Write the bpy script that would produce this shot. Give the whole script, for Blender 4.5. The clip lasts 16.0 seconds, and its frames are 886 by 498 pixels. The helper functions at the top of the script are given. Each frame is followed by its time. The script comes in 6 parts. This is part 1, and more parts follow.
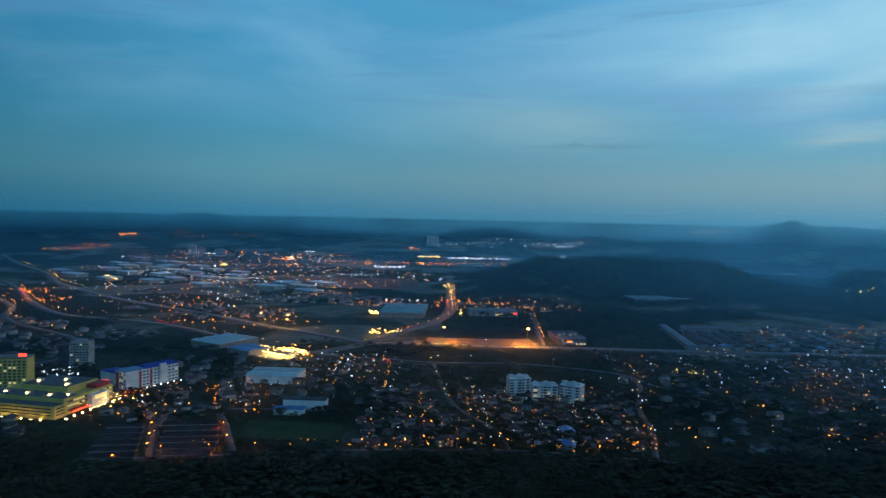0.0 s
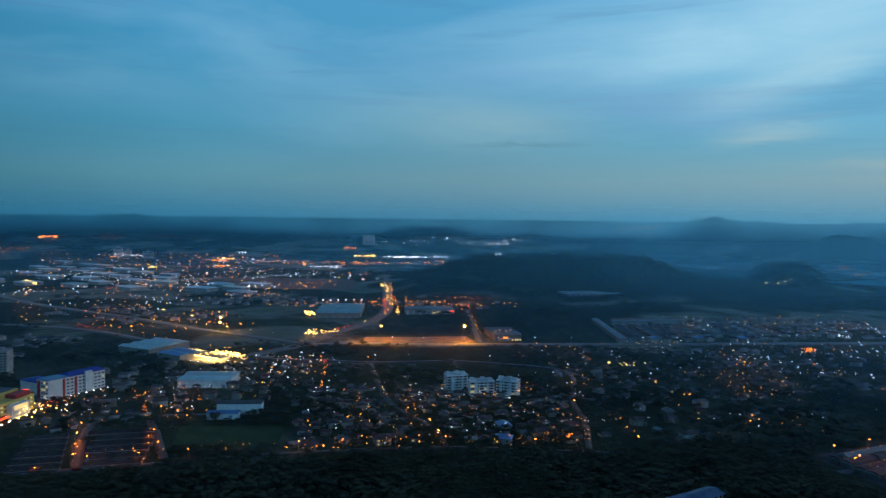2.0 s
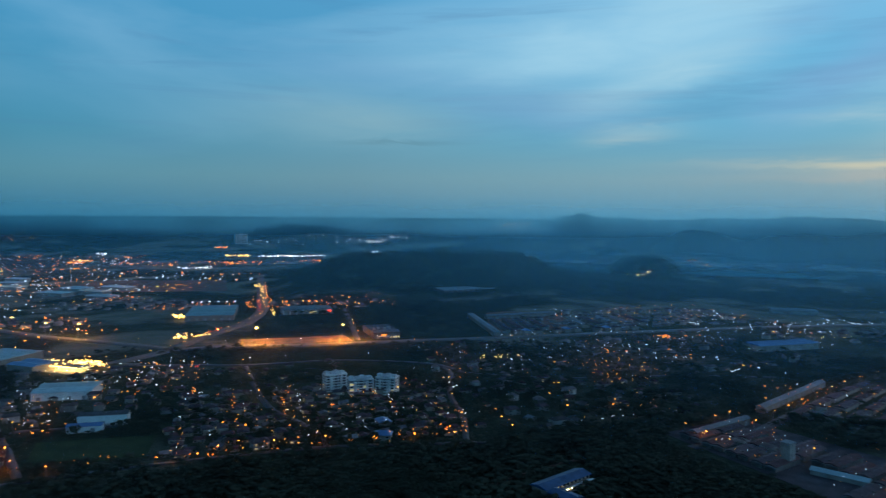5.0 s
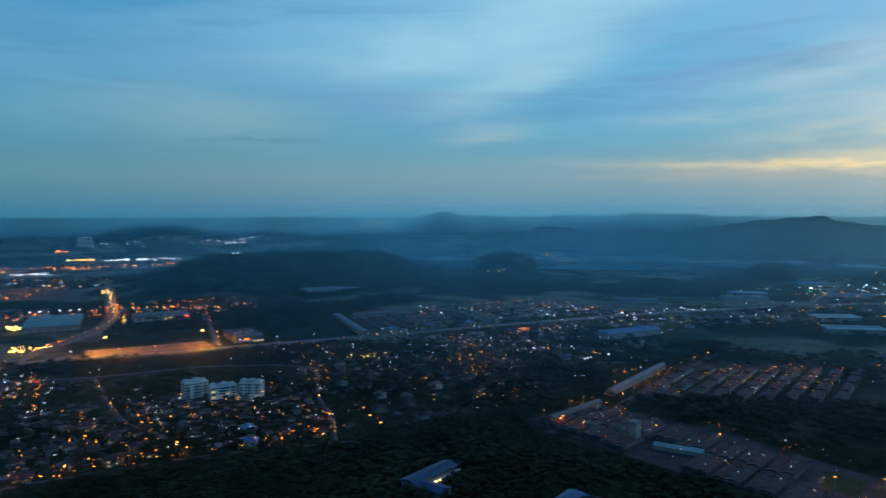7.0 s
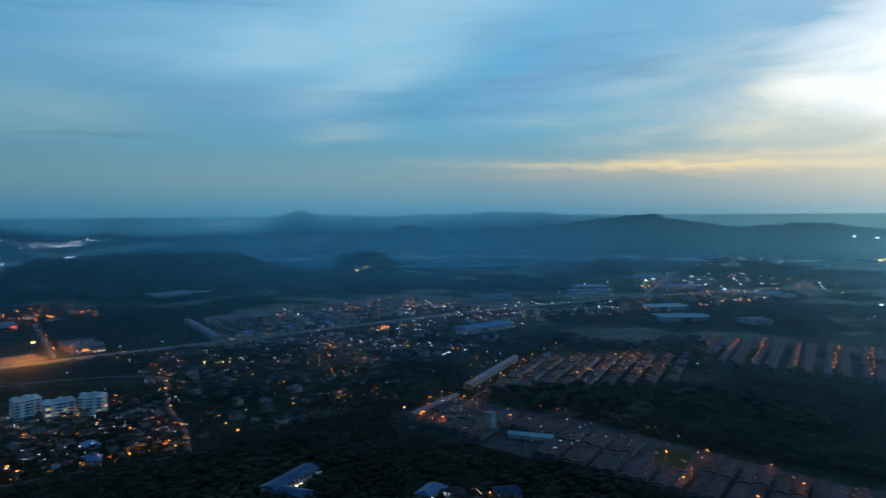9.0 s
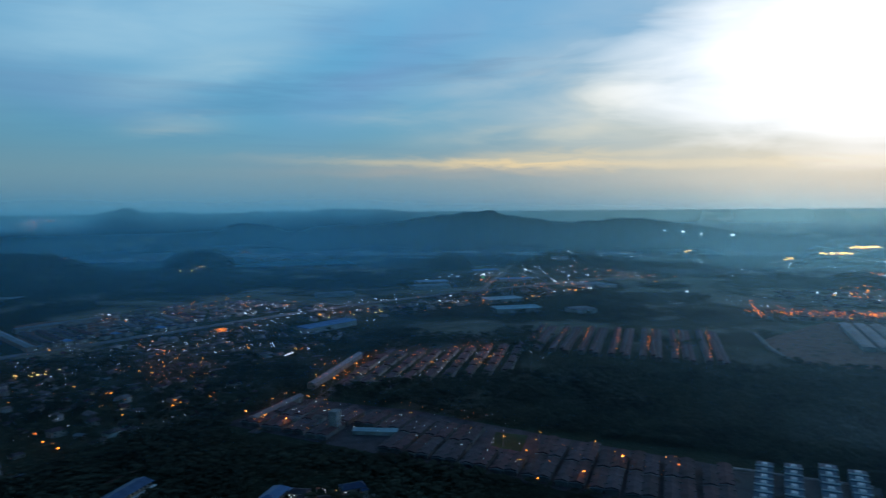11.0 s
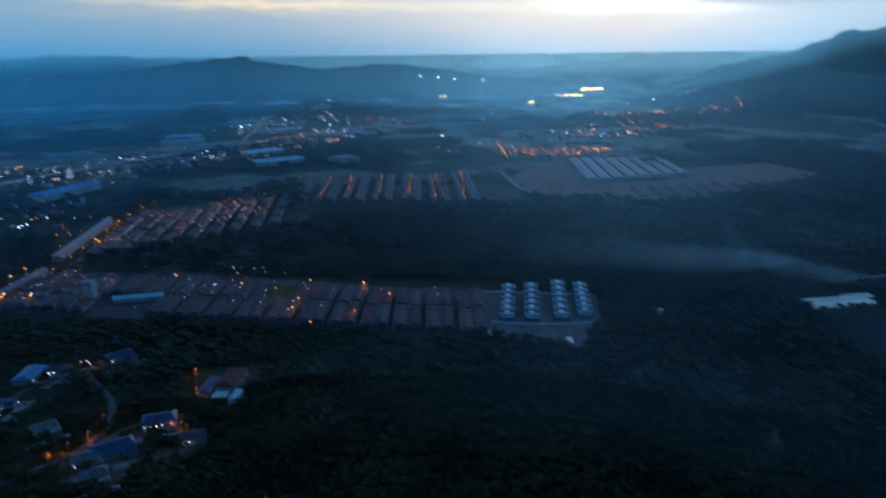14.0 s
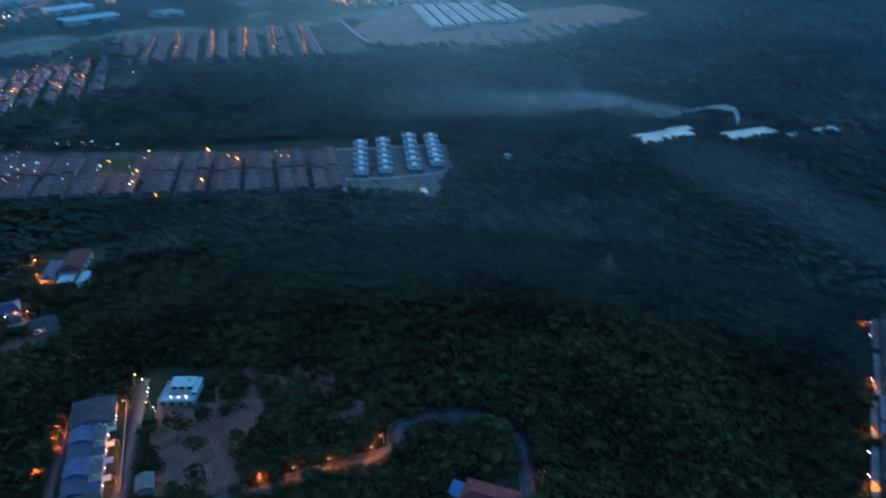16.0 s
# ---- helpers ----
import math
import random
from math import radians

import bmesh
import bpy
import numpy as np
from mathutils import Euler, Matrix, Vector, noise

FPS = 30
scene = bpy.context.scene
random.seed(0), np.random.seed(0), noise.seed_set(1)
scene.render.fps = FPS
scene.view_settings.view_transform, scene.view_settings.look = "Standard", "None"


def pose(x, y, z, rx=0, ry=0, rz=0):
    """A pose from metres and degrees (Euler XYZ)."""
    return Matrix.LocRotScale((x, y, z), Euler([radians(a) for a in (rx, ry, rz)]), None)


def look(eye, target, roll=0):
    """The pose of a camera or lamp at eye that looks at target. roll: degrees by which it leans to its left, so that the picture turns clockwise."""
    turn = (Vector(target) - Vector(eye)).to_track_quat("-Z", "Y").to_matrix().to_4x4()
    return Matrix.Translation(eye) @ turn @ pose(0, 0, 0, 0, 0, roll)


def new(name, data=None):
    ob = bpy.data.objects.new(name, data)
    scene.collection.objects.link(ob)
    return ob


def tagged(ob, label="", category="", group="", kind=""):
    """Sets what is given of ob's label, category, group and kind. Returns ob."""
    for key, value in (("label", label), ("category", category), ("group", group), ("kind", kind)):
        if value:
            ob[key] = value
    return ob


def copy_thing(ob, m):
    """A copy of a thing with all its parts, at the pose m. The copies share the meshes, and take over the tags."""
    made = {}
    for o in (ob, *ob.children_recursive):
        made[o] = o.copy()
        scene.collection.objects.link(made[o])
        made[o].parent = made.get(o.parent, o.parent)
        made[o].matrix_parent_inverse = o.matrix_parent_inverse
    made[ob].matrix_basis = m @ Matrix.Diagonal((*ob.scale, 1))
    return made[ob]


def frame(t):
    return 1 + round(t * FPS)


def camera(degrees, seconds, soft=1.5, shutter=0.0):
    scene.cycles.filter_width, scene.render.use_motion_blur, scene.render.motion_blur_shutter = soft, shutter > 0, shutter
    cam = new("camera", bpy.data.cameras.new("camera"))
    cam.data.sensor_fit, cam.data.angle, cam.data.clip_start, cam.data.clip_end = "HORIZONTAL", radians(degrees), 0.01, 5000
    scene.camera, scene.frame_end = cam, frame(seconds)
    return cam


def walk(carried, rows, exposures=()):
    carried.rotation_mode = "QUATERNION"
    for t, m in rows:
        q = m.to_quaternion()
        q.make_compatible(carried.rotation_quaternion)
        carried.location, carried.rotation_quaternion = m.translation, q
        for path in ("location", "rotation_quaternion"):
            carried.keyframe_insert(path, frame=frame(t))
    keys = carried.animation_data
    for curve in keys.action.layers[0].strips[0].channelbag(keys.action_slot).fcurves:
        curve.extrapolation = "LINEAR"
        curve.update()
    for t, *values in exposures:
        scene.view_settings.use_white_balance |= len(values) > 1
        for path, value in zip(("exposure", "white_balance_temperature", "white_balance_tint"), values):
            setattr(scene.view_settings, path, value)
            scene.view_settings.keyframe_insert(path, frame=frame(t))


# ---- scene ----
# Camera: a drone hovering 200 m over the plain, panning to the right and then tilting down.
EYE_Z = 200.0
cam = camera(65.06, 16.0, soft=1.3, shutter=0.9)
walk(cam, [
    (0.0, pose(0.00, 0.00, 200.00, 87.435, -1.255, 0.000)),
    (0.5, pose(0.29, -0.47, 199.99, 87.434, -1.177, -1.257)),
    (1.0, pose(0.48, -1.05, 200.02, 87.424, -1.029, -2.526)),
    (1.5, pose(0.59, -1.71, 200.08, 87.417, -0.885, -3.836)),
    (2.0, pose(0.62, -2.46, 200.18, 87.405, -0.722, -5.263)),
    (2.5, pose(0.57, -3.28, 200.30, 87.390, -0.627, -6.576)),
    (3.0, pose(0.44, -4.17, 200.45, 87.398, -0.535, -8.052)),
    (3.5, pose(0.25, -5.13, 200.63, 87.360, -0.497, -9.869)),
    (6.0, pose(-1.71, -10.50, 201.83, 87.277, -0.172, -20.420)),
    (6.5, pose(-2.27, -11.65, 202.11, 87.243, 0.033, -23.610)),
    (7.0, pose(-2.88, -12.80, 202.41, 87.197, 0.102, -26.555)),
    (7.5, pose(-3.54, -13.95, 202.71, 87.163, 0.220, -29.316)),
    (8.0, pose(-4.23, -15.08, 203.03, 87.148, 0.259, -32.198)),
    (8.5, pose(-4.97, -16.20, 203.34, 87.125, 0.317, -35.138)),
    (9.0, pose(-5.73, -17.29, 203.66, 87.072, 0.368, -38.226)),
    (11.5, pose(-9.97, -22.08, 205.21, 86.424, 0.545, -54.555)),
    (12.0, pose(-10.87, -22.85, 205.50, 85.525, 0.619, -57.954)),
    (12.5, pose(-11.79, -23.54, 205.77, 82.771, 0.645, -61.165)),
    (13.0, pose(-12.71, -24.13, 206.03, 79.847, 0.685, -64.406)),
    (13.5, pose(-13.63, -24.63, 206.27, 77.086, 0.757, -67.428)),
    (14.0, pose(-14.56, -25.03, 206.50, 74.150, 0.699, -70.606)),
    (14.5, pose(-15.48, -25.31, 206.70, 71.205, 0.665, -73.774)),
    (15.0, pose(-16.40, -25.47, 206.88, 68.229, 0.701, -77.021)),
    (15.5, pose(-17.30, -25.51, 207.03, 65.243, 0.616, -80.244)),
    (16.0, pose(-18.19, -25.40, 207.15, 62.227, 0.551, -83.391)),
], exposures=[(0.0, 0.0, 6500, 10), (3.5, 0.0, 6500, 10), (6.5, -0.05, 6500, 10), (9.0, -0.12, 6450, 11), (11.5, -0.3, 6250, 14), (12.5, -0.4, 6050, 17), (13.5, -0.2, 5750, 18), (14.5, 0.50, 5400, 16), (16.0, 1.3, 5850, 12)])

# ---- world, sun ----
SUNSET_AZ = 84.0


def node_math(nt):
    def m(op, a, b=None, c=None, clamp=False):
        n = nt.nodes.new("ShaderNodeMath")
        n.operation, n.use_clamp = op, clamp
        for i, v in enumerate((a, b, c)):
            if v is None:
                continue
            if isinstance(v, (int, float)):
                n.inputs[i].default_value = v
            else:
                nt.links.new(v, n.inputs[i])
        return n.outputs[0]
    return m


def ramp(nt, fac, stops, interp="LINEAR"):
    n = nt.nodes.new("ShaderNodeValToRGB")
    n.color_ramp.interpolation = interp
    els = n.color_ramp.elements
    while len(els) < len(stops):
        els.new(0.5)
    for e, (p, c) in zip(els, stops):
        e.position = p
        e.color = (*c, 1) if len(c) == 3 else c
    nt.links.new(fac, n.inputs[0])
    return n.outputs[0]


def mix(nt, kind, fac, a, b):
    n = nt.nodes.new("ShaderNodeMix")
    n.data_type, n.blend_type, n.clamp_factor = "RGBA", kind, True
    for i, v in ((0, fac), (6, a), (7, b)):
        if isinstance(v, (int, float)):
            n.inputs[i].default_value = v
        elif isinstance(v, tuple):
            n.inputs[i].default_value = (*v, 1)
        else:
            nt.links.new(v, n.inputs[i])
    return n.outputs[2]


def noise_node(nt, vec, scale, detail=4, rough=0.55, distortion=0.0):
    n = nt.nodes.new("ShaderNodeTexNoise")
    n.inputs["Scale"].default_value, n.inputs["Detail"].default_value = scale, detail
    n.inputs["Roughness"].default_value, n.inputs["Distortion"].default_value = rough, distortion
    if vec is not None:
        nt.links.new(vec, n.inputs["Vector"])
    return n.outputs["Fac"]


def build_world():
    w = bpy.data.worlds.new("dusk_sky")
    w.use_nodes = True
    scene.world = w
    nt = w.node_tree
    nt.nodes.clear()
    m = node_math(nt)
    co = nt.nodes.new("ShaderNodeTexCoord").outputs["Generated"]
    sep = nt.nodes.new("ShaderNodeSeparateXYZ")
    nt.links.new(co, sep.inputs[0])
    x, y, z = sep.outputs
    az = m("MULTIPLY", m("ARCTAN2", x, y), 57.2958)
    el = m("MULTIPLY", m("ARCSINE", z), 57.2958)

    def vec(sa, se, off=0.0):
        c = nt.nodes.new("ShaderNodeCombineXYZ")
        nt.links.new(m("MULTIPLY", az, sa), c.inputs[0])
        nt.links.new(m("MULTIPLY_ADD", el, se, off), c.inputs[1])
        c.inputs[2].default_value = off
        return c.outputs[0]

    broad = noise_node(nt, vec(0.035, 0.13, 3.1), 1.0, 5, 0.5, 0.4)
    streak = noise_node(nt, vec(0.05, 0.55, 7.7), 1.0, 6, 0.55, 0.6)
    fine = noise_node(nt, vec(0.16, 0.9, 1.3), 1.0, 5, 0.6, 0.8)
    wisp = noise_node(nt, vec(0.10, 0.42, 5.2), 1.0, 4, 0.48, 0.5)
    wisps = m("MULTIPLY", m("SUBTRACT", wisp, 0.34), 3.2, clamp=True)
    wob = m("MULTIPLY", m("SUBTRACT", fine, 0.5), 5.0)
    wob2 = m("MULTIPLY", m("SUBTRACT", broad, 0.5), 14.0)

    def blob(a, e, sa, se, slope=0.0, rag=1.0, rag2=0.4):
        da = m("SUBTRACT", m("ADD", az, m("MULTIPLY", wob2, rag2)), a)
        de = m("SUBTRACT", m("SUBTRACT", m("ADD", el, m("MULTIPLY", wob, rag * 0.3)), m("MULTIPLY", da, slope)), e)
        q = m("ADD", m("POWER", m("DIVIDE", m("ABSOLUTE", da), sa), 2), m("POWER", m("DIVIDE", m("ABSOLUTE", de), se), 2))
        return m("EXPONENT", m("MULTIPLY", q, -1.0))

    t = m("DIVIDE", m("ADD", el, 5.0), 95.0, clamp=True)
    base = ramp(nt, t, [(0.0, (0.02, 0.09, 0.16)), (0.048, (0.055, 0.215, 0.335)), (0.062, (0.080, 0.262, 0.375)),
                        (0.085, (0.120, 0.330, 0.425)), (0.13, (0.105, 0.360, 0.540)), (0.20, (0.095, 0.380, 0.640)),
                        (0.27, (0.110, 0.400, 0.680)), (0.34, (0.010, 0.060, 0.190)), (1.0, (0.002, 0.014, 0.060))])
    # darker, deeper blue away from the sunset
    side = m("COSINE", m("MULTIPLY", m("SUBTRACT", az, SUNSET_AZ), 0.0174533))
    k = ramp(nt, m("MULTIPLY_ADD", side, 0.5, 0.5), [(0.0, (0.25, 0.45, 0.50)), (0.25, (0.28, 0.52, 0.58)), (0.42, (0.62, 0.80, 0.84)),
                                                     (0.62, (0.86, 0.88, 0.90)), (0.80, (1.14, 1.16, 1.15)), (0.90, (1.22, 1.20, 1.17)), (1.0, (1.12, 1.10, 1.12))])
    col = mix(nt, "MULTIPLY", 1.0, base, k)
    # grey-warm band above the horizon towards the sunset
    warm = m("MULTIPLY", blob(50.0, 2.6, 48.0, 2.6, rag=0.5), 0.6, clamp=True)
    col = mix(nt, "MIX", warm, col, (0.25, 0.36, 0.42))
    low = m("MULTIPLY", blob(84.0, 2.4, 24.0, 2.6, rag=0.5), 0.8, clamp=True)
    col = mix(nt, "MIX", low, col, (0.62, 0.60, 0.50))
    # pale and dark cloud streaks
    hi = m("MULTIPLY", m("SUBTRACT", broad, 0.46), 3.4, clamp=True)
    lift = m("MULTIPLY", hi, m("MULTIPLY_ADD", el, 0.06, -0.05, clamp=True))
    col = mix(nt, "MIX", m("MULTIPLY", lift, 0.7), col, (0.24, 0.50, 0.72))
    lo = m("MULTIPLY", m("SUBTRACT", 0.47, streak), 3.0, clamp=True)
    lo = m("MULTIPLY", lo, m("MULTIPLY_ADD", el, 0.12, -0.25, clamp=True))
    col = mix(nt, "MIX", m("MULTIPLY", lo, 0.75), col, (0.07, 0.20, 0.40))
    # bearing, height, half width, half height, slope, strength, share torn into wisps, colour
    for a, e, sa, se, slope, amt, torn, c in (
            (14.0, 11.0, 13.0, 1.5, -0.10, 0.45, 0.3, (0.12, 0.33, 0.58)),
            (8.0, 7.6, 10.0, 2.0, 0.0, 0.60, 0.2, (0.27, 0.46, 0.53)),
            (11.5, 6.0, 4.0, 0.18, 0.0, 0.45, 0.0, (0.10, 0.24, 0.32)),
            (22.0, 8.5, 9.0, 1.4, -0.12, 0.45, 0.3, (0.15, 0.36, 0.60)),
            (31.0, 6.6, 3.6, 0.75, 0.10, 0.55, 0.4, (0.44, 0.58, 0.60)),
            (29.8, 6.0, 2.8, 0.35, 0.08, 0.35, 0.3, (0.46, 0.58, 0.56)),
            (26.0, 13.2, 14.0, 2.6, 0.10, 0.65, 0.35, (0.40, 0.68, 0.84)),
            (34.0, 11.2, 7.0, 1.7, 0.30, 0.60, 0.4, (0.46, 0.70, 0.80)),
            (40.0, 17.5, 13.0, 3.6, 0.30, 0.65, 0.3, (0.44, 0.72, 0.86)),
            (47.0, 11.2, 8.0, 2.5, 0.55, 0.50, 0.15, (0.18, 0.40, 0.68)),
            (43.0, 14.5, 4.0, 1.4, 0.30, 0.30, 0.2, (0.14, 0.34, 0.62)),
            (61.0, 8.0, 10.0, 2.6, 0.12, 0.20, 0.6, (0.52, 0.66, 0.68)),
            (57.0, 3.6, 13.0, 0.34, -0.02, 0.95, 0.35, (0.98, 0.78, 0.42)),
            (62.0, 4.3, 8.0, 0.45, 0.0, 0.75, 0.55, (0.85, 0.72, 0.44)),
            (52.0, 3.1, 13.0, 0.5, 0.0, 0.35, 0.3, (0.62, 0.50, 0.38)),
            (60.0, 6.0, 8.0, 0.8, 0.04, 0.60, 0.8, (0.78, 0.76, 0.58)),
            (50.0, 7.6, 7.0, 0.7, 0.05, 0.42, 0.8, (0.58, 0.68, 0.66)),
            (65.0, 8.8, 5.0, 2.0, 0.12, 0.85, 0.6, (0.82, 0.88, 0.80)),
            (57.0, 10.0, 6.0, 1.0, 0.15, 0.30, 0.8, (0.55, 0.68, 0.72)),
            (80.0, 3.4, 11.0, 0.40, 0.0, 0.75, 0.4, (0.95, 0.82, 0.50))):
        k2 = m("MULTIPLY", blob(a, e, sa, se, slope), amt)
        if torn:
            k2 = m("MULTIPLY", k2, m("MULTIPLY_ADD", wisps, torn * 1.25, 1.0 - torn))
        col = mix(nt, "MIX", m("MINIMUM", k2, 1.0), col, c)
    # the sun's glow behind the cloud
    tear = m("MULTIPLY_ADD", wisps, 0.45, 0.7)
    g3 = m("MULTIPLY", m("MULTIPLY", blob(86.0, 5.2, 19.0, 3.2, rag=0.5, rag2=0.6), tear), 0.85, clamp=True)
    col = mix(nt, "MIX", g3, col, (1.0, 0.90, 0.62))
    g2 = m("MULTIPLY", m("MULTIPLY", blob(88.0, 11.0, 22.5, 8.4, rag=0.5, rag2=0.9), tear), 0.95, clamp=True)
    col = mix(nt, "MIX", g2, col, (0.92, 0.95, 0.88))
    g = m("MULTIPLY", m("SUBTRACT", blob(88.5, 10.7, 25.5, 8.0, rag=0.5, rag2=0.8), m("MULTIPLY_ADD", wisps, -0.10, 0.40)), 2.8, clamp=True)
    col = mix(nt, "MIX", g, col, (1.30, 1.38, 1.42))
    bar = m("MULTIPLY", blob(92.0, 3.4, 7.0, 0.30, -0.08, rag=0.5), 0.85, clamp=True)
    col = mix(nt, "MIX", m("MULTIPLY", bar, 0.8), col, (0.36, 0.42, 0.40))
    # unseen sky behind the camera, brightened to light the walls that face it
    south = m("MULTIPLY", m("SUBTRACT", m("MULTIPLY", y, -1.6), 0.35, clamp=True), 0.6)
    lift = nt.nodes.new("ShaderNodeCombineXYZ")
    for i, c in enumerate((0.9, 1.0, 1.05)):
        nt.links.new(m("MULTIPLY_ADD", south, c, 1.0), lift.inputs[i])
    col = mix(nt, "MULTIPLY", 1.0, col, lift.outputs[0])
    bg = nt.nodes.new("ShaderNodeBackground")
    nt.links.new(col, bg.inputs[0])
    bg.inputs[1].default_value = 1.0
    sky = nt.nodes.new("ShaderNodeTexSky")
    sky.sky_type, sky.sun_disc = "NISHITA", False
    sky.sun_elevation, sky.sun_rotation = radians(2.0), radians(SUNSET_AZ)
    bg2 = nt.nodes.new("ShaderNodeBackground")
    nt.links.new(sky.outputs[0], bg2.inputs[0])
    bg2.inputs[1].default_value = 0.003
    add = nt.nodes.new("ShaderNodeAddShader")
    nt.links.new(bg.outputs[0], add.inputs[0])
    nt.links.new(bg2.outputs[0], add.inputs[1])
    out = nt.nodes.new("ShaderNodeOutputWorld")
    nt.links.new(add.outputs[0], out.inputs[0])


build_world()
sun = new("sun", bpy.data.lights.new("sun", "SUN"))
sun.data.energy, sun.data.angle, sun.data.color = 0.12, radians(25), (1.0, 0.86, 0.68)
sun.matrix_world = look((2000 * math.sin(radians(SUNSET_AZ)), 2000 * math.cos(radians(SUNSET_AZ)), 420), (0, 0, 0))

# ---- materials ----


def mat(name, col, rough=0.8, metal=0.0, scale=0.3, var=0.3, bump=0.0, rand=0.0, island=0.0, second=None, spec=0.3, loft=0.0):
    """A surface of colour col with broad and fine variation; second: a colour for its worn patches;
    loft: how far leaf sprays turn up to the sky, whatever the bough behind them does."""
    mt = bpy.data.materials.new(name)
    mt.use_nodes = True
    nt = mt.node_tree
    m = node_math(nt)
    b = nt.nodes["Principled BSDF"]
    b.inputs["Roughness"].default_value, b.inputs["Metallic"].default_value = rough, metal
    b.inputs["Specular IOR Level"].default_value = spec
    co = nt.nodes.new("ShaderNodeTexCoord").outputs["Object"]
    n1 = noise_node(nt, co, scale, 4)
    n2 = noise_node(nt, co, scale * 9, 3)
    dark = tuple(c * (1 - var) for c in col)
    light = tuple(min(1.0, c * (1 + var)) for c in col)
    c1 = ramp(nt, n1, [(0.3, dark), (0.7, light)])
    if second:
        c1 = mix(nt, "MIX", ramp(nt, n1, [(0.52, (0, 0, 0)), (0.66, (1, 1, 1))]), c1, second)
    f = m("MULTIPLY_ADD", n2, 0.5 * var + 0.25, 1.0 - 0.25 * var - 0.125)
    if rand:
        f = m("MULTIPLY", f, m("MULTIPLY_ADD", nt.nodes.new("ShaderNodeObjectInfo").outputs["Random"], rand, 1 - rand / 2))
    if island:
        f = m("MULTIPLY", f, m("MULTIPLY_ADD", nt.nodes.new("ShaderNodeNewGeometry").outputs["Random Per Island"], island, 1 - island / 2))
    g = nt.nodes.new("ShaderNodeCombineXYZ")
    for i in range(3):
        nt.links.new(f, g.inputs[i])
    nt.links.new(mix(nt, "MULTIPLY", 1.0, c1, g.outputs[0]), b.inputs["Base Color"])
    if loft:
        mv = nt.nodes.new("ShaderNodeMix")
        mv.data_type = "VECTOR"
        mv.inputs[0].default_value = loft
        nt.links.new(nt.nodes.new("ShaderNodeNewGeometry").outputs["Normal"], mv.inputs[4])
        mv.inputs[5].default_value = (0.0, 0.0, 1.0)
        nz = nt.nodes.new("ShaderNodeVectorMath")
        nz.operation = "NORMALIZE"
        nt.links.new(mv.outputs[1], nz.inputs[0])
        nt.links.new(nz.outputs[0], b.inputs["Normal"])
    if bump:
        bp = nt.nodes.new("ShaderNodeBump")
        bp.inputs["Strength"].default_value, bp.inputs["Distance"].default_value = bump, 1.0 / scale * 0.15
        nt.links.new(n2, bp.inputs["Height"])
        nt.links.new(bp.outputs[0], b.inputs["Normal"])
    return mt


def glow(name, col, strength):
    mt = bpy.data.materials.new(name)
    mt.use_nodes = True
    b = mt.node_tree.nodes["Principled BSDF"]
    b.inputs["Base Color"].default_value = (*[min(0.8, c) for c in col], 1)
    b.inputs["Emission Color"].default_value, b.inputs["Emission Strength"].default_value = (*col, 1), strength
    return mt


LANE_LENS = glow("lane_lamp_glow", (1.0, 0.20, 0.015), 0.7)
LANE_DOWN = glow("lane_lamp_lens", (1.0, 0.17, 0.012), 190.0)
MAST_DOWN = glow("mast_lens", (1.0, 0.42, 0.06), 6000.0)
CLEARING_DOWN = glow("clearing_mast_lens", (1.0, 0.30, 0.03), 60000.0)
# same leaves twice; brightness by distance is put into the base colours
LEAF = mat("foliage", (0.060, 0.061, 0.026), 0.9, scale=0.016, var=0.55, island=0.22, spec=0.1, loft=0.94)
LEAF_FAR = mat("far_foliage", (0.065, 0.073, 0.047), 0.9, scale=0.016, var=0.4, island=0.14, spec=0.1, loft=0.9)
BARK = mat("bark", (0.09, 0.065, 0.045), 0.9, scale=2.0, bump=0.4)
ASPHALT = mat("asphalt", (0.080, 0.082, 0.092), 0.6, scale=0.08, var=0.25)
HARDCORE = mat("pale_rolled_hardcore", (0.15, 0.155, 0.15), 0.9, scale=0.05, var=0.35, second=(0.09, 0.085, 0.06))
KERB = mat("worn_kerb_stone", (0.15, 0.15, 0.15), 0.85, scale=0.4, var=0.3)
PAVING = mat("worn_estate_paving", (0.075, 0.062, 0.070), 0.85, scale=0.06, var=0.4)
PALE_SOIL = mat("pale_dry_soil", (0.19, 0.135, 0.105), 0.95, scale=0.08, var=0.35)
HIGHWAY = mat("pale_concrete_road", (0.15, 0.15, 0.14), 0.8, scale=0.05, var=0.2)
SOIL = mat("bare_red_soil", (0.24, 0.125, 0.095), 0.95, scale=0.055, var=0.45, second=(0.085, 0.07, 0.045))
CONCRETE = mat("weathered_concrete", (0.34, 0.33, 0.31), 0.85, scale=0.15, var=0.3)
WHITE = mat("white_paint", (0.82, 0.82, 0.80), 0.7, scale=0.12, var=0.12, rand=0.25)
CREAM = mat("cream_paint", (0.29, 0.26, 0.225), 0.75, scale=0.12, var=0.15, rand=0.5)
YELLOW = mat("yellow_ochre_paint", (0.66, 0.50, 0.14), 0.7, scale=0.08, var=0.12)
TILE_RED = mat("clay_roof_tiles", (0.115, 0.058, 0.062), 0.85, scale=0.12, var=0.35, rand=0.45)
TILE_BROWN = mat("brown_roof_tiles", (0.088, 0.064, 0.074), 0.85, scale=0.12, var=0.35, rand=0.45)
TILE_GREY = mat("grey_roof_sheet", (0.14, 0.147, 0.16), 0.6, scale=0.25, var=0.3, rand=0.9)
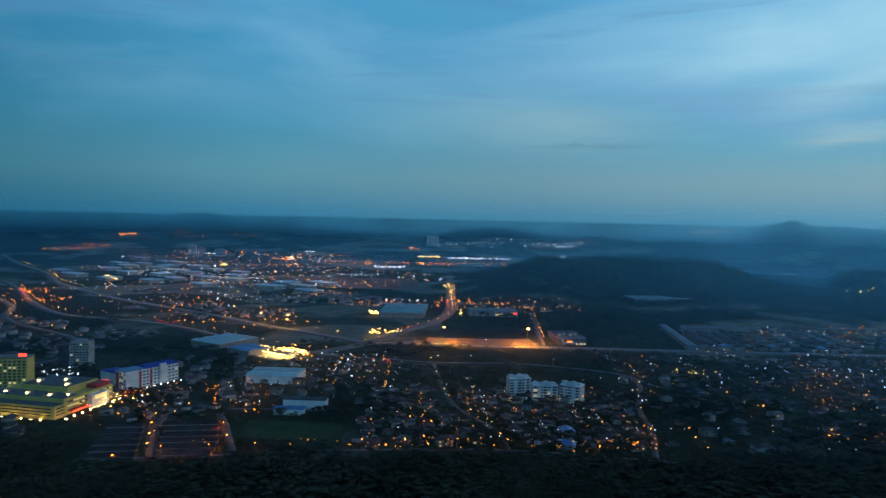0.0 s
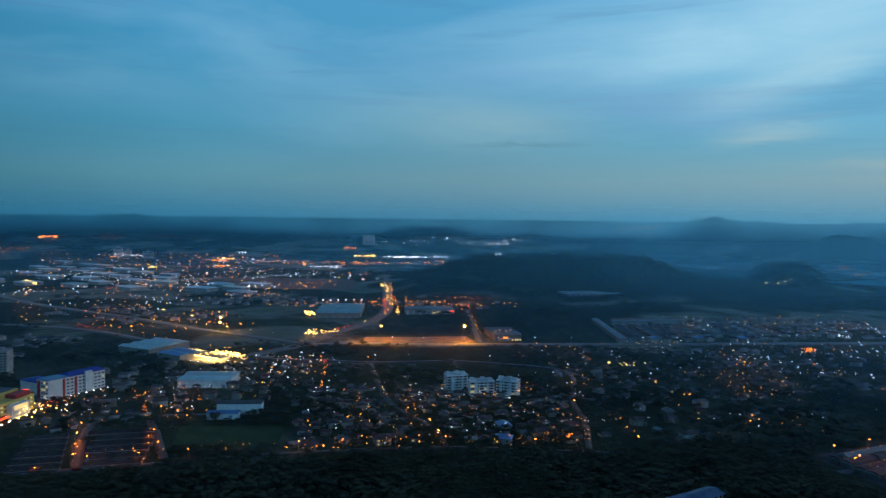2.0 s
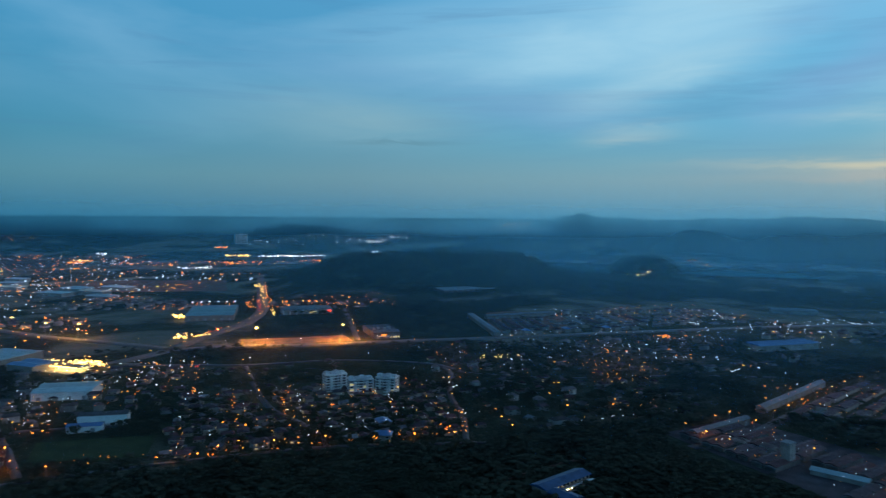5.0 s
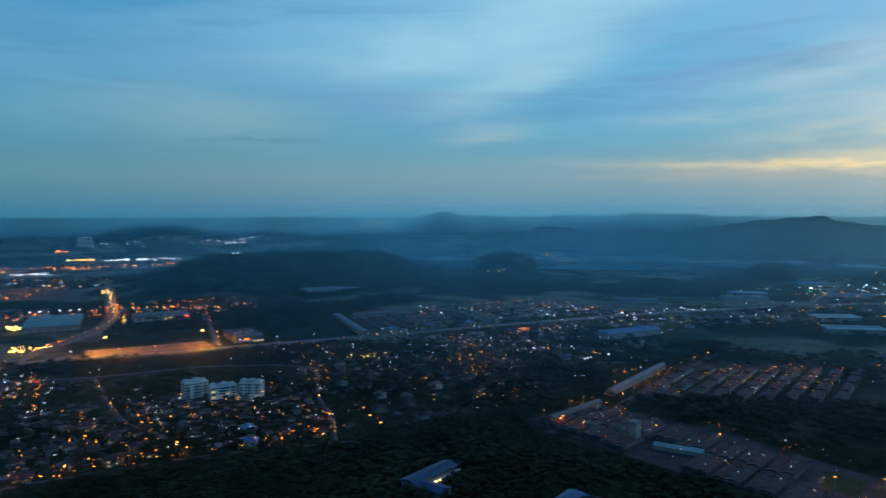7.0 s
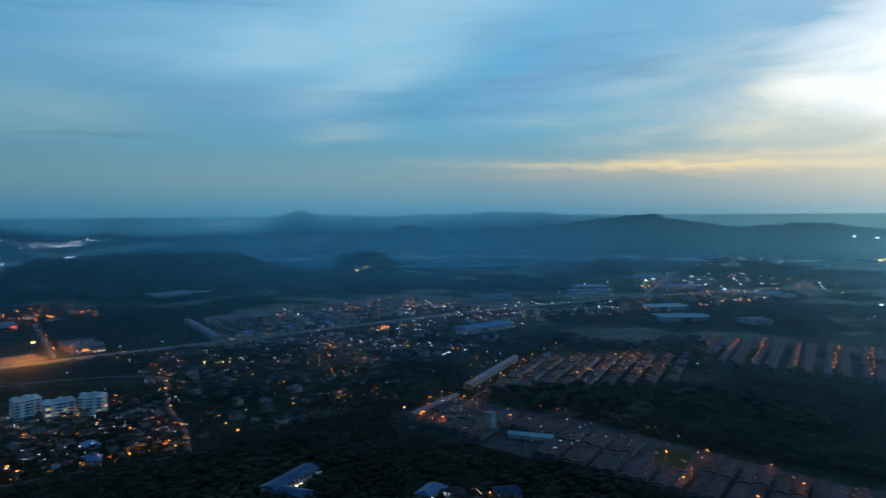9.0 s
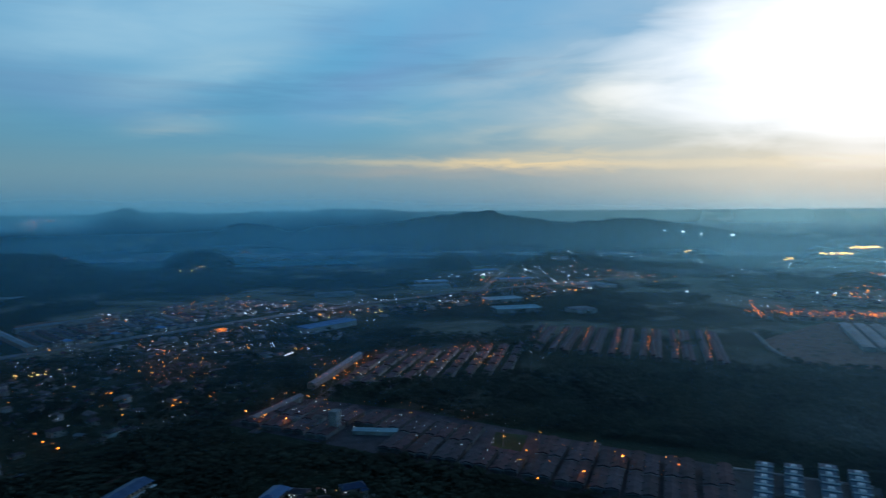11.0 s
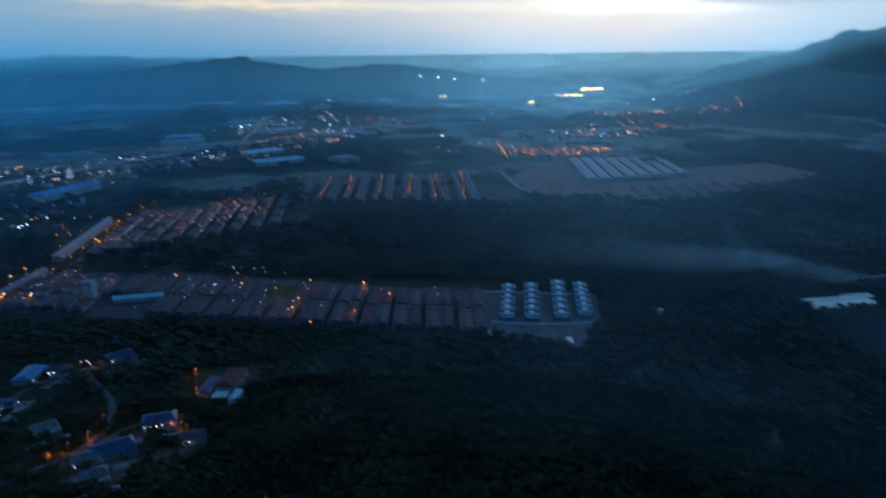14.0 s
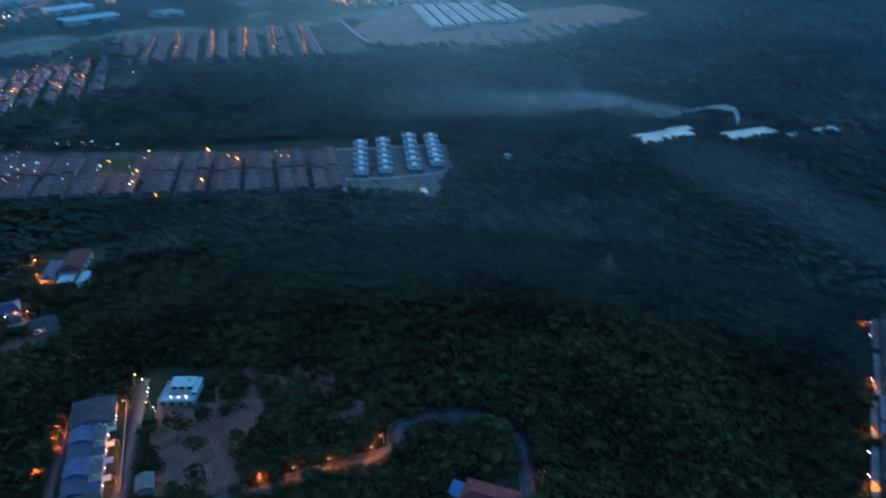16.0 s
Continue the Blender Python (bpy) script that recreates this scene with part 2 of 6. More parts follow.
ROOF_PALE = mat("pale_metal_roof", (0.60, 0.64, 0.64), 0.32, scale=0.06, var=0.16, rand=0.3)
ROOF_BLUE = mat("blue_metal_roof", (0.10, 0.22, 0.42), 0.35, scale=0.08, var=0.2, rand=0.3)
ROOF_NAVY = mat("deep_blue_roof", (0.03,0.06,0.34), 0.5, scale=0.08, var=0.2)
ROOF_TEAL = mat("pale_teal_roof", (0.42, 0.56, 0.58), 0.32, scale=0.06, var=0.18, rand=0.3)
ROOF_DULL = mat("dull_new_roof", (0.20, 0.24, 0.26), 0.7, scale=0.06, var=0.2, rand=0.4)
BLOCK_BLUE = mat("blue_grey_render", (0.13, 0.18, 0.22), 0.7, scale=0.1, var=0.2)
RED = mat("red_paint", (0.50, 0.05, 0.05), 0.6, scale=0.2, var=0.2)
STEEL = mat("galvanised_steel", (0.35, 0.36, 0.37), 0.5, 0.6, scale=1.0)
DARK_GLASS = mat("dark_window_glass", (0.03, 0.04, 0.05), 0.12, scale=0.4, var=0.2, spec=0.6)
ORANGE_GLOW = glow("sodium_glow", (1.0, 0.25, 0.02), 14.0)
DIM_ORANGE = glow("dim_sodium_glow", (1.0, 0.20, 0.02), 6.5)
DIM_WHITE = glow("dim_white_glow", (0.80, 0.92, 1.0), 4.0)
RED_GLOW = glow("red_sign_glow", (1.0, 0.07, 0.03), 2.0)
YELLOW_GLOW = glow("warm_yellow_glow", (1.0, 0.56, 0.12), 11.0)
WHITE_GLOW = glow("cool_white_glow", (0.85, 0.95, 1.0), 9.0)
GREEN_GLOW = glow("green_sign_glow", (0.05, 1.0, 0.25), 1.6)
SODIUM_DOWN = glow("sodium_lens", (1.0, 0.24, 0.025), 150.0)
WINDOW_GLOW = glow("lit_window", (1.0, 0.72, 0.30), 0.7)
FLOOD = glow("floodlight_lens", (1.0, 0.62, 0.16), 90.0)
COOL_FLOOD = glow("added_cool_floodlight", (0.9, 0.97, 1.0), 14.0)
PORCH_LAMP = glow("porch_lamp_lens", (0.92, 0.97, 1.0), 5.0)
GATE_LAMP = glow("gate_lamp_lens", (1.0, 0.78, 0.28), 40.0)
ZINC = mat("bright_zinc_roof", (0.86, 0.79, 0.62), 0.55, 0.0, scale=0.08, var=0.1, rand=0.2, spec=0.6)


def ground_material():
    """Scrub, fields and bare earth on the flat; woodland where the sheet carries its wooded mark."""
    mt = bpy.data.materials.new("open_country")
    mt.use_nodes = True
    nt = mt.node_tree
    m = node_math(nt)
    b = nt.nodes["Principled BSDF"]
    b.inputs["Roughness"].default_value, b.inputs["Specular IOR Level"].default_value = 0.95, 0.15
    co = nt.nodes.new("ShaderNodeTexCoord").outputs["Object"]
    big = noise_node(nt, co, 0.0035, 5, 0.6, 0.6)
    mid = noise_node(nt, co, 0.02, 4, 0.6)
    fine = noise_node(nt, co, 0.25, 4, 0.6)
    scrub = ramp(nt, mid, [(0.3, (0.030, 0.042, 0.022)), (0.7, (0.065, 0.078, 0.045))])
    field = ramp(nt, mid, [(0.3, (0.115, 0.130, 0.085)), (0.7, (0.230, 0.215, 0.165))])
    col = mix(nt, "MIX", ramp(nt, big, [(0.47, (0, 0, 0)), (0.56, (1, 1, 1))]), scrub, field)
    wood = ramp(nt, fine, [(0.3, (0.022, 0.030, 0.018)), (0.7, (0.042, 0.055, 0.030))])
    at = nt.nodes.new("ShaderNodeAttribute")
    at.attribute_name = "wooded"
    col = mix(nt, "MIX", at.outputs["Fac"], col, wood)
    nt.links.new(col, b.inputs["Base Color"])
    bp = nt.nodes.new("ShaderNodeBump")
    bp.inputs["Strength"].default_value, bp.inputs["Distance"].default_value = 0.5, 3.0
    nt.links.new(fine, bp.inputs["Height"])
    nt.links.new(bp.outputs[0], b.inputs["Normal"])
    return mt


GROUND = ground_material()

# ---- helpers for building ----


def part(name, bm, material, parent=None, label=""):
    me = bpy.data.meshes.new(name)
    bm.to_mesh(me)
    bm.free()
    me.materials.append(material)
    ob = new(name, me)
    if parent is not None:
        ob.parent = parent
    if label:
        tagged(ob, label)
    return ob


def mesh_from(name, verts, faces, material, parent=None, smooth=False):
    """A mesh object from an (n, 3) array of places and an (m, 3 or 4) array of corners."""
    verts, faces = np.asarray(verts, np.float32), np.asarray(faces, np.int32)
    me = bpy.data.meshes.new(name)
    n, k = faces.shape
    me.vertices.add(len(verts))
    me.vertices.foreach_set("co", verts.ravel())
    me.loops.add(n * k)
    me.loops.foreach_set("vertex_index", faces.ravel())
    me.polygons.add(n)
    me.polygons.foreach_set("loop_start", np.arange(0, n * k, k, dtype=np.int32))
    me.polygons.foreach_set("loop_total", np.full(n, k, np.int32))
    me.update(calc_edges=True)
    if smooth:
        me.polygons.foreach_set("use_smooth", np.ones(n, bool))
    me.materials.append(material)
    ob = new(name, me)
    if parent is not None:
        ob.parent = parent
    return ob


def thing(name, x, y, z=0.0, turn=0.0):
    ob = new(name)
    ob.empty_display_size = 0.5
    ob.matrix_basis = pose(x, y, z, 0, 0, turn)
    return ob


def box(bm, x0, x1, y0, y1, z0, z1):
    v = [bm.verts.new((x, y, z)) for z in (z0, z1) for x, y in ((x0, y0), (x1, y0), (x1, y1), (x0, y1))]
    for q in ((3, 2, 1, 0), (4, 5, 6, 7), (0, 1, 5, 4), (1, 2, 6, 5), (2, 3, 7, 6), (3, 0, 4, 7)):
        bm.faces.new([v[i] for i in q])
    return bm


def boxes(*dims):
    bm = bmesh.new()
    for d in dims:
        box(bm, *d)
    return bm


def gable(bm, x0, x1, y0, y1, z, rise, thick=0.25, hip=0.0):
    """A pitched roof with its ridge along x; hip: how far the ridge's ends lie in from the gables."""
    ym = (y0 + y1) / 2
    lo = [bm.verts.new(p) for p in ((x0, y0, z), (x1, y0, z), (x1, y1, z), (x0, y1, z))]
    up = [bm.verts.new((p.co.x, p.co.y, z + thick)) for p in lo]
    r = [bm.verts.new((x0 + hip, ym, z + thick + rise)), bm.verts.new((x1 - hip, ym, z + thick + rise))]
    bm.faces.new(lo[::-1])
    for i in range(4):
        bm.faces.new((lo[i], lo[(i + 1) % 4], up[(i + 1) % 4], up[i]))
    bm.faces.new((up[0], up[1], r[1], r[0]))
    bm.faces.new((up[2], up[3], r[0], r[1]))
    bm.faces.new((up[1], up[2], r[1]))
    bm.faces.new((up[3], up[0], r[0]))
    return bm


def tube(bm, x, y, z0, z1, r0, r1, seg=6):
    m = Matrix.Translation((x, y, (z0 + z1) / 2))
    bmesh.ops.create_cone(bm, cap_ends=True, segments=seg, radius1=r0, radius2=r1, depth=z1 - z0, matrix=m)
    return bm


def bead(bm, x, y, z, r, flat=1.0):
    """A small eight-sided lens."""
    v = [bm.verts.new(p) for p in ((x + r, y, z), (x, y + r, z), (x - r, y, z), (x, y - r, z), (x, y, z + r * flat), (x, y, z - r * flat))]
    for a, b in ((0, 1), (1, 2), (2, 3), (3, 0)):
        bm.faces.new((v[a], v[b], v[4]))
        bm.faces.new((v[b], v[a], v[5]))
    return bm


# ---- ground: a plain with hills, rising hazily to the far horizon ----
FLAT, RIM, RIM_SLOPE = 3000.0, 4700.0, 0.006


def plain_z(r):
    k = np.clip((r - FLAT) / (RIM - FLAT), 0, 1.1)
    return np.where(r < FLAT, 0.0, EYE_Z - r * (EYE_Z / FLAT * (1 - k) + RIM_SLOPE * k))


# ridges: distance, half depth, and the height of the crest by bearing
RIDGES = (
    (2100, 230, ((-2, 0), (2, 6), (4.3, 38), (6.4, 64), (7.8, 80), (10, 84), (14, 88), (18, 90), (20, 89), (22, 80), (23, 67), (24.8, 44), (26.8, 26), (32, 8), (36, 0))),
    (2450, 70, ((28.7, 0), (29.4, 48), (30.4, 72), (31.2, 81), (32.6, 75), (34, 48), (35, 0))),
    (2330, 60, ((42, 0), (43.5, 15), (45, 0))),
    (2330, 90, ((48.8, 0), (49.6, 15), (50.7, 36), (51.7, 48), (53.2, 42), (54.3, 0))),
    (2330, 110, ((56.5, 0), (58.3, 24), (59.7, 48), (61.8, 56), (63.6, 46), (65.4, 30), (69, 24), (72, 20), (76, 0))),
    (3550, 300, ((37, 0), (38.7, 37), (40.5, 86), (43.7, 94), (45.1, 85), (47.3, 107), (49.5, 128), (51.7, 139), (53.4, 154), (53.9, 164), (55.5, 164), (56.7, 132), (59, 113), (61.7, 101), (62.5, 107), (63.9, 103), (66.4, 116), (68, 118), (71, 80), (76, 30), (82, 0))),
    (3620, 150, ((32, 0), (34, 96), (35.1, 104), (37.3, 90), (39.1, 46), (40.5, 0))),
    (3950, 150, ((-2, 30), (0, 60), (2.6, 100), (4, 102), (6.1, 90), (9.7, 47), (12.4, 70), (14.9, 47), (17.8, 50), (19.5, 58), (22, 52), (25, 34), (27, 0))),
    (4150, 150, ((16, 0), (20, 50), (22.1, 54), (23.9, 85), (25.5, 114), (26.6, 133), (27.5, 117), (30.3, 96), (35.1, 90), (38.2, 106), (42.8, 113), (47.3, 109), (50.4, 92), (58, 70), (63, 55), (68, 45), (73, 30), (84, 10), (90, 0))),
    (4150, 150, ((-45, 80), (-32, 88), (-26, 92), (-17, 97), (-10, 78), (-6, 56), (-2, 36), (1, 38), (3, 46), (4.4, 57), (6, 42), (9, 26), (12, 20), (15, 0))),
    (2720, 170, ((80, 0), (84, 12), (88.5, 46), (91.2, 76), (94.3, 106), (97.2, 125), (100, 130), (102.3, 120), (106, 116), (112, 118), (125, 100), (140, 0))),
    (3450, 300, ((88, 0), (91, 70), (93.1, 116), (96.3, 163), (99.1, 211), (101.9, 252), (106, 320), (112, 360), (122, 330), (135, 200), (150, 0))),
)


def ground_z(x, y):
    x, y = np.asarray(x, float), np.asarray(y, float)
    r, az = np.hypot(x, y), np.degrees(np.arctan2(x, y))
    z = plain_z(r)
    bump = np.sin(x * 0.013 + 1.0) * np.sin(y * 0.011 + 2.0) + 0.6 * np.sin(x * 0.031 + y * 0.017) + 0.5 * np.sin(y * 0.043 - x * 0.023)
    out = z.copy()
    for rc, depth, crest in RIDGES:
        a, h = np.array([c[0] for c in crest], float), np.array([c[1] for c in crest], float)
        top = np.interp(az, a, h, left=h[0] if a[0] < -40 else 0, right=0)
        q = np.abs(r - rc - 30 * np.sin(az * 0.9)) / depth
        w = np.exp(-q ** 2)
        out = np.maximum(out, z + top * w * (1 + 0.04 * bump + 0.025 * np.sin(az * 5.3 + rc) * np.sin(az * 2.1)))
    return out


def wood_share(x, y):
    """How wooded the land is at a place, 0 to 1: the hills, the slopes below the camera, and patches on the plain."""
    r, az = np.hypot(x, y), np.degrees(np.arctan2(x, y))
    hill = np.clip((ground_z(x, y) - plain_z(r) - 4) / 10, 0, 1)
    p = np.sin(x * 0.0061 + 1.3 * np.sin(y * 0.0043)) + np.sin(y * 0.0078 + 1.1 * np.sin(x * 0.0052) + 2.0) + 0.6 * np.sin(x * 0.021 + y * 0.013) + 0.5 * np.sin(y * 0.029 - x * 0.017)
    patch = np.clip(p * 1.8 + 0.15, 0, 1)
    patch = np.where(r < 1100, 1.0, patch)
    patch = np.where((az > 93) & (r < 1650), 1.0, patch)
    for x0, x1, y0, y1 in ((0, 160, 1160, 1430), (206, 420, 1100, 1600)):
        patch = np.where((x > x0) & (x < x1) & (y > y0) & (y < y1), 1.0, patch)
    return np.maximum(hill, patch)


def build_ground():
    az = np.radians(np.concatenate([np.arange(-180, -38, 2.0), np.arange(-38, 126, 0.25), np.arange(126, 180, 2.0)]))
    n = len(az)
    rr = np.concatenate([[0.01], np.linspace(40, 1500, 45), np.linspace(1540, 4800, 115)])
    A, R = np.meshgrid(az, rr)
    X, Y = R * np.sin(A), R * np.cos(A)
    Z = ground_z(X, Y)
    v = np.stack([X, Y, Z], -1).reshape(-1, 3)
    i, j = np.meshgrid(np.arange(len(rr) - 1), np.arange(n), indexing="ij")
    a, b = (i * n + j), (i * n + (j + 1) % n)
    f = np.stack([a, b, b + n, a + n], -1).reshape(-1, 4)[:, ::-1]
    cap = len(v)
    v = np.vstack([v, [[0, 0, 0]]])
    ob = mesh_from("ground", v, f, GROUND, smooth=True)
    at = ob.data.attributes.new("wooded", "FLOAT", "POINT")
    w = wood_share(v[:, 0], v[:, 1])
    w = np.where(np.hypot(v[:, 0], v[:, 1]) < 1100, 0.6, w)
    at.data.foreach_set("value", w.astype(np.float32))
    tagged(ob, "dark scrubby plain with wooded hills and hazy distance", "ground", kind="structure")


build_ground()

# ---- roads ----
ROADS = []          # (points, half width) for keeping plants off


def smooth_line(pts, step=12.0):
    p = np.array(pts, float)
    p = np.vstack([2 * p[0] - p[1], p, 2 * p[-1] - p[-2]])
    out = []
    for i in range(1, len(p) - 2):
        a, b, c, d = p[i - 1], p[i], p[i + 1], p[i + 2]
        n = max(2, int(np.hypot(*(c - b)) / step))
        for t in np.arange(n) / n:
            out.append(0.5 * (2 * b + (c - a) * t + (2 * a - 5 * b + 4 * c - d) * t * t + (3 * b - a - 3 * c + d) * t ** 3))
    out.append(p[-2])
    return np.array(out)


def road(name, pts, width, material, label, lift=0.12):
    """A road slab that follows the ground, with kerb sides."""
    c = smooth_line(pts)
    ROADS.append((c, width / 2))
    d = np.gradient(c, axis=0)
    d /= np.hypot(d[:, 0], d[:, 1])[:, None]
    nrm = np.stack([-d[:, 1], d[:, 0]], 1)
    l, r = c + nrm * width / 2, c - nrm * width / 2
    z = ground_z(c[:, 0], c[:, 1]) + lift + 0.2
    rows = [np.column_stack([l, z - 1.0]), np.column_stack([l, z]), np.column_stack([r, z]), np.column_stack([r, z - 1.0])]
    v = np.stack(rows, 1).reshape(-1, 3)
    i, k = np.meshgrid(np.arange(len(c) - 1), np.arange(3), indexing="ij")
    a = i * 4 + k
    f = np.stack([a, a + 1, a + 5, a + 4], -1).reshape(-1, 4)
    ob = mesh_from(name, v, f, material)
    tagged(ob, label, "road", kind="structure")
    return c


HWY = road("road_highway_west", [(-1750, 2760), (-1458, 2427), (-1223, 2146), (-1058, 1903), (-894, 1728), (-737, 1575), (-547, 1430), (-409, 1322), (-321, 1242), (-209, 1161), (-110, 1085)], 22, HIGHWAY, "pale two-carriageway highway lit by street lamps")
RD2 = road("road_main_west", [(-1200, 1900), (-1052, 1722), (-887, 1495), (-776, 1366), (-698, 1305), (-577, 1266), (-497, 1230), (-423, 1178), (-353, 1115), (-269, 1045), (-214, 1005), (-146, 985)], 18, HIGHWAY, "busy main road lit orange by sodium lamps")
RD3 = road("road_loop_west", [(-1040, 1590), (-920, 1465), (-857, 1379), (-805, 1276), (-719, 1187), (-637, 1127), (-558, 1057), (-508, 930), (-545, 860)], 14, ASPHALT, "asphalt road winding between dark trees")
EXP = road("road_expressway", [(-110, 1085), (-17, 1090), (71, 1078), (215, 1078), (388, 1073), (536, 1074), (675, 1073), (950, 1066), (1173, 1040), (1400, 995), (1592, 940), (1900, 820)], 26, HIGHWAY, "pale concrete expressway crossing the plain")
SEC = road("road_service", [(-194, 985), (-143, 977), (-78, 966), (-6, 950), (97, 955), (171, 935), (237, 898), (262, 840)], 10, ASPHALT, "asphalt service road beside the expressway")
CEN = road("road_boulevard", [(28, 2250), (26, 2000), (23, 1706), (20, 1497), (-11, 1329), (-77, 1189), (-123, 1077), (-190, 990)], 24, HIGHWAY, "broad avenue with orange lamps and queues of traffic")
SID = road("road_side", [(193, 1490), (177, 1287), (164, 1100)], 9, ASPHALT, "straight side street with orange lamps")
LOC = road("road_village", [(-290, 545), (-170, 566), (-60, 585), (60, 592), (140, 580), (200, 570)], 7, ASPHALT, "village street under orange lamps")
LOC2 = road("road_village_lane", [(60, 592), (52, 650), (20, 720), (5, 800), (-10, 945)], 7, ASPHALT, "village lane under orange lamps")
LOC3 = road("road_village_back", [(184, 577), (205, 660), (215, 740), (245, 840), (240, 900)], 6, ASPHALT, "narrow village lane among houses")
LOC4 = road("road_terrace_street", [(-232, 552), (-264, 645), (-270, 700)], 8, ASPHALT, "street across the terraces, lit deep orange")
LOC5 = road("road_field_lane", [(-173, 576), (-200, 645), (-215, 700), (-120, 700)], 7, ASPHALT, "lane beside the playing field")
LNG = road("road_shophouses", [(370, 512), (447, 532), (528, 573), (674, 646), (770, 684)], 11, ASPHALT, "main street along the long shophouse rows")
road("road_cul_de_sac", [(130, 112), (155, 121), (175, 128.5), (197, 137), (216, 144), (226, 148)], 6.0, ASPHALT, "straight residential road with a lit kerb")
WND = road("road_winding", [(140, 112), (158, 82), (168, 67), (174, 56), (181, 42), (187, 30), (191, 23), (196, 20.5), (202, 22), (207, 21), (211, 14), (215, 2), (218, -8), (216, -19), (209, -27), (200, -31), (187, -34), (165, -36), (140, -38)], 7.5, ASPHALT, "winding asphalt hill road with bright kerbs")
road("road_hillside", [(196, 290), (219, 278), (243, 275), (262, 281), (285, 303), (300, 332), (313, 352)], 5, ASPHALT, "hillside lane between bungalows")
road("road_hillside_upper", [(222, 380), (241, 371), (265, 363), (284, 367), (313, 353), (338, 332)], 5, ASPHALT, "hillside lane lit orange past blue-roofed houses")
road("road_school_drive", [(172, 476), (183, 481), (222, 497), (259, 509), (272, 505)], 4.5, SOIL, "bare earth drive behind the school hall")
road("road_back_lane", [(130, 138), (155, 150), (200, 168)], 5, ASPHALT, "narrow back lane glowing orange under lamps")
road("road_site_loop", [(482, 106), (486, 96), (478, 84), (467, 82), (462, 93), (468, 104), (480, 107)], 3, SOIL, "pale haul road round the building site", 0.15)
road("road_site_edge", [(452, 104), (492, 126), (541, 147), (558, 96), (572, 46)], 5, CONCRETE, "pale concrete road round the stepped blocks", 0.15)
road("road_site_inner", [(482, 112), (486, 84), (500, 44), (512, 32)], 4, CONCRETE, "pale concrete road before the stepped blocks", 0.17)
road("road_estate_edge", [(330, -242), (290, -227), (245, -209), (205, -194), (170, -181)], 7, ASPHALT, "estate street with orange lamps")
road("road_rural", [(262, 840), (330, 800), (420, 770), (520, 760), (640, 720)], 6, ASPHALT, "rural lane between trees")
KAM2 = road("road_rural_curve", [(380, 850), (416, 872), (463, 900), (495, 914), (530, 905), (548, 875), (552, 831), (600, 800)], 7, ASPHALT, "curving suburban street with pale lamps")
road("road_far_east", [(1400, 995), (1700, 1150), (2100, 1330), (2500, 1360)], 14, HIGHWAY, "distant highway towards the hills")
road("road_far_hill", [(2650, 620), (2850, 600), (3120, 500), (3250, 470), (3390, 430)], 14, HIGHWAY, "distant road snaking over a rise")
road("road_estate_link", [(1180, 290), (1120, 262), (1060, 235), (985, 190)], 9, HIGHWAY, "pale link road beside bare plots")


# ---- open plots of bare soil and grass ----
PLOTS = []


def plot(name, corners, material, label, lift=0.06, keep=0.0):
    bm = bmesh.new()
    c = np.array(corners, float)
    PLOTS.append((c, keep))
    m = c.mean(0)
    pts = []
    for i in range(len(c)):
        a, b = c[i], c[(i + 1) % len(c)]
        for t in np.arange(8) / 8:
            p = a + (b - a) * t
            k = 1 + 0.025 * noise.noise(Vector((p[0] * 0.05, p[1] * 0.05, 1.0)))
            pts.append(m + (p - m) * k)
    up = [bm.verts.new((p[0], p[1], lift)) for p in pts]
    lo = [bm.verts.new((p[0], p[1], -0.5)) for p in pts]
    bm.faces.new(up)
    for i in range(len(up)):
        j = (i + 1) % len(up)
        bm.faces.new((lo[i], lo[j], up[j], up[i]))
    bmesh.ops.recalc_face_normals(bm, faces=bm.faces)
    ob = part(name, bm, material)
    tagged(ob, label, "ground", kind="structure")


GRASS = mat("mown_grass", (0.040, 0.062, 0.022), 0.95, scale=0.04, var=0.3)
plot("ground_playing_field", [(-175, 597), (-87, 604), (-85, 663), (-184, 665)], GRASS, "dark green playing field")
plot("ground_lamp_lit_clearing", [(-26, 1095), (156, 1096), (150, 1158), (60, 1150), (-20, 1152)], PALE_SOIL, "bare cleared soil lit orange by tall lamps")
plot("ground_building_site", [(540, 148), (573, 42), (516, 30), (454, 37), (453, 108), (492, 127)], HARDCORE, "pale building site of rolled hardcore and earth")
plot("ground_spoil_heap", [(470, 74), (484, 53), (461, 40), (455, 60)], PALE_SOIL, "pale fan of spoil on the building site", lift=0.16)
plot("ground_bare_plots", [(1115, 262), (980, 180), (985, 15), (1060, -70), (1190, -170), (1300, -240), (1400, -160), (1290, 0), (1375, 215)], SOIL, "bare soil plots striped with new terraces")
plot("ground_estate_paving", [(370, 555), (448, 112), (548, 150), (535, 240), (515, 440), (470, 585)], PAVING, "worn streets and paved yards of the terrace estate")
plot("ground_green", [(509, 336), (518, 307), (479, 289), (474, 317)], GRASS, "dark green open space in the estate", lift=0.1)
plot("ground_villa_land", [(212, 134), (214, 107), (222, 84), (208, 80), (186, 84), (166, 74), (161, 90), (159, 109), (190, 126)], SOIL, "bare reddish soil beside the villa", keep=0.10)
plot("ground_rough_slope", [(232, 116), (246, 100), (250, 72), (236, 52), (224, 58), (222, 84), (214, 107)], SOIL, "rough slope of bare soil and scrub behind the villa", lift=0.10, keep=0.45)
plot("ground_terrace", [(174, 110), (178, 94), (162, 86), (160, 103)], PALE_SOIL, "levelled brown terrace of dry soil", lift=0.14, keep=0.02)
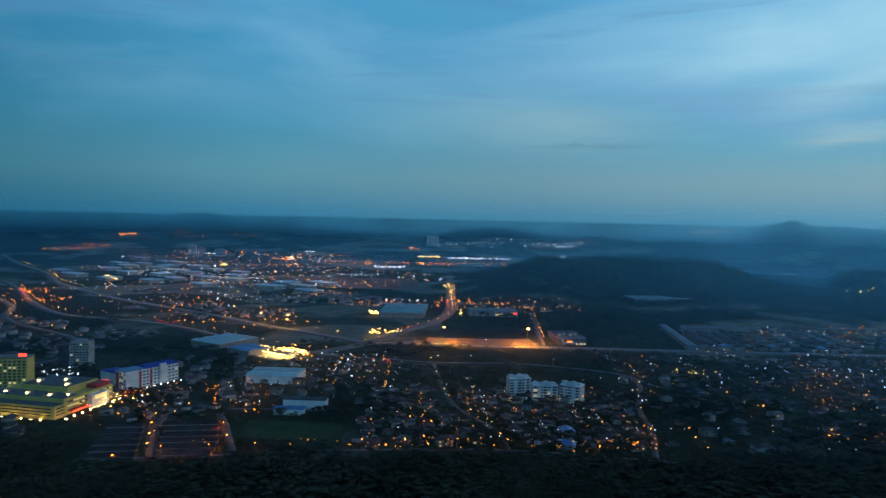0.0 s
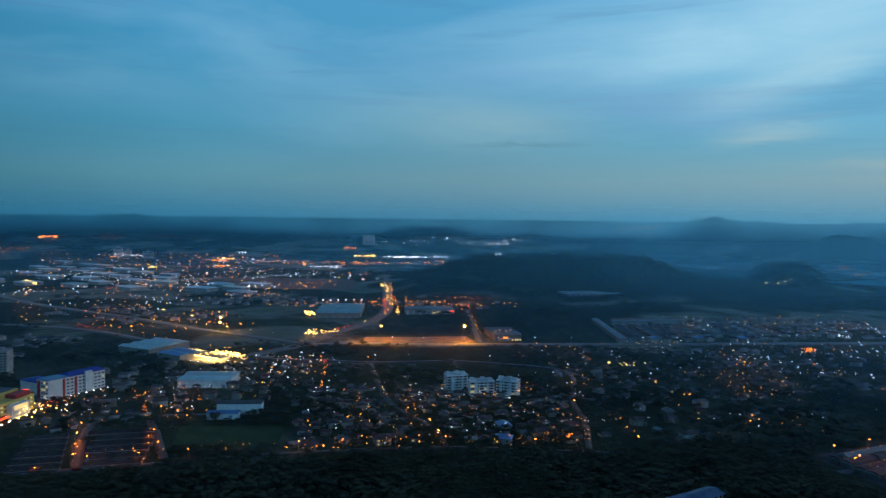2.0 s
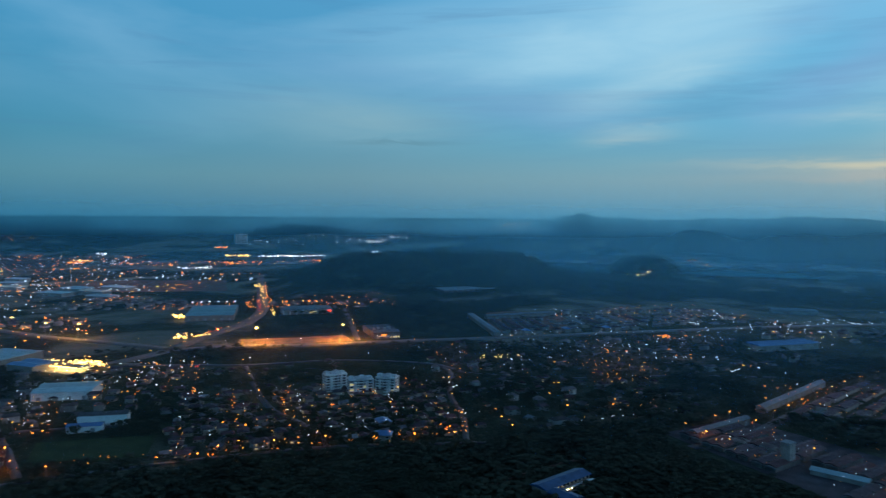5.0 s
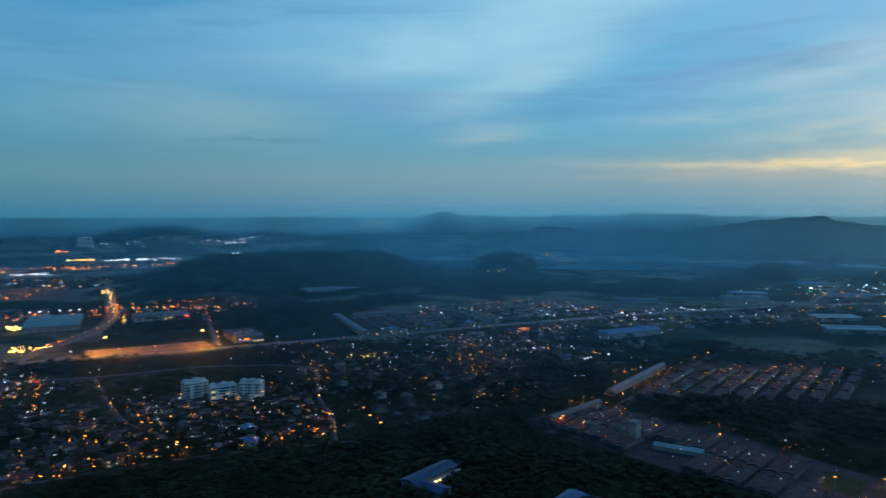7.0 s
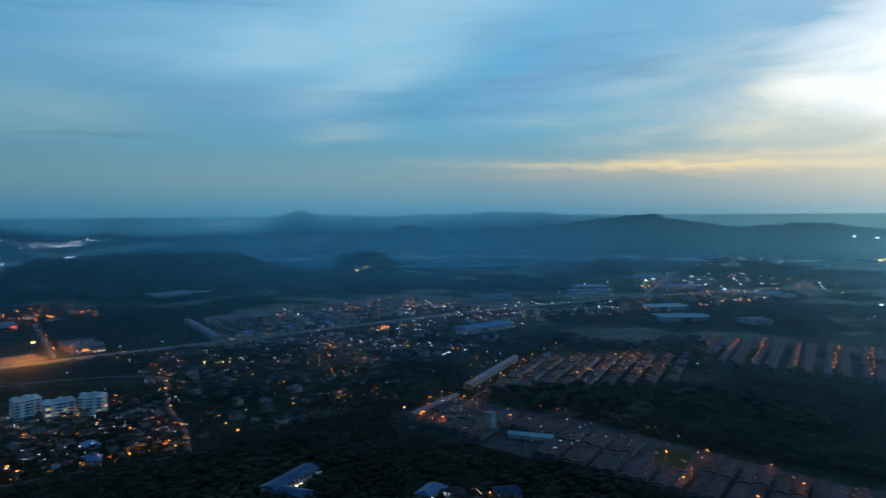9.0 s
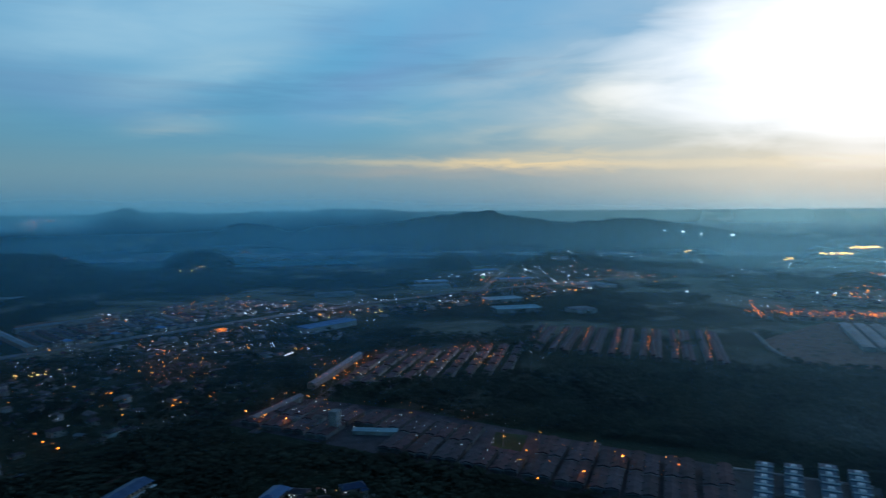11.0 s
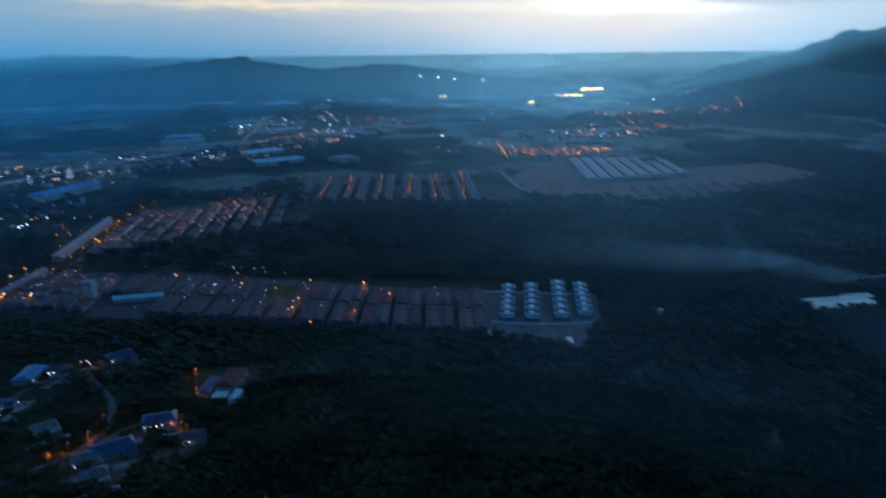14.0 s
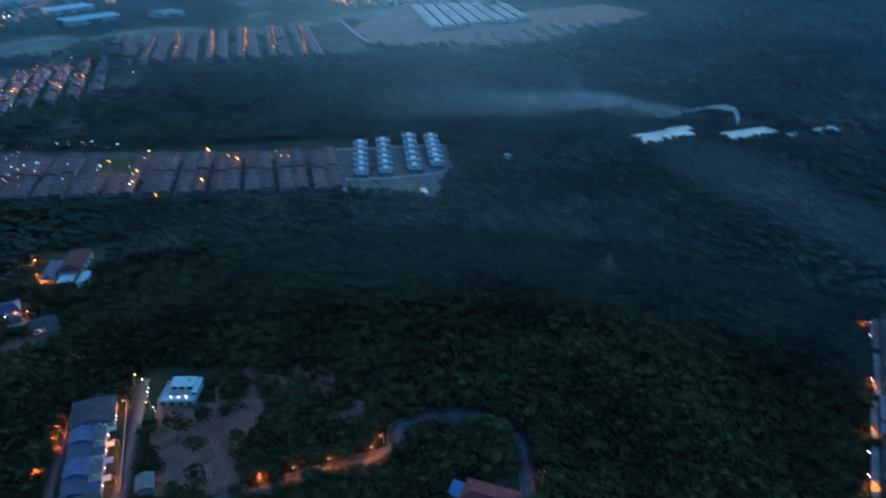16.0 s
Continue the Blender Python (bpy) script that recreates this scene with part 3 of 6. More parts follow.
plot("ground_hillside_yards", [(206, 262), (226, 278), (250, 272), (278, 262), (288, 240), (268, 214), (240, 216), (214, 236)], SOIL, "trodden bare yards round the hillside houses", keep=0.16)
plot("ground_scar", [(389, -72), (380, -84), (345, -88), (345, -78)], SOIL, "narrow pale scar of bare soil in the forest", keep=0.3)
plot("ground_scar", [(472, -133), (468, -140), (454, -144), (457, -137)], SOIL, "small pale clearing in the forest", keep=0.2)
plot("ground_scar", [(430, -145), (426, -153), (408, -154), (410, -146)], SOIL, "small pale clearing in the forest", keep=0.3)
plot("ground_scar", [(300, -92), (318, -98), (310, -118), (298, -108)], SOIL, "rough clearing of bare soil in the forest", keep=0.5)
plot("ground_scar", [(220, 55), (222, 40), (212, 37), (208, 49)], PALE_SOIL, "pale cleared building plot above the road", lift=0.12, keep=0.1)
plot("ground_scar", [(550, -8), (546, -24), (534, -24), (540, -8)], SOIL, "small pale clearing in the forest")
plot("ground_far_clearing", [(-560, 1950), (-60, 1900), (-20, 2200), (-420, 2280)], SOIL, "large pale clearing in the distance")
plot("ground_estate_clearing", [(400, 1130), (560, 1130), (640, 1320), (480, 1390)], SOIL, "open lots behind the shophouses")

# ---- haze hanging over the plain ----


HAZE_LEAN = 0.22


def haze_material(name, low, full, top, amount, col, west=None, sink=False):
    mt = bpy.data.materials.new(name)
    mt.use_nodes = True
    nt = mt.node_tree
    nt.nodes.clear()
    m = node_math(nt)
    co = nt.nodes.new("ShaderNodeTexCoord").outputs["Object"]
    sep = nt.nodes.new("ShaderNodeSeparateXYZ")
    nt.links.new(co, sep.inputs[0])
    z = sep.outputs[2]
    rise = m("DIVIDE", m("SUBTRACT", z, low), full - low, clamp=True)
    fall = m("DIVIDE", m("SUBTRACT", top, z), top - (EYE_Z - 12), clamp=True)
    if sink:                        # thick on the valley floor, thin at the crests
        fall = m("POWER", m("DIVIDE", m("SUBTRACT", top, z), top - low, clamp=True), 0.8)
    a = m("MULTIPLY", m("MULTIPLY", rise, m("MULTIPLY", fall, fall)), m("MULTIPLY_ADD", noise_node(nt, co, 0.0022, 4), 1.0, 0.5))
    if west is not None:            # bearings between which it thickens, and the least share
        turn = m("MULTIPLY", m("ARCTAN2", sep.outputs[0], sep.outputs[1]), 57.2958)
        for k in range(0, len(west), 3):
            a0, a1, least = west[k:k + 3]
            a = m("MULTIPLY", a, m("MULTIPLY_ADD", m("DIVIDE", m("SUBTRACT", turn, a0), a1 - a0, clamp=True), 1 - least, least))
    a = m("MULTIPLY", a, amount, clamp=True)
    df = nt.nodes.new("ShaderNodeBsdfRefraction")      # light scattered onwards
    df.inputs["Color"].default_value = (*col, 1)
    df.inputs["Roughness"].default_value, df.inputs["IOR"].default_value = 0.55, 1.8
    lean = nt.nodes.new("ShaderNodeVectorMath")         # normals lean down so the sheet picks up the bright low sky
    lean.operation = "ADD"
    nt.links.new(nt.nodes.new("ShaderNodeNewGeometry").outputs["Normal"], lean.inputs[0])
    lean.inputs[1].default_value = (0.0, 0.0, -HAZE_LEAN)
    unit = nt.nodes.new("ShaderNodeVectorMath")
    unit.operation = "NORMALIZE"
    nt.links.new(lean.outputs[0], unit.inputs[0])
    nt.links.new(unit.outputs[0], df.inputs["Normal"])
    tl = nt.nodes.new("ShaderNodeBsdfTranslucent")
    tl.inputs[0].default_value = (*col, 1)
    md = nt.nodes.new("ShaderNodeMixShader")
    md.inputs[0].default_value = 0.15
    nt.links.new(df.outputs[0], md.inputs[1])
    nt.links.new(tl.outputs[0], md.inputs[2])
    tr = nt.nodes.new("ShaderNodeBsdfTransparent")
    mx = nt.nodes.new("ShaderNodeMixShader")
    nt.links.new(a, mx.inputs[0])
    nt.links.new(tr.outputs[0], mx.inputs[1])
    nt.links.new(md.outputs[0], mx.inputs[2])
    out = nt.nodes.new("ShaderNodeOutputMaterial")
    nt.links.new(mx.outputs[0], out.inputs[0])
    return mt


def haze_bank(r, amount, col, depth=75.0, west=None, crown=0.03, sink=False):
    """An upright see-through sheet right round the plain that stands in for thin haze, thickest above the ground and
    thinning out upwards.
    """
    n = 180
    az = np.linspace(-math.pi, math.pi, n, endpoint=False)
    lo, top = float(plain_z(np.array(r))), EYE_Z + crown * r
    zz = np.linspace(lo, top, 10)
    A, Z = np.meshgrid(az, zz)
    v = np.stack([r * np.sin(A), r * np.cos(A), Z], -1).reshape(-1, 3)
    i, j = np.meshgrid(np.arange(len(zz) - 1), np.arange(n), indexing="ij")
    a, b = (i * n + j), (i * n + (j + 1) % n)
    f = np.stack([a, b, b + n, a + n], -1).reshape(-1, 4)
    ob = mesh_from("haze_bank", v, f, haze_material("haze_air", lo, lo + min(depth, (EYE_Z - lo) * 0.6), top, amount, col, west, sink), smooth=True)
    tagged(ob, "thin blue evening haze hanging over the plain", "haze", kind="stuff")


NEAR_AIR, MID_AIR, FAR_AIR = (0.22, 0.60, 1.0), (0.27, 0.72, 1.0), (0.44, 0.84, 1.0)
# air light put into see-through sheets, thinned by bearing to match brightness
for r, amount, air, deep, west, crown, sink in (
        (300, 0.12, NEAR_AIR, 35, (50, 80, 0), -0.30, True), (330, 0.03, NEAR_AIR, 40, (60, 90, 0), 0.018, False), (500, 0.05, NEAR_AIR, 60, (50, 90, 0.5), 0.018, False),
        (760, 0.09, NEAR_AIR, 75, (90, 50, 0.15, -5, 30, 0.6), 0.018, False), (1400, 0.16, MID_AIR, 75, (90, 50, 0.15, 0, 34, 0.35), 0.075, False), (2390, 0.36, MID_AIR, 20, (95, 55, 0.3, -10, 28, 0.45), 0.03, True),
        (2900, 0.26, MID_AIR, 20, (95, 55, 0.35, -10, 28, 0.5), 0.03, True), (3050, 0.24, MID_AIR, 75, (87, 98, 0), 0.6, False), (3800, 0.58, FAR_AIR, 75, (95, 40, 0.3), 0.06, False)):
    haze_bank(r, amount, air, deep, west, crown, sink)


def mist_patch(x, y, sx, sy, turn, amount):
    """A low sheet of ground mist with ragged edges."""
    mt = bpy.data.materials.new("ground_mist")
    mt.use_nodes = True
    nt = mt.node_tree
    nt.nodes.clear()
    m = node_math(nt)
    co = nt.nodes.new("ShaderNodeTexCoord").outputs["Object"]
    sep = nt.nodes.new("ShaderNodeSeparateXYZ")
    nt.links.new(co, sep.inputs[0])
    q = m("ADD", m("POWER", m("DIVIDE", m("ABSOLUTE", sep.outputs[0]), sx), 2), m("POWER", m("DIVIDE", m("ABSOLUTE", sep.outputs[1]), sy), 2))
    n = noise_node(nt, co, 0.006, 6, 0.6, 0.8)
    a = m("MULTIPLY", m("MULTIPLY", m("SUBTRACT", m("MULTIPLY_ADD", n, 1.8, 0.1), m("MULTIPLY", q, 1.6)), 0.9, clamp=True), amount, clamp=True)
    df = nt.nodes.new("ShaderNodeBsdfDiffuse")
    df.inputs[0].default_value = (0.80, 0.90, 0.95, 1)
    tr = nt.nodes.new("ShaderNodeBsdfTransparent")
    mx = nt.nodes.new("ShaderNodeMixShader")
    nt.links.new(a, mx.inputs[0])
    nt.links.new(tr.outputs[0], mx.inputs[1])
    nt.links.new(df.outputs[0], mx.inputs[2])
    out = nt.nodes.new("ShaderNodeOutputMaterial")
    nt.links.new(mx.outputs[0], out.inputs[0])
    g = np.linspace(-1.1, 1.1, 13)
    U, V = np.meshgrid(g * sx, g * sy)
    Z = 6 * np.sin(U * 0.01) * np.cos(V * 0.013)
    i, j = np.meshgrid(np.arange(12), np.arange(12), indexing="ij")
    k = i * 13 + j
    ob = mesh_from("ground_mist", np.stack([U, V, Z], -1).reshape(-1, 3), np.stack([k, k + 1, k + 14, k + 13], -1).reshape(-1, 4), mt, smooth=True)
    ob.matrix_basis = pose(x, y, float(plain_z(np.hypot(x, y))) + 24, 0, 0, turn)
    tagged(ob, "pale ground mist lying on the lowland", "mist", kind="stuff")


for x, y, sx, sy, turn, amount in ((1700, 2350, 620, 420, -35, 0.36), (2150, 1900, 620, 460, -48, 0.38), (1250, 2600, 500, 330, -25, 0.32), (2450, 1350, 560, 420, -60, 0.36),
                                   (1150, 3050, 500, 240, -20, 0.18), (2000, 2750, 420, 220, -36, 0.18), (2850, 700, 420, 200, -78, 0.3), (250, 2650, 380, 140, -5, 0.3), (2250, 2400, 500, 260, -45, 0.18), (2600, 1850, 500, 260, -55, 0.2), (-500, 2700, 450, 140, 8, 0.25), (445, -185, 190, 60, 35, 0.06), (2000, 600, 360, 160, -70, 0.2), (1500, 1500, 320, 120, -45, 0.2)):
    mist_patch(x, y, sx, sy, turn, amount)

# ---- trees and woods ----
CLEAR = []          # built-up rectangles: centre, half sizes, turn, share of trees kept


def clear(cx, cy, hx, hy, turn=0.0, keep=0.0):
    CLEAR.append((cx, cy, hx, hy, math.cos(radians(turn)), math.sin(radians(turn)), keep))


def keep_share(x, y):
    k = np.ones(len(x))
    for cx, cy, hx, hy, c, s, keep in CLEAR:
        u, v = (x - cx) * c + (y - cy) * s, -(x - cx) * s + (y - cy) * c
        k = np.where((np.abs(u) < hx) & (np.abs(v) < hy), np.minimum(k, keep), k)
    for c, kept in PLOTS:
        inside = np.zeros(len(x), bool)
        for i in range(len(c)):
            (xa, ya), (xb, yb) = c[i], c[(i + 1) % len(c)]
            hit = (ya > y) != (yb > y)
            inside ^= hit & (x < (xb - xa) * (y - ya) / (yb - ya + 1e-9) + xa)
        k = np.where(inside, np.minimum(k, kept), k)
    for c, w in ROADS:
        lo, hi = c.min(0) - 50, c.max(0) + 50
        near = np.where((x > lo[0]) & (x < hi[0]) & (y > lo[1]) & (y < hi[1]))[0]
        for s in range(0, len(near), 4000):
            idx = near[s:s + 4000]
            d = np.min(np.hypot(x[idx, None] - c[None, :, 0], y[idx, None] - c[None, :, 1]), 1)
            k[idx] = np.where(d < w + (1.5 if w < 6 else 9.0), 0.0, np.where((d < w + 34) & (w > 6), k[idx] * 0.35, k[idx]))
    return k


def crown_template(rng, blobs, leaves, r=1.0):
    """Verts and triangles of a crown about 2 wide: lumpy boughs with loose sprays of leaves."""
    bm = bmesh.new()
    for i in range(blobs):
        a, u = rng.uniform(0, 6.28), rng.uniform(0, 1)
        rad = 0.62 * math.sqrt(u) if i else 0.0
        s = rng.uniform(0.34, 0.60) if i else 0.5
        m = Matrix.Translation((rad * math.cos(a), rad * math.sin(a), 0.55 + rng.uniform(-0.30, 0.42) * (1 - 0.4 * rad)))
        m = m @ Matrix.Rotation(rng.uniform(0, 6.28), 4, "Z") @ Matrix.Diagonal((s * rng.uniform(0.8, 1.25), s * rng.uniform(0.8, 1.2), s * rng.uniform(0.55, 0.85), 1))
        got = bmesh.ops.create_icosphere(bm, subdivisions=1, radius=1.0, matrix=m)
        for v in got["verts"]:
            v.co += Vector((rng.uniform(-1, 1), rng.uniform(-1, 1), rng.uniform(-1, 1))) * s * 0.22
    for i in range(leaves):
        a, h = rng.uniform(0, 6.28), rng.uniform(-0.5, 1.0)
        rad = math.sqrt(max(0.05, 1 - h * h * 0.8)) * rng.uniform(0.75, 1.08)
        c = Vector((rad * math.cos(a) * 0.95, rad * math.sin(a) * 0.95, 0.55 + 0.62 * h))
        s = rng.uniform(0.16, 0.36)
        bm.faces.new([bm.verts.new(c + Vector((rng.uniform(-1, 1), rng.uniform(-1, 1), rng.uniform(-1, 1))) * s) for _ in range(3)])
    bmesh.ops.triangulate(bm, faces=bm.faces)
    bm.verts.index_update()
    v = np.array([p.co[:] for p in bm.verts], np.float32)
    f = np.array([[q.index for q in t.verts] for t in bm.faces], np.int32)
    bm.free()
    return v * r, f


def scatter(name, templates, x, y, z, size, tall, material, label, seed):
    rng = np.random.default_rng(seed)
    pick = rng.integers(0, len(templates), len(x))
    V, F, base = [], [], 0
    for k, (tv, tf) in enumerate(templates):
        i = np.where(pick == k)[0]
        if not len(i):
            continue
        a = rng.uniform(0, 6.28, len(i))
        c, s = np.cos(a)[:, None], np.sin(a)[:, None]
        px = (tv[None, :, 0] * c - tv[None, :, 1] * s) * size[i, None] + x[i, None]
        py = (tv[None, :, 0] * s + tv[None, :, 1] * c) * size[i, None] + y[i, None]
        pz = tv[None, :, 2] * (size * tall)[i, None] + z[i, None]
        V.append(np.stack([px, py, pz], -1).reshape(-1, 3))
        F.append((tf[None] + (np.arange(len(i)) * len(tv))[:, None, None] + base).reshape(-1, 3))
        base += len(i) * len(tv)
    ob = mesh_from(name, np.concatenate(V), np.concatenate(F), material, smooth=True)
    tagged(ob, label, "woodland", kind="stuff")
    return ob


def woods(name, r0, r1, a0, a1, area, size0, size1, templates, material, label, seed, lift=0.25):
    rng = np.random.default_rng(seed)
    n = int(0.5 * (r1 * r1 - r0 * r0) * radians(a1 - a0) / area)
    r = np.sqrt(rng.uniform(r0 * r0, r1 * r1, n))
    a = np.radians(rng.uniform(a0, a1, n))
    x, y = r * np.sin(a), r * np.cos(a)
    ok = rng.uniform(0, 1, n) < keep_share(x, y) * wood_share(x, y)
    x, y = x[ok], y[ok]
    size = rng.uniform(size0, size1, len(x)) * (1 + 0.25 * np.sin(x * 0.02) * np.sin(y * 0.023))
    scatter(name, templates, x, y, ground_z(x, y) + size * lift * rng.uniform(0.2, 2.6, len(x)), size, rng.uniform(0.42, 0.85, len(x)), material, label, seed + 1)


# ---- street lamps ----


def build_lamp(x, y, z, h, material, down, name="street_lamp", label="tall steel street lamp glowing orange", glow_r=0.42, cat="street lamp"):
    ob = thing(name, x, y, z)
    part("pole", tube(bmesh.new(), 0, 0, -0.3, h, 0.16, 0.09), STEEL, ob)
    part("arm", boxes((-0.07, 1.6, -0.07, 0.07, h - 0.15, h)), STEEL, ob)
    part("hood", boxes((1.0, 2.4, -0.45, 0.45, h - 0.02, h + 0.10)), STEEL, ob)
    part("lens", bead(bmesh.new(), 1.7, 0, h - 0.05 + glow_r * 0.55, glow_r, 0.6), material, ob, "glowing lamp lens")
    if down is not None:
        part("reflector", boxes((1.15, 2.25, -0.36, 0.36, h - 0.10, h - 0.03)), down, ob, "bright downward reflector")
    tagged(ob, label, cat, group="street lamps")
    return ob


LAMP_ORANGE = build_lamp(-214, 1012, 0, 9, ORANGE_GLOW, SODIUM_DOWN, glow_r=0.62)
LAMP_WHITE = build_lamp(-78, 974, 0, 9, WHITE_GLOW, None, label="tall steel street lamp glowing cool white", glow_r=0.55)
LAMP_YELLOW = build_lamp(-321, 1256, 0, 9, YELLOW_GLOW, SODIUM_DOWN, label="tall steel street lamp glowing warm yellow", glow_r=0.7)
random.seed(4)


def lamps_along(c, step, side, proto, start=0.0, end=1.0, chance=1.0, both=False):
    d = np.concatenate([[0], np.cumsum(np.hypot(*np.diff(c, axis=0).T))])
    s = d[-1] * start + step * 0.5
    k = 0
    while s < d[-1] * end:
        x, y = np.interp(s, d, c[:, 0]), np.interp(s, d, c[:, 1])
        x2, y2 = np.interp(s + 2, d, c[:, 0]), np.interp(s + 2, d, c[:, 1])
        a = math.atan2(y2 - y, x2 - x)
        for sg in ((1, -1) if both else (1,)):
            if random.random() < chance:
                o = side * sg
                px, py = x - math.sin(a) * o, y + math.cos(a) * o
                m = pose(px, py, float(ground_z(px, py)), 0, 0, math.degrees(a) - 90 * (1 if o > 0 else -1))
                copy_thing(proto, m)
        s += step * random.uniform(0.85, 1.15)
        k += 1


lamps_along(RD2, 36, 10, LAMP_ORANGE, 0.12, 0.97)
lamps_along(HWY, 48, 12, LAMP_YELLOW, 0.12, 0.98, 0.9)
lamps_along(RD3, 40, 8, LAMP_ORANGE, 0.05, 0.85)
lamps_along(EXP, 60, 14, LAMP_WHITE, 0.02, 0.75, 0.8)
lamps_along(CEN, 38, 12, LAMP_ORANGE, 0.18, 1.0)
lamps_along(SID, 45, 5, LAMP_ORANGE)
lamps_along(SEC, 55, 6, LAMP_WHITE, 0, 1, 0.6)
lamps_along(LOC, 40, 4.5, LAMP_ORANGE, 0, 1, 0.8)
lamps_along(LOC2, 40, 4.5, LAMP_ORANGE, 0, 1, 0.7)
lamps_along(LOC3, 40, 4, LAMP_ORANGE, 0, 1, 0.7)
lamps_along(LOC4, 30, 4.5, LAMP_ORANGE)
lamps_along(LOC5, 36, 4.5, LAMP_ORANGE, 0, 0.6)
lamps_along(LNG, 40, 6, LAMP_ORANGE, 0, 1, 0.9)
lamps_along(KAM2, 35, 5, LAMP_WHITE, 0, 1, 0.8)

# ---- far lights: too many and too small to count ----


def light_field(name, material, label, spots, seed, share=2.0, weak=None):
    """spots: (x, y, spread x, spread y, turn, how many, size); the lamps stand in short strings along unseen streets."""
    rng = np.random.default_rng(seed)
    tv = np.array([(1, 0, 0), (0, 1, 0), (-1, 0, 0), (0, -1, 0), (0, 0, 1), (0, 0, -1)], float)
    tf = np.array([(0, 1, 4), (1, 2, 4), (2, 3, 4), (3, 0, 4), (1, 0, 5), (2, 1, 5), (3, 2, 5), (0, 3, 5)])
    V, F, D, base = [], [], [], 0
    for x, y, sx, sy, turn, n, size in spots:
        n, size = int(n * share * 2), size * (0.72 if math.hypot(x, y) > 2500 else 1.0)
        u, v = [], []
        while len(u) < n:
            u0, v0, along = rng.uniform(-sx, sx), rng.uniform(-sy, sy), rng.random() < sx / (sx + sy)
            gap = size * rng.uniform(22, 60)
            for k in range(int(rng.integers(1, 7))):
                u.append(u0 + (gap * k if along else rng.normal(0, size * 2)))
                v.append(v0 + (rng.normal(0, min(sy, size * 2)) if along else gap * k))
        u, v = np.array(u[:n]), np.array(v[:n])
        u, v = np.where(np.abs(u) > sx, rng.uniform(-1, 1, n) * sx, u), np.where(np.abs(v) > sy, rng.uniform(-1, 1, n) * sy, v)
        c, s = math.cos(radians(turn)), math.sin(radians(turn))
        px, py = x + u * c - v * s, y + u * s + v * c
        sc = size * (0.52 + 0.95 * rng.uniform(0, 1, n) ** 3)
        pz = ground_z(px, py) + rng.uniform(4, 9, n) + sc
        p = tv[None] * sc[:, None, None] + np.stack([px, py, pz], -1)[:, None]
        V.append(p.reshape(-1, 3))
        F.append((tf[None] + (np.arange(n) * 6)[:, None, None] + base).reshape(-1, 3))
        D.append(np.repeat(rng.random(n) < 0.62, 8))
        base += n * 6
    ob = mesh_from(name, np.concatenate(V), np.concatenate(F), material)
    if weak is not None:            # most lamps are small and dim
        ob.data.materials.append(weak)
        ob.data.polygons.foreach_set("material_index", np.concatenate(D).astype(np.int32))
    tagged(ob, label, "lights", kind="stuff")


def light_rows(name, material, label, rows, seed):
    """rows: (x, y, x end, y end, how many, size): lamps at even steps along straight streets."""
    rng = np.random.default_rng(seed)
    bm = bmesh.new()
    for x, y, x1, y1, n, size in rows:
        for i in range(n):
            k = (i + rng.uniform(0.25, 0.75)) / n
            px, py = x + (x1 - x) * k + rng.normal(0, 1.5), y + (y1 - y) * k + rng.normal(0, 1.5)
            bead(bm, px, py, float(ground_z(px, py)) + 10, size * rng.uniform(0.7, 1.25))
    tagged(part(name, bm, material), label, "lights", kind="stuff")


# ---- houses ----


def build_house(w, d, h, wall, roof, label, hip=2.0, porch=True, lit=0):
    ob = thing("house", 0, 0)
    part("wall", boxes((-w / 2, w / 2, -d / 2, d / 2, -0.5, h)), wall, ob)
    part("roof", gable(bmesh.new(), -w / 2 - 0.8, w / 2 + 0.8, -d / 2 - 0.8, d / 2 + 0.8, h, d * 0.22, 0.25, hip), roof, ob)
    if porch:
        pc = part("porch", boxes((-w * 0.45, w * 0.05, -d / 2 - 4.2, -d / 2 - 0.85, h * 0.55, h * 0.55 + 0.25)), TILE_GREY, ob, "flat grey porch roof")
        for px in (-w * 0.43, w * 0.03):
            part("post", boxes((px - 0.12, px + 0.12, -d / 2 - 4.1, -d / 2 - 3.86, -0.3, h * 0.55 - 0.004)), CONCRETE, pc)
    part("door", boxes((-0.6, 0.6, -d / 2 - 0.06, -d / 2 + 0.05, 0, 2.1)), BARK, ob)
    n = 0
    for sy in (-1, 1):
        for fx in (-0.33, 0.3):
            for fz in ((0.9,) if h < 4.5 else (0.9, 3.9)):
                y = sy * d / 2
                n += 1
                part("window", boxes((fx * w - 0.9, fx * w + 0.9, y - 0.07, y + 0.07, fz, fz + 1.3)), WINDOW_GLOW if n <= lit else DARK_GLASS, ob)
    tagged(ob, label, "house", group="village houses")
    return ob


HOUSES = [
    build_house(13, 10, 3.4, CREAM, TILE_BROWN, "single-storey bungalow with a brown tiled hip roof", 3.0, True, 1),
    build_house(11, 9, 3.2, CREAM, TILE_GREY, "single-storey cream house with a grey sheet roof", 0.0, True, 0),
    build_house(14, 11, 6.3, CREAM, TILE_BROWN, "two-storey cream house with a brown hip roof", 4.0, True, 2),
    build_house(12, 10, 3.4, CREAM, TILE_RED, "single-storey house with a red clay tiled roof", 2.5, False, 1),
    build_house(10, 8, 3.0, CREAM, ROOF_DULL, "small cream house with a dull metal roof", 0.0, False, 0),
    build_house(15, 12, 6.4, CREAM, ROOF_BLUE, "two-storey cream house with a blue metal roof", 4.0, True, 1),
]
SPOTS = [(-58, 596), (-30, 610), (5, 604), (36, 612), (84, 606), (112, 598)]
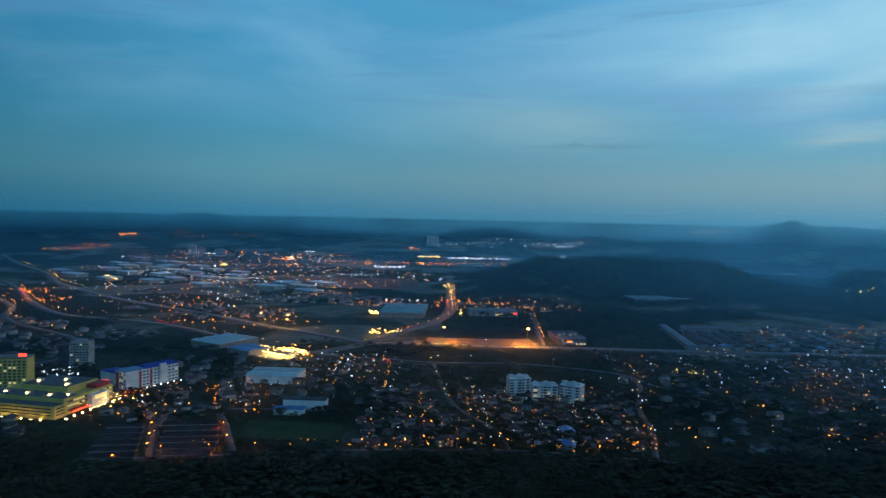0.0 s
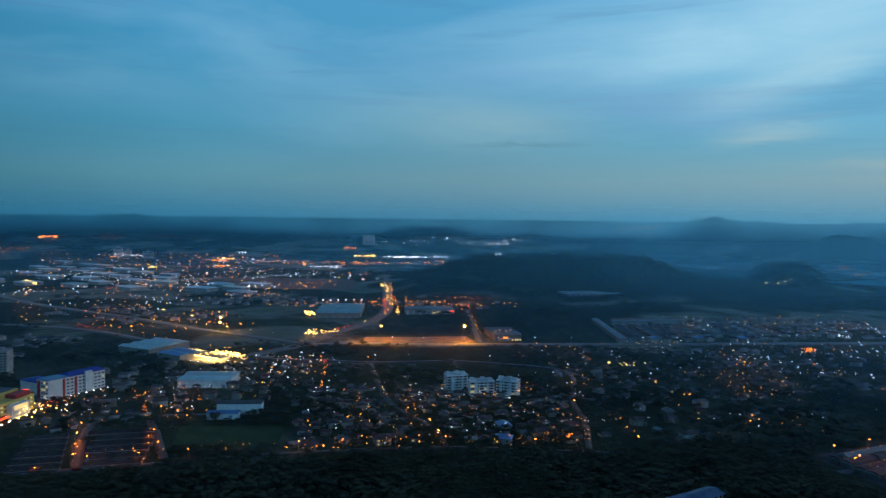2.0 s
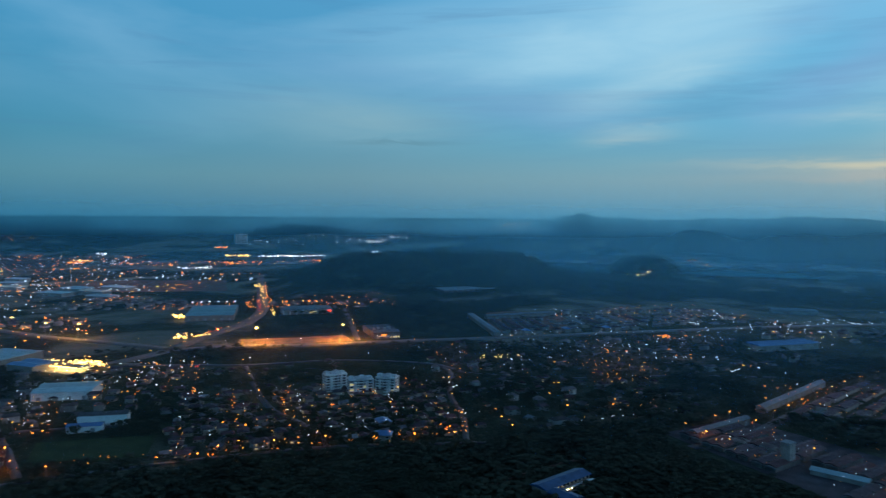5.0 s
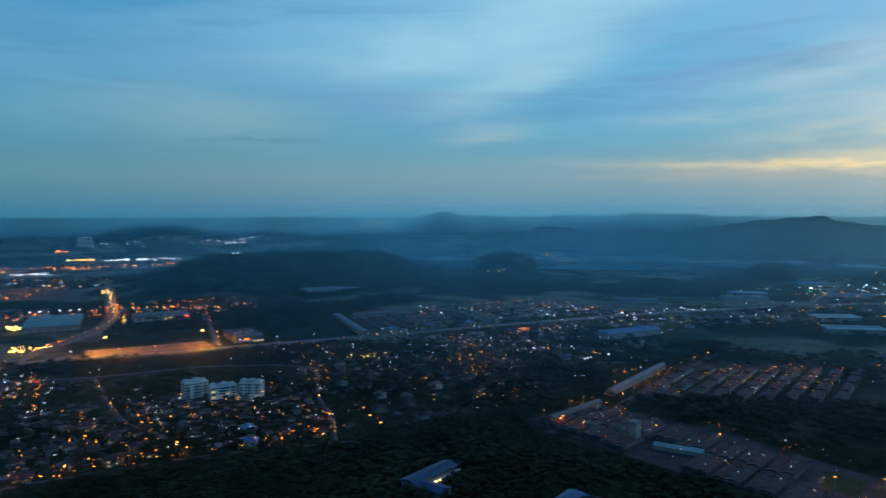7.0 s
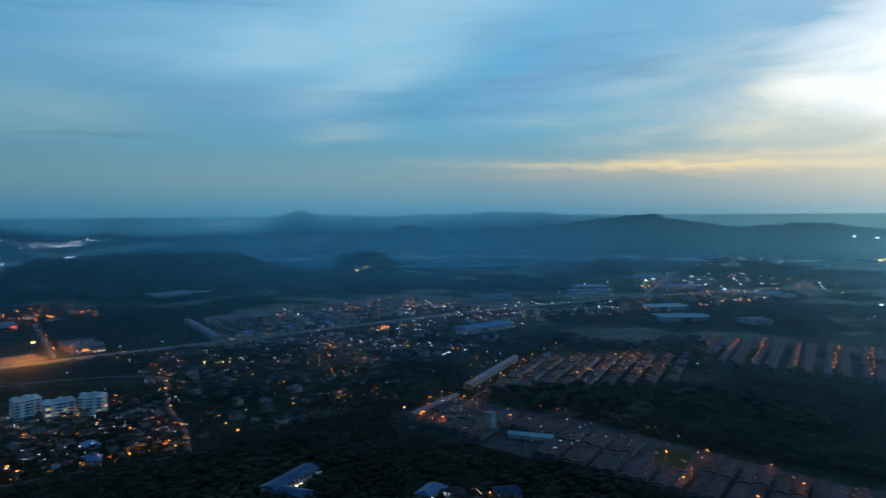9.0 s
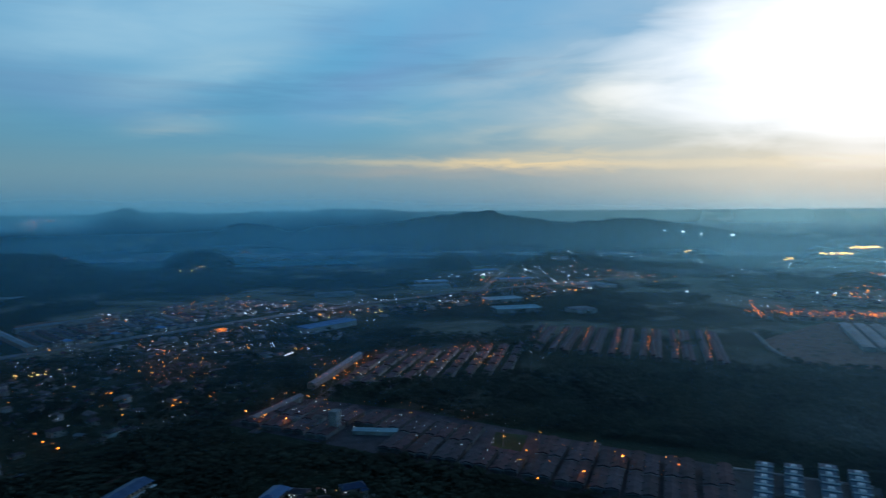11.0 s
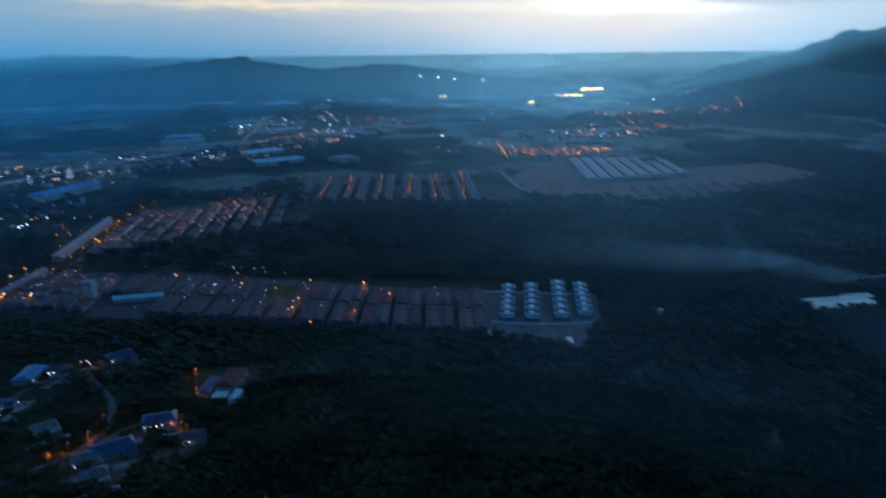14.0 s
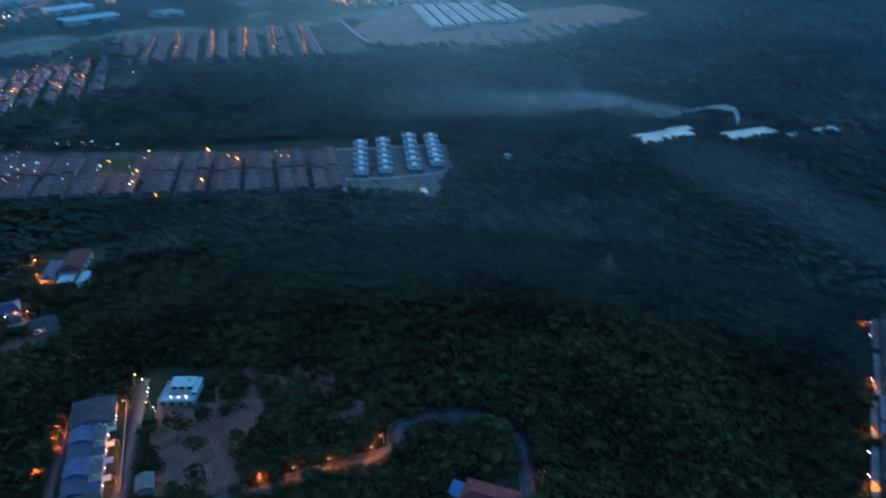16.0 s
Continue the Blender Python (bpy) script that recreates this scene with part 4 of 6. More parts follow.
for h, (x, y) in zip(HOUSES, SPOTS):
    h.matrix_basis = pose(x, y, 0, 0, 0, random.uniform(-20, 20))
TAKEN = list(SPOTS)
random.seed(11)


def road_gap(x, y):
    return min(float(np.min(np.hypot(c[:, 0] - x, c[:, 1] - y))) - w for c, w in ROADS)


def houses_in(x0, x1, y0, y1, n, turn, gap=17, weights=(8, 3, 4, 4, 0.5, 0.3), shear=0.0):
    done = 0
    for _ in range(n * 12):
        if done >= n:
            break
        y = random.uniform(y0, y1)
        x = random.uniform(x0, x1) + shear * (y - y0)
        if any((x - a) ** 2 + (y - b) ** 2 < gap * gap for a, b in TAKEN) or road_gap(x, y) < 9:
            continue
        TAKEN.append((x, y))
        h = random.choices(HOUSES, weights)[0]
        s = random.uniform(0.66, 0.98)
        copy_thing(h, pose(x, y, float(ground_z(x, y)), 0, 0, turn + random.choice((0, 90, 180, 270)) + random.uniform(-12, 12)) @ Matrix.Scale(s, 4))
        done += 1




def terrace(x, y, turn, length, depth=11.0, h=6.2, roof=TILE_BROWN, wall=CREAM, label="long row of terraced houses with a brown tiled roof", rise=2.4, porch=True, unit=6.7):
    """A terrace along its own x from (x, y)."""
    ob = thing("terrace_row", x, y, float(ground_z(x, y)), turn)
    part("wall", boxes((0, length, -depth / 2, depth / 2, -0.5, h)), wall, ob)
    part("roof", gable(bmesh.new(), -0.4, length + 0.4, -depth / 2 - 0.7, depth / 2 + 0.7, h, rise, 0.25), roof, ob)
    n = max(2, int(length / unit))
    step = length / n
    for i in range(1, n, 2):
        px = i * step
        part("party_wall", boxes((px - 0.15, px + 0.15, -depth / 2 - 0.9, depth / 2 + 0.9, h - 0.3, h + 0.55 + rise * 0.3)), wall, ob)
    if porch:
        for sy in (-1, 1):
            y0, y1 = sorted((sy * (depth / 2 + 0.72), sy * (depth / 2 + 3.6)))
            part("porch_roof", boxes((0, length, y0, y1, h * 0.45, h * 0.45 + 0.22)), TILE_GREY, ob)
            part("porch_wall", boxes((0.3, length - 0.3, *sorted((sy * (depth / 2 + 3.2), sy * (depth / 2 + 3.4))), -0.4, h * 0.45 - 0.004)), wall, ob)
    tagged(ob, label, "terraced houses", group="terrace rows")
    return ob


LAMP_SPOTS = []
DARK_WALL = mat("dark_grey_wall", (0.15, 0.14, 0.135), 0.85, scale=0.15, var=0.3)
DARK_TILE = mat("dark_umber_roof_tiles", (0.045, 0.036, 0.040), 0.85, scale=0.12, var=0.4, rand=0.5)
# terraces beside the mall, in the foreground of the plain
for i, (y, x0, x1) in enumerate(((553, -284, -182), (569, -287, -184), (585, -291, -187), (601, -295, -189), (617, -299, -193), (633, -303, -197))):
    cut = -236 - (y - 552) * 0.34
    for x, yy, ln in ((x0, y - 6, cut - 8 - x0), (cut + 8, y + 4, x1 - cut - 12)):
        ob = terrace(x, yy, 9, ln, 8, 3.3, DARK_TILE, DARK_WALL, "row of dark-roofed terraced houses with pale fascias", 1.8, False)
        part("fascia", boxes((0, ln, -5.0, -4.75, 2.95, 3.3)), CREAM, ob, "pale fascia along the eaves")
        part("porch_roof", boxes((0.5, ln - 0.5, -6.6, -5.02, 2.3, 2.5)), DARK_TILE, ob)
        for q in range(int(ln / 7)):
            part("car_porch", boxes((q * 7 + 1.5, q * 7 + 4.5, -8.6, -6.62, 2.2, 2.35)), (TILE_GREY, ROOF_DULL, TILE_BROWN)[(q * 5 + i) % 3], ob)
clear(-240, 596, 66, 56, 8, 0.04)

# estate of terraces on the far side of the wooded slope
U = (0.945, 0.33)
TURN = math.degrees(math.atan2(U[1], U[0]))
for i in range(17):
    k = i / 16
    x, y = 455 - 74 * k, 118 + 412 * k
    turn = TURN + 1.5 * math.sin(i)
    c, sn = math.cos(radians(turn)), math.sin(radians(turn))
    for side in (-5.4, 5.4):
        for half in ((0,) if i in (6, 7) else (1,) if i in (11, 12) else (0, 1)):
            ln = 40 + 3 * math.sin(i * 1.7 + side) - (9 if i > 13 else 0)
            u = half * (ln + 5)
            roof = (TILE_BROWN, TILE_RED, TILE_BROWN)[(i + half + (side > 0)) % 3]
            ob = terrace(x + u * c - side * sn, y + u * sn + side * c, turn, ln, 9.6, 4.4, roof, DARK_WALL, "low terrace row with dark tiled roof in the estate", 1.5, False)
            part("gable_end", gable(bmesh.new(), -1.6, -0.41, -6, 6, 3.6, 1.2, 0.2), TILE_GREY, ob, "grey porch gable at the row's end")
    for s_ in (14, 36, 60, 84):
        if random.random() < 0.18:
            LAMP_SPOTS.append((x + s_ * c - 16.5 * sn, y + s_ * sn + 16.5 * c, turn))
clear(470, 330, 62, 232, 14, 0.02)
# second estate, beyond the shophouses
for i in range(9):
    k = i / 8
    x, y = 528 + 176 * k, 566 - 112 * k
    for j in range(4):
        terrace(x + j * 42, y + j * 21, 27, 38, 9 + (i + j) % 3, 4.4, (TILE_RED, TILE_BROWN, TILE_BROWN)[(i + j) % 3], CREAM, "short terrace row with tiled roof in a lamp-lit estate", 1.6, False)
clear(690, 575, 150, 95, -30, 0.10)
# third estate, with lamps in straight columns
for i in range(7):
    x, y = 900 - 10 * i, 240 + 41 * i
    for k, off in enumerate((7, 18, 29)):
        terrace(x + 12 * (k == 1), y + off, 22, 240 - 8 * i - 20 * (k == 1), 8, 4.8, (TILE_BROWN, TILE_RED)[(i + k) % 2], DARK_WALL, label="long terrace row in a lamp-lit estate", rise=1.5, porch=False, unit=20)
clear(1000, 390, 160, 165, 22, 0.04)
# new terraces on the bare plots
for i in range(8):
    x, y = 1115 + 13 * i, 118 - 20 * i
    terrace(x, y, 17, 225 - 6 * i, 17.5, 5.5, ROOF_DULL, CONCRETE, "new terrace row with a pale roof on bare ground", 1.6, False)
for i in range(9):
    x, y = 1010 + 14 * i, 30 - 24 * i
    terrace(x, y, 17, 70 + 4 * (i % 3), 9, 3.0, TILE_BROWN, CONCRETE, "unfinished low terrace on bare soil", 1.0, False)

# four long stepped blocks on the building site
for i, (x, y, ln) in enumerate(((490, 101, 66), (495, 82, 70), (504, 60, 76), (515, 43, 64))):
    ob = thing("apartment_block", x, y, 0, TURN - 6)
    nb = 6
    for j in range(nb):
        z = 4.5 + 0.8 * j
        x0, x1 = ln * j / nb, ln * (j + 1) / nb
        part("block", boxes((x0, x1 - 0.01, -6, 6, -0.5, z)), BLOCK_BLUE, ob)
        part("stair_head", boxes((x0 + 1.0, x0 + 5.4, -2.0, 2.0, z + 0.004, z + 1.8)), WHITE, ob, "white stair head")
        part("parapet", boxes((x0 + 0.1, x0 + 0.5, -6.1, 6.1, z + 0.004, z + 0.9)), WHITE, ob)
    for j in range(6):
        part("balcony", boxes((-1.2, -0.004, -5.2 + 1.8 * j, -3.9 + 1.8 * j, 2.4, 3.4)), WHITE, ob)
    tagged(ob, "pale blue-grey stepped apartment block with white stair heads", "apartment block", group="stepped blocks")
clear(530, 80, 46, 36, 14, 0.0)

# ---- condominium towers ----


def condo(x, y, turn, w, d, floors):
    ob = thing("apartment_tower", x, y, 0, turn)
    h = floors * 3.1
    part("core", boxes((-w / 2, w / 2, -d / 2, d / 2, -0.5, h)), WHITE, ob, "white painted concrete walls")
    for f in range(floors):
        z = f * 3.1
        for b in range(5):
            x0 = -w / 2 + 0.6 + b * (w - 1.2) / 5
            x1 = x0 + (w - 1.2) / 5 - 1.1
            for sy in (-1, 1):
                y0, y1 = sorted((sy * d / 2, sy * (d / 2 + 0.08)))
                part("window", boxes((x0, x1, y0, y1, z + 0.9, z + 2.5)), WINDOW_GLOW if random.random() < 0.03 else DARK_GLASS, ob)
            part("balcony", boxes((x0 - 0.2, x1 + 0.2, -d / 2 - 1.5, -d / 2 - 0.004, z + 0.05, z + 0.85)), WHITE, ob)
        for b in range(2):
            for sx in (-1, 1):
                x0, x1 = sorted((sx * w / 2, sx * (w / 2 + 0.08)))
                part("window", boxes((x0, x1, -d / 2 + 1.5 + b * d / 2, -d / 2 + 4.5 + b * d / 2, z + 0.9, z + 2.4)), DARK_GLASS, ob)
    part("roof", gable(bmesh.new(), -w * 0.22, w * 0.22, -d / 2 - 0.4, d / 2 + 0.4, h + 1.0, 2.2, 0.25), ROOF_PALE, ob)
    part("parapet", boxes((-w / 2 - 0.2, w / 2 + 0.2, -d / 2 - 0.2, d / 2 + 0.2, h + 0.004, h + 0.9)), WHITE, ob)
    for px, up in ((-w * 0.38, 3.0), (w * 0.34, 2.4), (w * 0.05, 3.4)):
        room = part("lift_room", boxes((px - 2.4, px + 2.4, -3, 3, h + 0.904, h + up)), WHITE, ob)
        part("cap", gable(bmesh.new(), px - 2.8, px + 2.8, -3.4, 3.4, h + up + 0.004, 1.2, 0.2, 1.2), ROOF_PALE, room)
    for px in (-w * 0.25, w * 0.2):
        part("bay", boxes((px - 1.3, px + 1.3, -d / 2 - 2.6, -d / 2 - 1.51, 0, h * 0.94)), WHITE, ob, "white projecting bay")
    tagged(ob, "white apartment tower with stacked balconies among houses", "apartment tower", group="apartment towers")


condo(91, 791, 12, 25, 14, 6)
condo(118, 772, 2, 28, 14, 5)
condo(147, 761, -28, 23, 16, 6)
clear(115, 775, 45, 28, 0, 0.0)
clear(-100, 955, 95, 26, -8, 0.05)
clear(60, 935, 110, 26, -3, 0.08)
clear(215, 890, 50, 26, -38, 0.12)
clear(450, 1045, 330, 16, 0, 0.1)

# ---- the yellow mall, hotel, hospital and tower ----


def facade_windows(ob, x0, x1, y, z0, floors, step, fh=3.3, depth=0.1, lit=0.2, wfrac=0.6, side="y", sgn=-1):
    n = int((x1 - x0) / step)
    for f in range(floors):
        for i in range(n):
            a = x0 + (i + 0.5) * (x1 - x0) / n
            q = sorted((y, y + sgn * depth))
            s = step * wfrac / 2
            z = z0 + f * fh
            dims = (a - s, a + s, q[0], q[1], z, z + 1.6) if side == "y" else (q[0], q[1], a - s, a + s, z, z + 1.6)
            part("window", boxes(dims), WINDOW_GLOW if random.random() < lit else DARK_GLASS, ob)


hotel = thing("hotel", -470, 752, 0, 8)
part("tower", boxes((-32, 22, -9, 9, -0.5, 38)), YELLOW, hotel, "ochre yellow rendered tower")
facade_windows(hotel, -31, 21, -9, 4, 10, 4.5)
part("parapet", boxes((-32.3, 22.3, -9.3, 9.3, 38.004, 39.2)), CREAM, hotel)
part("sign_frame", boxes((13, 21, -8.6, -7.8, 39.204, 40.2)), STEEL, hotel)
sgn = part("sign", boxes((13, 21, -9.0, -7.5, 40.204, 43.4)), RED_GLOW, hotel, "glowing red rooftop sign")
tagged(hotel, "ochre yellow hotel slab with a red rooftop sign", "hotel")

mall = thing("shopping_mall", -365, 652, 0, -12)
part("podium", boxes((-92, 0, 0, 14, -0.5, 12)), YELLOW, mall, "floodlit yellow walls with decks")
part("hall", boxes((-92, -1, 14.004, 84, -0.5, 16)), YELLOW, mall, "floodlit yellow walls")
part("upper_hall", boxes((-70, -14, 34, 78, 16.004, 22)), YELLOW, mall)
part("roof", boxes((-90, -3, 16, 33.5, 16.004, 16.8)), TILE_GREY, mall, "grey flat roof")
part("upper_roof", boxes((-68, -16, 36, 76, 22.004, 22.8)), TILE_GREY, mall)
part("podium_roof", boxes((-90, -2, 1.5, 13, 12.004, 12.6)), TILE_GREY, mall)
# flat dark strips on the solid wall paint the decks' inner shade
for z in (3.2, 6.2, 9.2):
    part("deck_opening", boxes((-88, -4, -0.08, -0.004, z, z + 1.1)), DARK_GLASS, mall, "dark strip standing in for a shaded parking deck")
    part("deck_opening", boxes((0.004, 0.08, 2, 13, z, z + 1.1)), DARK_GLASS, mall)
part("entrance", boxes((-0.996, 5, 46, 70, -0.4, 13)), WHITE, mall)
part("entrance_sign", boxes((5.004, 5.3, 49, 67, 8, 12)), WINDOW_GLOW, mall, "bright entrance sign")
part("awning", boxes((-0.9, 5, 18, 42, 4, 4.8)), RED, mall, "red awning over the kerb")
part("awning_light", boxes((5.004, 5.2, 18, 42, 3.2, 4.8)), RED_GLOW, mall)
part("red_block", boxes((-13.9, -2, 60, 80, 16.004, 20)), RED, mall)
facade_windows(mall, 18, 82, -1, 7.5, 2, 4.0, 4.2, lit=0.6, side="x", sgn=1)
for px, py in ((-60, 50), (-38, 62), (-22, 44), (-76, 24), (-50, 24), (-24, 24), (-8, 30)):
    zz = 22.8 if py > 34 else 16.8
    part("roof_unit", boxes((px - 3, px + 3, py - 2, py + 2, zz + 0.004, zz + 2.0)), STEEL, mall)
    part("flood_lamp", boxes((px - 0.5, px + 0.5, py - 3.4, py - 2.8, zz + 0.004, zz + 0.7)), FLOOD, mall, "bright roof floodlight")
for px in range(-88, 0, 11):
    part("wall_washer", boxes((px - 0.5, px + 0.5, -5, -4.5, 0.1, 0.6)), FLOOD, mall, "floodlight washing the wall")
for py in range(6, 84, 11):
    part("wall_washer", boxes((7.5, 8.0, py - 0.5, py + 0.5, 0.1, 0.6)), FLOOD, mall, "floodlight washing the wall")
part("sign_frame", boxes((-9, -6, 80.2, 80.6, 16, 17.396)), STEEL, mall)
part("rooftop_sign", boxes((-11, -4, 80.1, 80.9, 17.4, 20.4)), RED_GLOW, mall, "glowing red rooftop sign")
tagged(mall, "floodlit yellow shopping mall with grey roofs", "shopping mall")
clear(-400, 690, 70, 60, -12, 0.0)
clear(-350, 640, 60, 40, -12, 0.3)


hosp = thing("hospital", -340, 802, 0, 58)
part("main_block", boxes((-34, 34, -10, 10, -0.5, 20)), WHITE, hosp, "white painted block")
part("main_roof", gable(bmesh.new(), -10, 34.8, -10.8, 10.8, 20.004, 3.4, 0.3, 4), ROOF_NAVY, hosp, "deep blue metal roof")
part("side_wing", boxes((-32, -12, 10.004, 42, -0.5, 15)), WHITE, hosp)
part("side_roof", gable(bmesh.new(), -33, -11.4, 10.6, 43, 15.004, 3, 0.3, 5), ROOF_NAVY, hosp)
part("stair_tower", boxes((8, 16, -13, -10.004, -0.5, 23)), WHITE, hosp)
part("red_panel", boxes((-34.2, -34.004, 4, 9, 0, 19)), RED, hosp, "red vertical cladding panel")
part("red_panel", boxes((-18, -15, -10.2, -10.004, 0, 19)), RED, hosp)
part("red_panel", boxes((-4, -1, -10.2, -10.004, 0, 19)), RED, hosp)
part("flat_roof", boxes((-34, -10.2, -10, 10, 20.004, 20.8)), ROOF_BLUE, hosp)
facade_windows(hosp, -14, 34, -10, 1.5, 5, 4.4, 3.7, lit=0.12)
facade_windows(hosp, -9, 3, -34, 1.5, 5, 4.0, 3.7, lit=0.15, side="x", sgn=-1)
# assumed floodlights, added to brighten the white hospital walls
for px in range(-30, 34, 9):
    part("wall_washer", boxes((px - 0.4, px + 0.4, -16.6, -16.2, 0.1, 0.5)), COOL_FLOOD, hosp, "added cool floodlight brightening the wall")
for py in (-6, 0, 6):
    part("wall_washer", boxes((-40.6, -40.2, py - 0.4, py + 0.4, 0.1, 0.5)), COOL_FLOOD, hosp, "added cool floodlight brightening the wall")
tagged(hosp, "white hospital block with deep blue roofs and red panels", "hospital")
clear(-345, 810, 50, 45, 0, 0.0)

for x, y, w, h in ((-1119, 3107, 34, 38), (-1085, 3130, 26, 24), (-52, 3716, 60, 46), (-985, 3080, 40, 26)):
    far = thing("apartment_slab", x, y, float(ground_z(x, y)), 15)
    part("wall", boxes((-w / 2, w / 2, -9, 9, -1, h)), WHITE, far)
    part("parapet", boxes((-w / 2 - 0.4, w / 2 + 0.4, -9.4, 9.4, h + 0.004, h + 1.2)), CONCRETE, far)
    part("lift_room", boxes((-5, 5, -4, 4, h + 1.204, h + 5)), WHITE, far)
    for f in range(int(h / 6)):
        part("window_band", boxes((-w / 2 + 2, w / 2 - 2, -9.15, -9.004, 3 + 6 * f, 5.4 + 6 * f)), DARK_GLASS, far)
    tagged(far, "pale high apartment slab far off in the haze", "apartment block", group="distant slabs")
dark = thing("office_tower", -459, 884, 0, 6)
part("shaft", boxes((-12, 12, -9, 9, -0.5, 32)), CONCRETE, dark)
part("annex", boxes((-26, -12.004, -8, 8, -0.5, 28)), TILE_BROWN, dark, "dark brown annex")
facade_windows(dark, -11, 11, -9, 2, 9, 3.6, 3.3, lit=0.04)
part("lift_room", boxes((-5, 5, -4, 4, 32.004, 35)), CONCRETE, dark)
tagged(dark, "dark concrete office tower with small windows", "office tower")


def shed(name, x, y, turn, w, d, h, roof, wall, label, cat, bays=1, rise=2.0, pad=4.0):
    ob = thing(name, x, y, float(ground_z(x, y)), turn)
    part("wall", boxes((-w / 2, w / 2, -d / 2, d / 2, -0.5, h)), wall, ob)
    for b in range(bays):
        y0 = -d / 2 + b * d / bays
        part("roof", gable(bmesh.new(), -w / 2 - 0.6, w / 2 + 0.6, y0 - (0.6 if b == 0 else -0.02), y0 + d / bays + (0.6 if b == bays - 1 else -0.02), h + 0.004, rise, 0.2), roof, ob)
    for i in range(max(2, int(w / 14))):
        px = -w / 2 + (i + 0.5) * w / max(2, int(w / 14))
        part("loading_door", boxes((px - 2, px + 2, -d / 2 - 0.1, -d / 2 - 0.004, 0, min(4.2, h - 0.6))), STEEL, ob)
    tagged(ob, label, cat, group="sheds" if cat == "shed" else "")
    clear(x, y, w / 2 + pad, d / 2 + pad, turn, 0.0)
    return ob


shed("warehouse", -198, 836, -3, 60, 46, 9, ROOF_TEAL, WHITE, "white warehouse with a pale teal roof", "warehouse", 2)
shed("retail_hall", -326, 1045, -30, 60, 76, 10, ROOF_TEAL, CREAM, "retail hall with pale stepped roofs", "retail hall", 4)
shed("retail_annex", -272, 985, -35, 44, 40, 9, ROOF_BLUE, CREAM, "shops with lit yellow fronts beside the retail hall", "shops", 2)
shed("school_block", -138, 712, -2, 44, 14, 10, TILE_GREY, WHITE, "long white school block with a flat grey roof", "school")
shed("school_wing", -150, 690, -2, 30, 10, 6, ROOF_BLUE, WHITE, "low school wing with a blue roof", "school")
shed("exhibition_hall", -76, 1445, -2, 88, 150, 10, mat("deep_teal_roof", (0.13, 0.27, 0.31), 0.4, scale=0.06, var=0.2), CREAM, "large hall with a pale teal roof under floodlights", "exhibition hall", 3)
shops = shed("shop_row", 107, 1450, 2, 100, 60, 9, ROOF_DULL, CREAM, "rows of shops with dull roofs and lit signs", "shops", 3)
part("sign", boxes((4, 18, -31.2, -30.2, 2, 5.5)), WINDOW_GLOW, shops, "lit white shop sign")
part("sign", boxes((41, 48, -31.2, -30.2, 4, 8)), RED_GLOW, shops, "glowing red shop sign")
for k in range(8):
    part("pilaster", boxes((-48 + 13 * k, -46.4 + 13 * k, -31, -30.2, 0, 9)), WHITE, shops)
market = shed("hypermarket", 210, 1150, 4, 44, 80, 10, TILE_GREY, DARK_WALL, "hypermarket with a grey roof and bright signs", "supermarket", 3)
shed("factory", 530, 1690, 8, 150, 60, 4.5, ROOF_DULL, DARK_WALL, "long grey factory at the foot of the wooded hill", "factory", 8)
shed("shophouse_row", 409, 1197, 84, 222, 12, 7, ROOF_DULL, CREAM, "very long shophouse row with a dull sheet roof", "shops", 1)
for k in range(4):
    shed("shophouse_row", 436 + 24 * k, 1178, 84, 128 - 8 * k, 12, 6, (TILE_BROWN, TILE_RED)[k % 2], CREAM, "long terrace with a dark tiled roof beside shophouses", "shops", 1)
shed("shophouse_row", 481, 1281, 3, 76, 12, 7, ROOF_DULL, CREAM, "shophouse row with a dull sheet roof", "shops", 1)
for k in range(5):
    shed("shophouse_row", 590 + 30 * k, 1180 + 4 * (k % 2), 84, 90, 12, 6, (TILE_GREY, TILE_BROWN, ROOF_DULL)[k % 3], CREAM, "long terrace with a dull roof on open ground", "shops", 1)
shed("shophouse_row", 540, 1290, 4, 110, 10, 7, ROOF_DULL, CREAM, "long dull row of shophouses", "shops", 1)
shed("shophouse_row", 584, 630, 27, 172, 8, 6, ROOF_DULL, CREAM, "long shophouse row with a dull roof", "shops", 1)
shed("shophouse_row", 428, 549, 19, 84, 8, 6, ROOF_DULL, CREAM, "shophouse row with a dull roof", "shops", 1)
shed("stacked_flats", 421, 456, 20, 8.5, 8, 19, ROOF_DULL, CONCRETE, "slim pale block of flats above the terraces", "flats", 1, 0.4)
shed("covered_market", 438, 420, -57, 40, 9, 3.6, ROOF_TEAL, CONCRETE, "low hall with a pale teal roof", "market hall", 1)
shed("factory", 792, 884, 2, 112, 34, 9, ROOF_BLUE, CONCRETE, "factory with a blue-grey roof", "factory", 3)
shed("factory", 1150, 728, -38, 92, 40, 9, ROOF_TEAL, CONCRETE, "factory with a pale roof among trees", "factory", 3)
shed("factory", 1250, 830, -30, 80, 40, 9, ROOF_PALE, CONCRETE, "pale roofed factory among dark trees", "factory", 3)
part("sign", boxes((-9, -1, -41.6, -40.2, 4.5, 7.0)), glow("shop_sign_glow", (1.0, 0.30, 0.04), 1.6), market, "glowing orange-red shop sign")
part("entrance_canopy", boxes((-14, 4, -44, -40.2, 3.6, 4.1)), ROOF_PALE, market, "pale entrance canopy")
for px in (6, 11, 15, 19):
    part("shopfront", boxes((px, px + 2.4, -40.6, -40.2, 0.5, 3)), WINDOW_GLOW, market, "lit shop window")
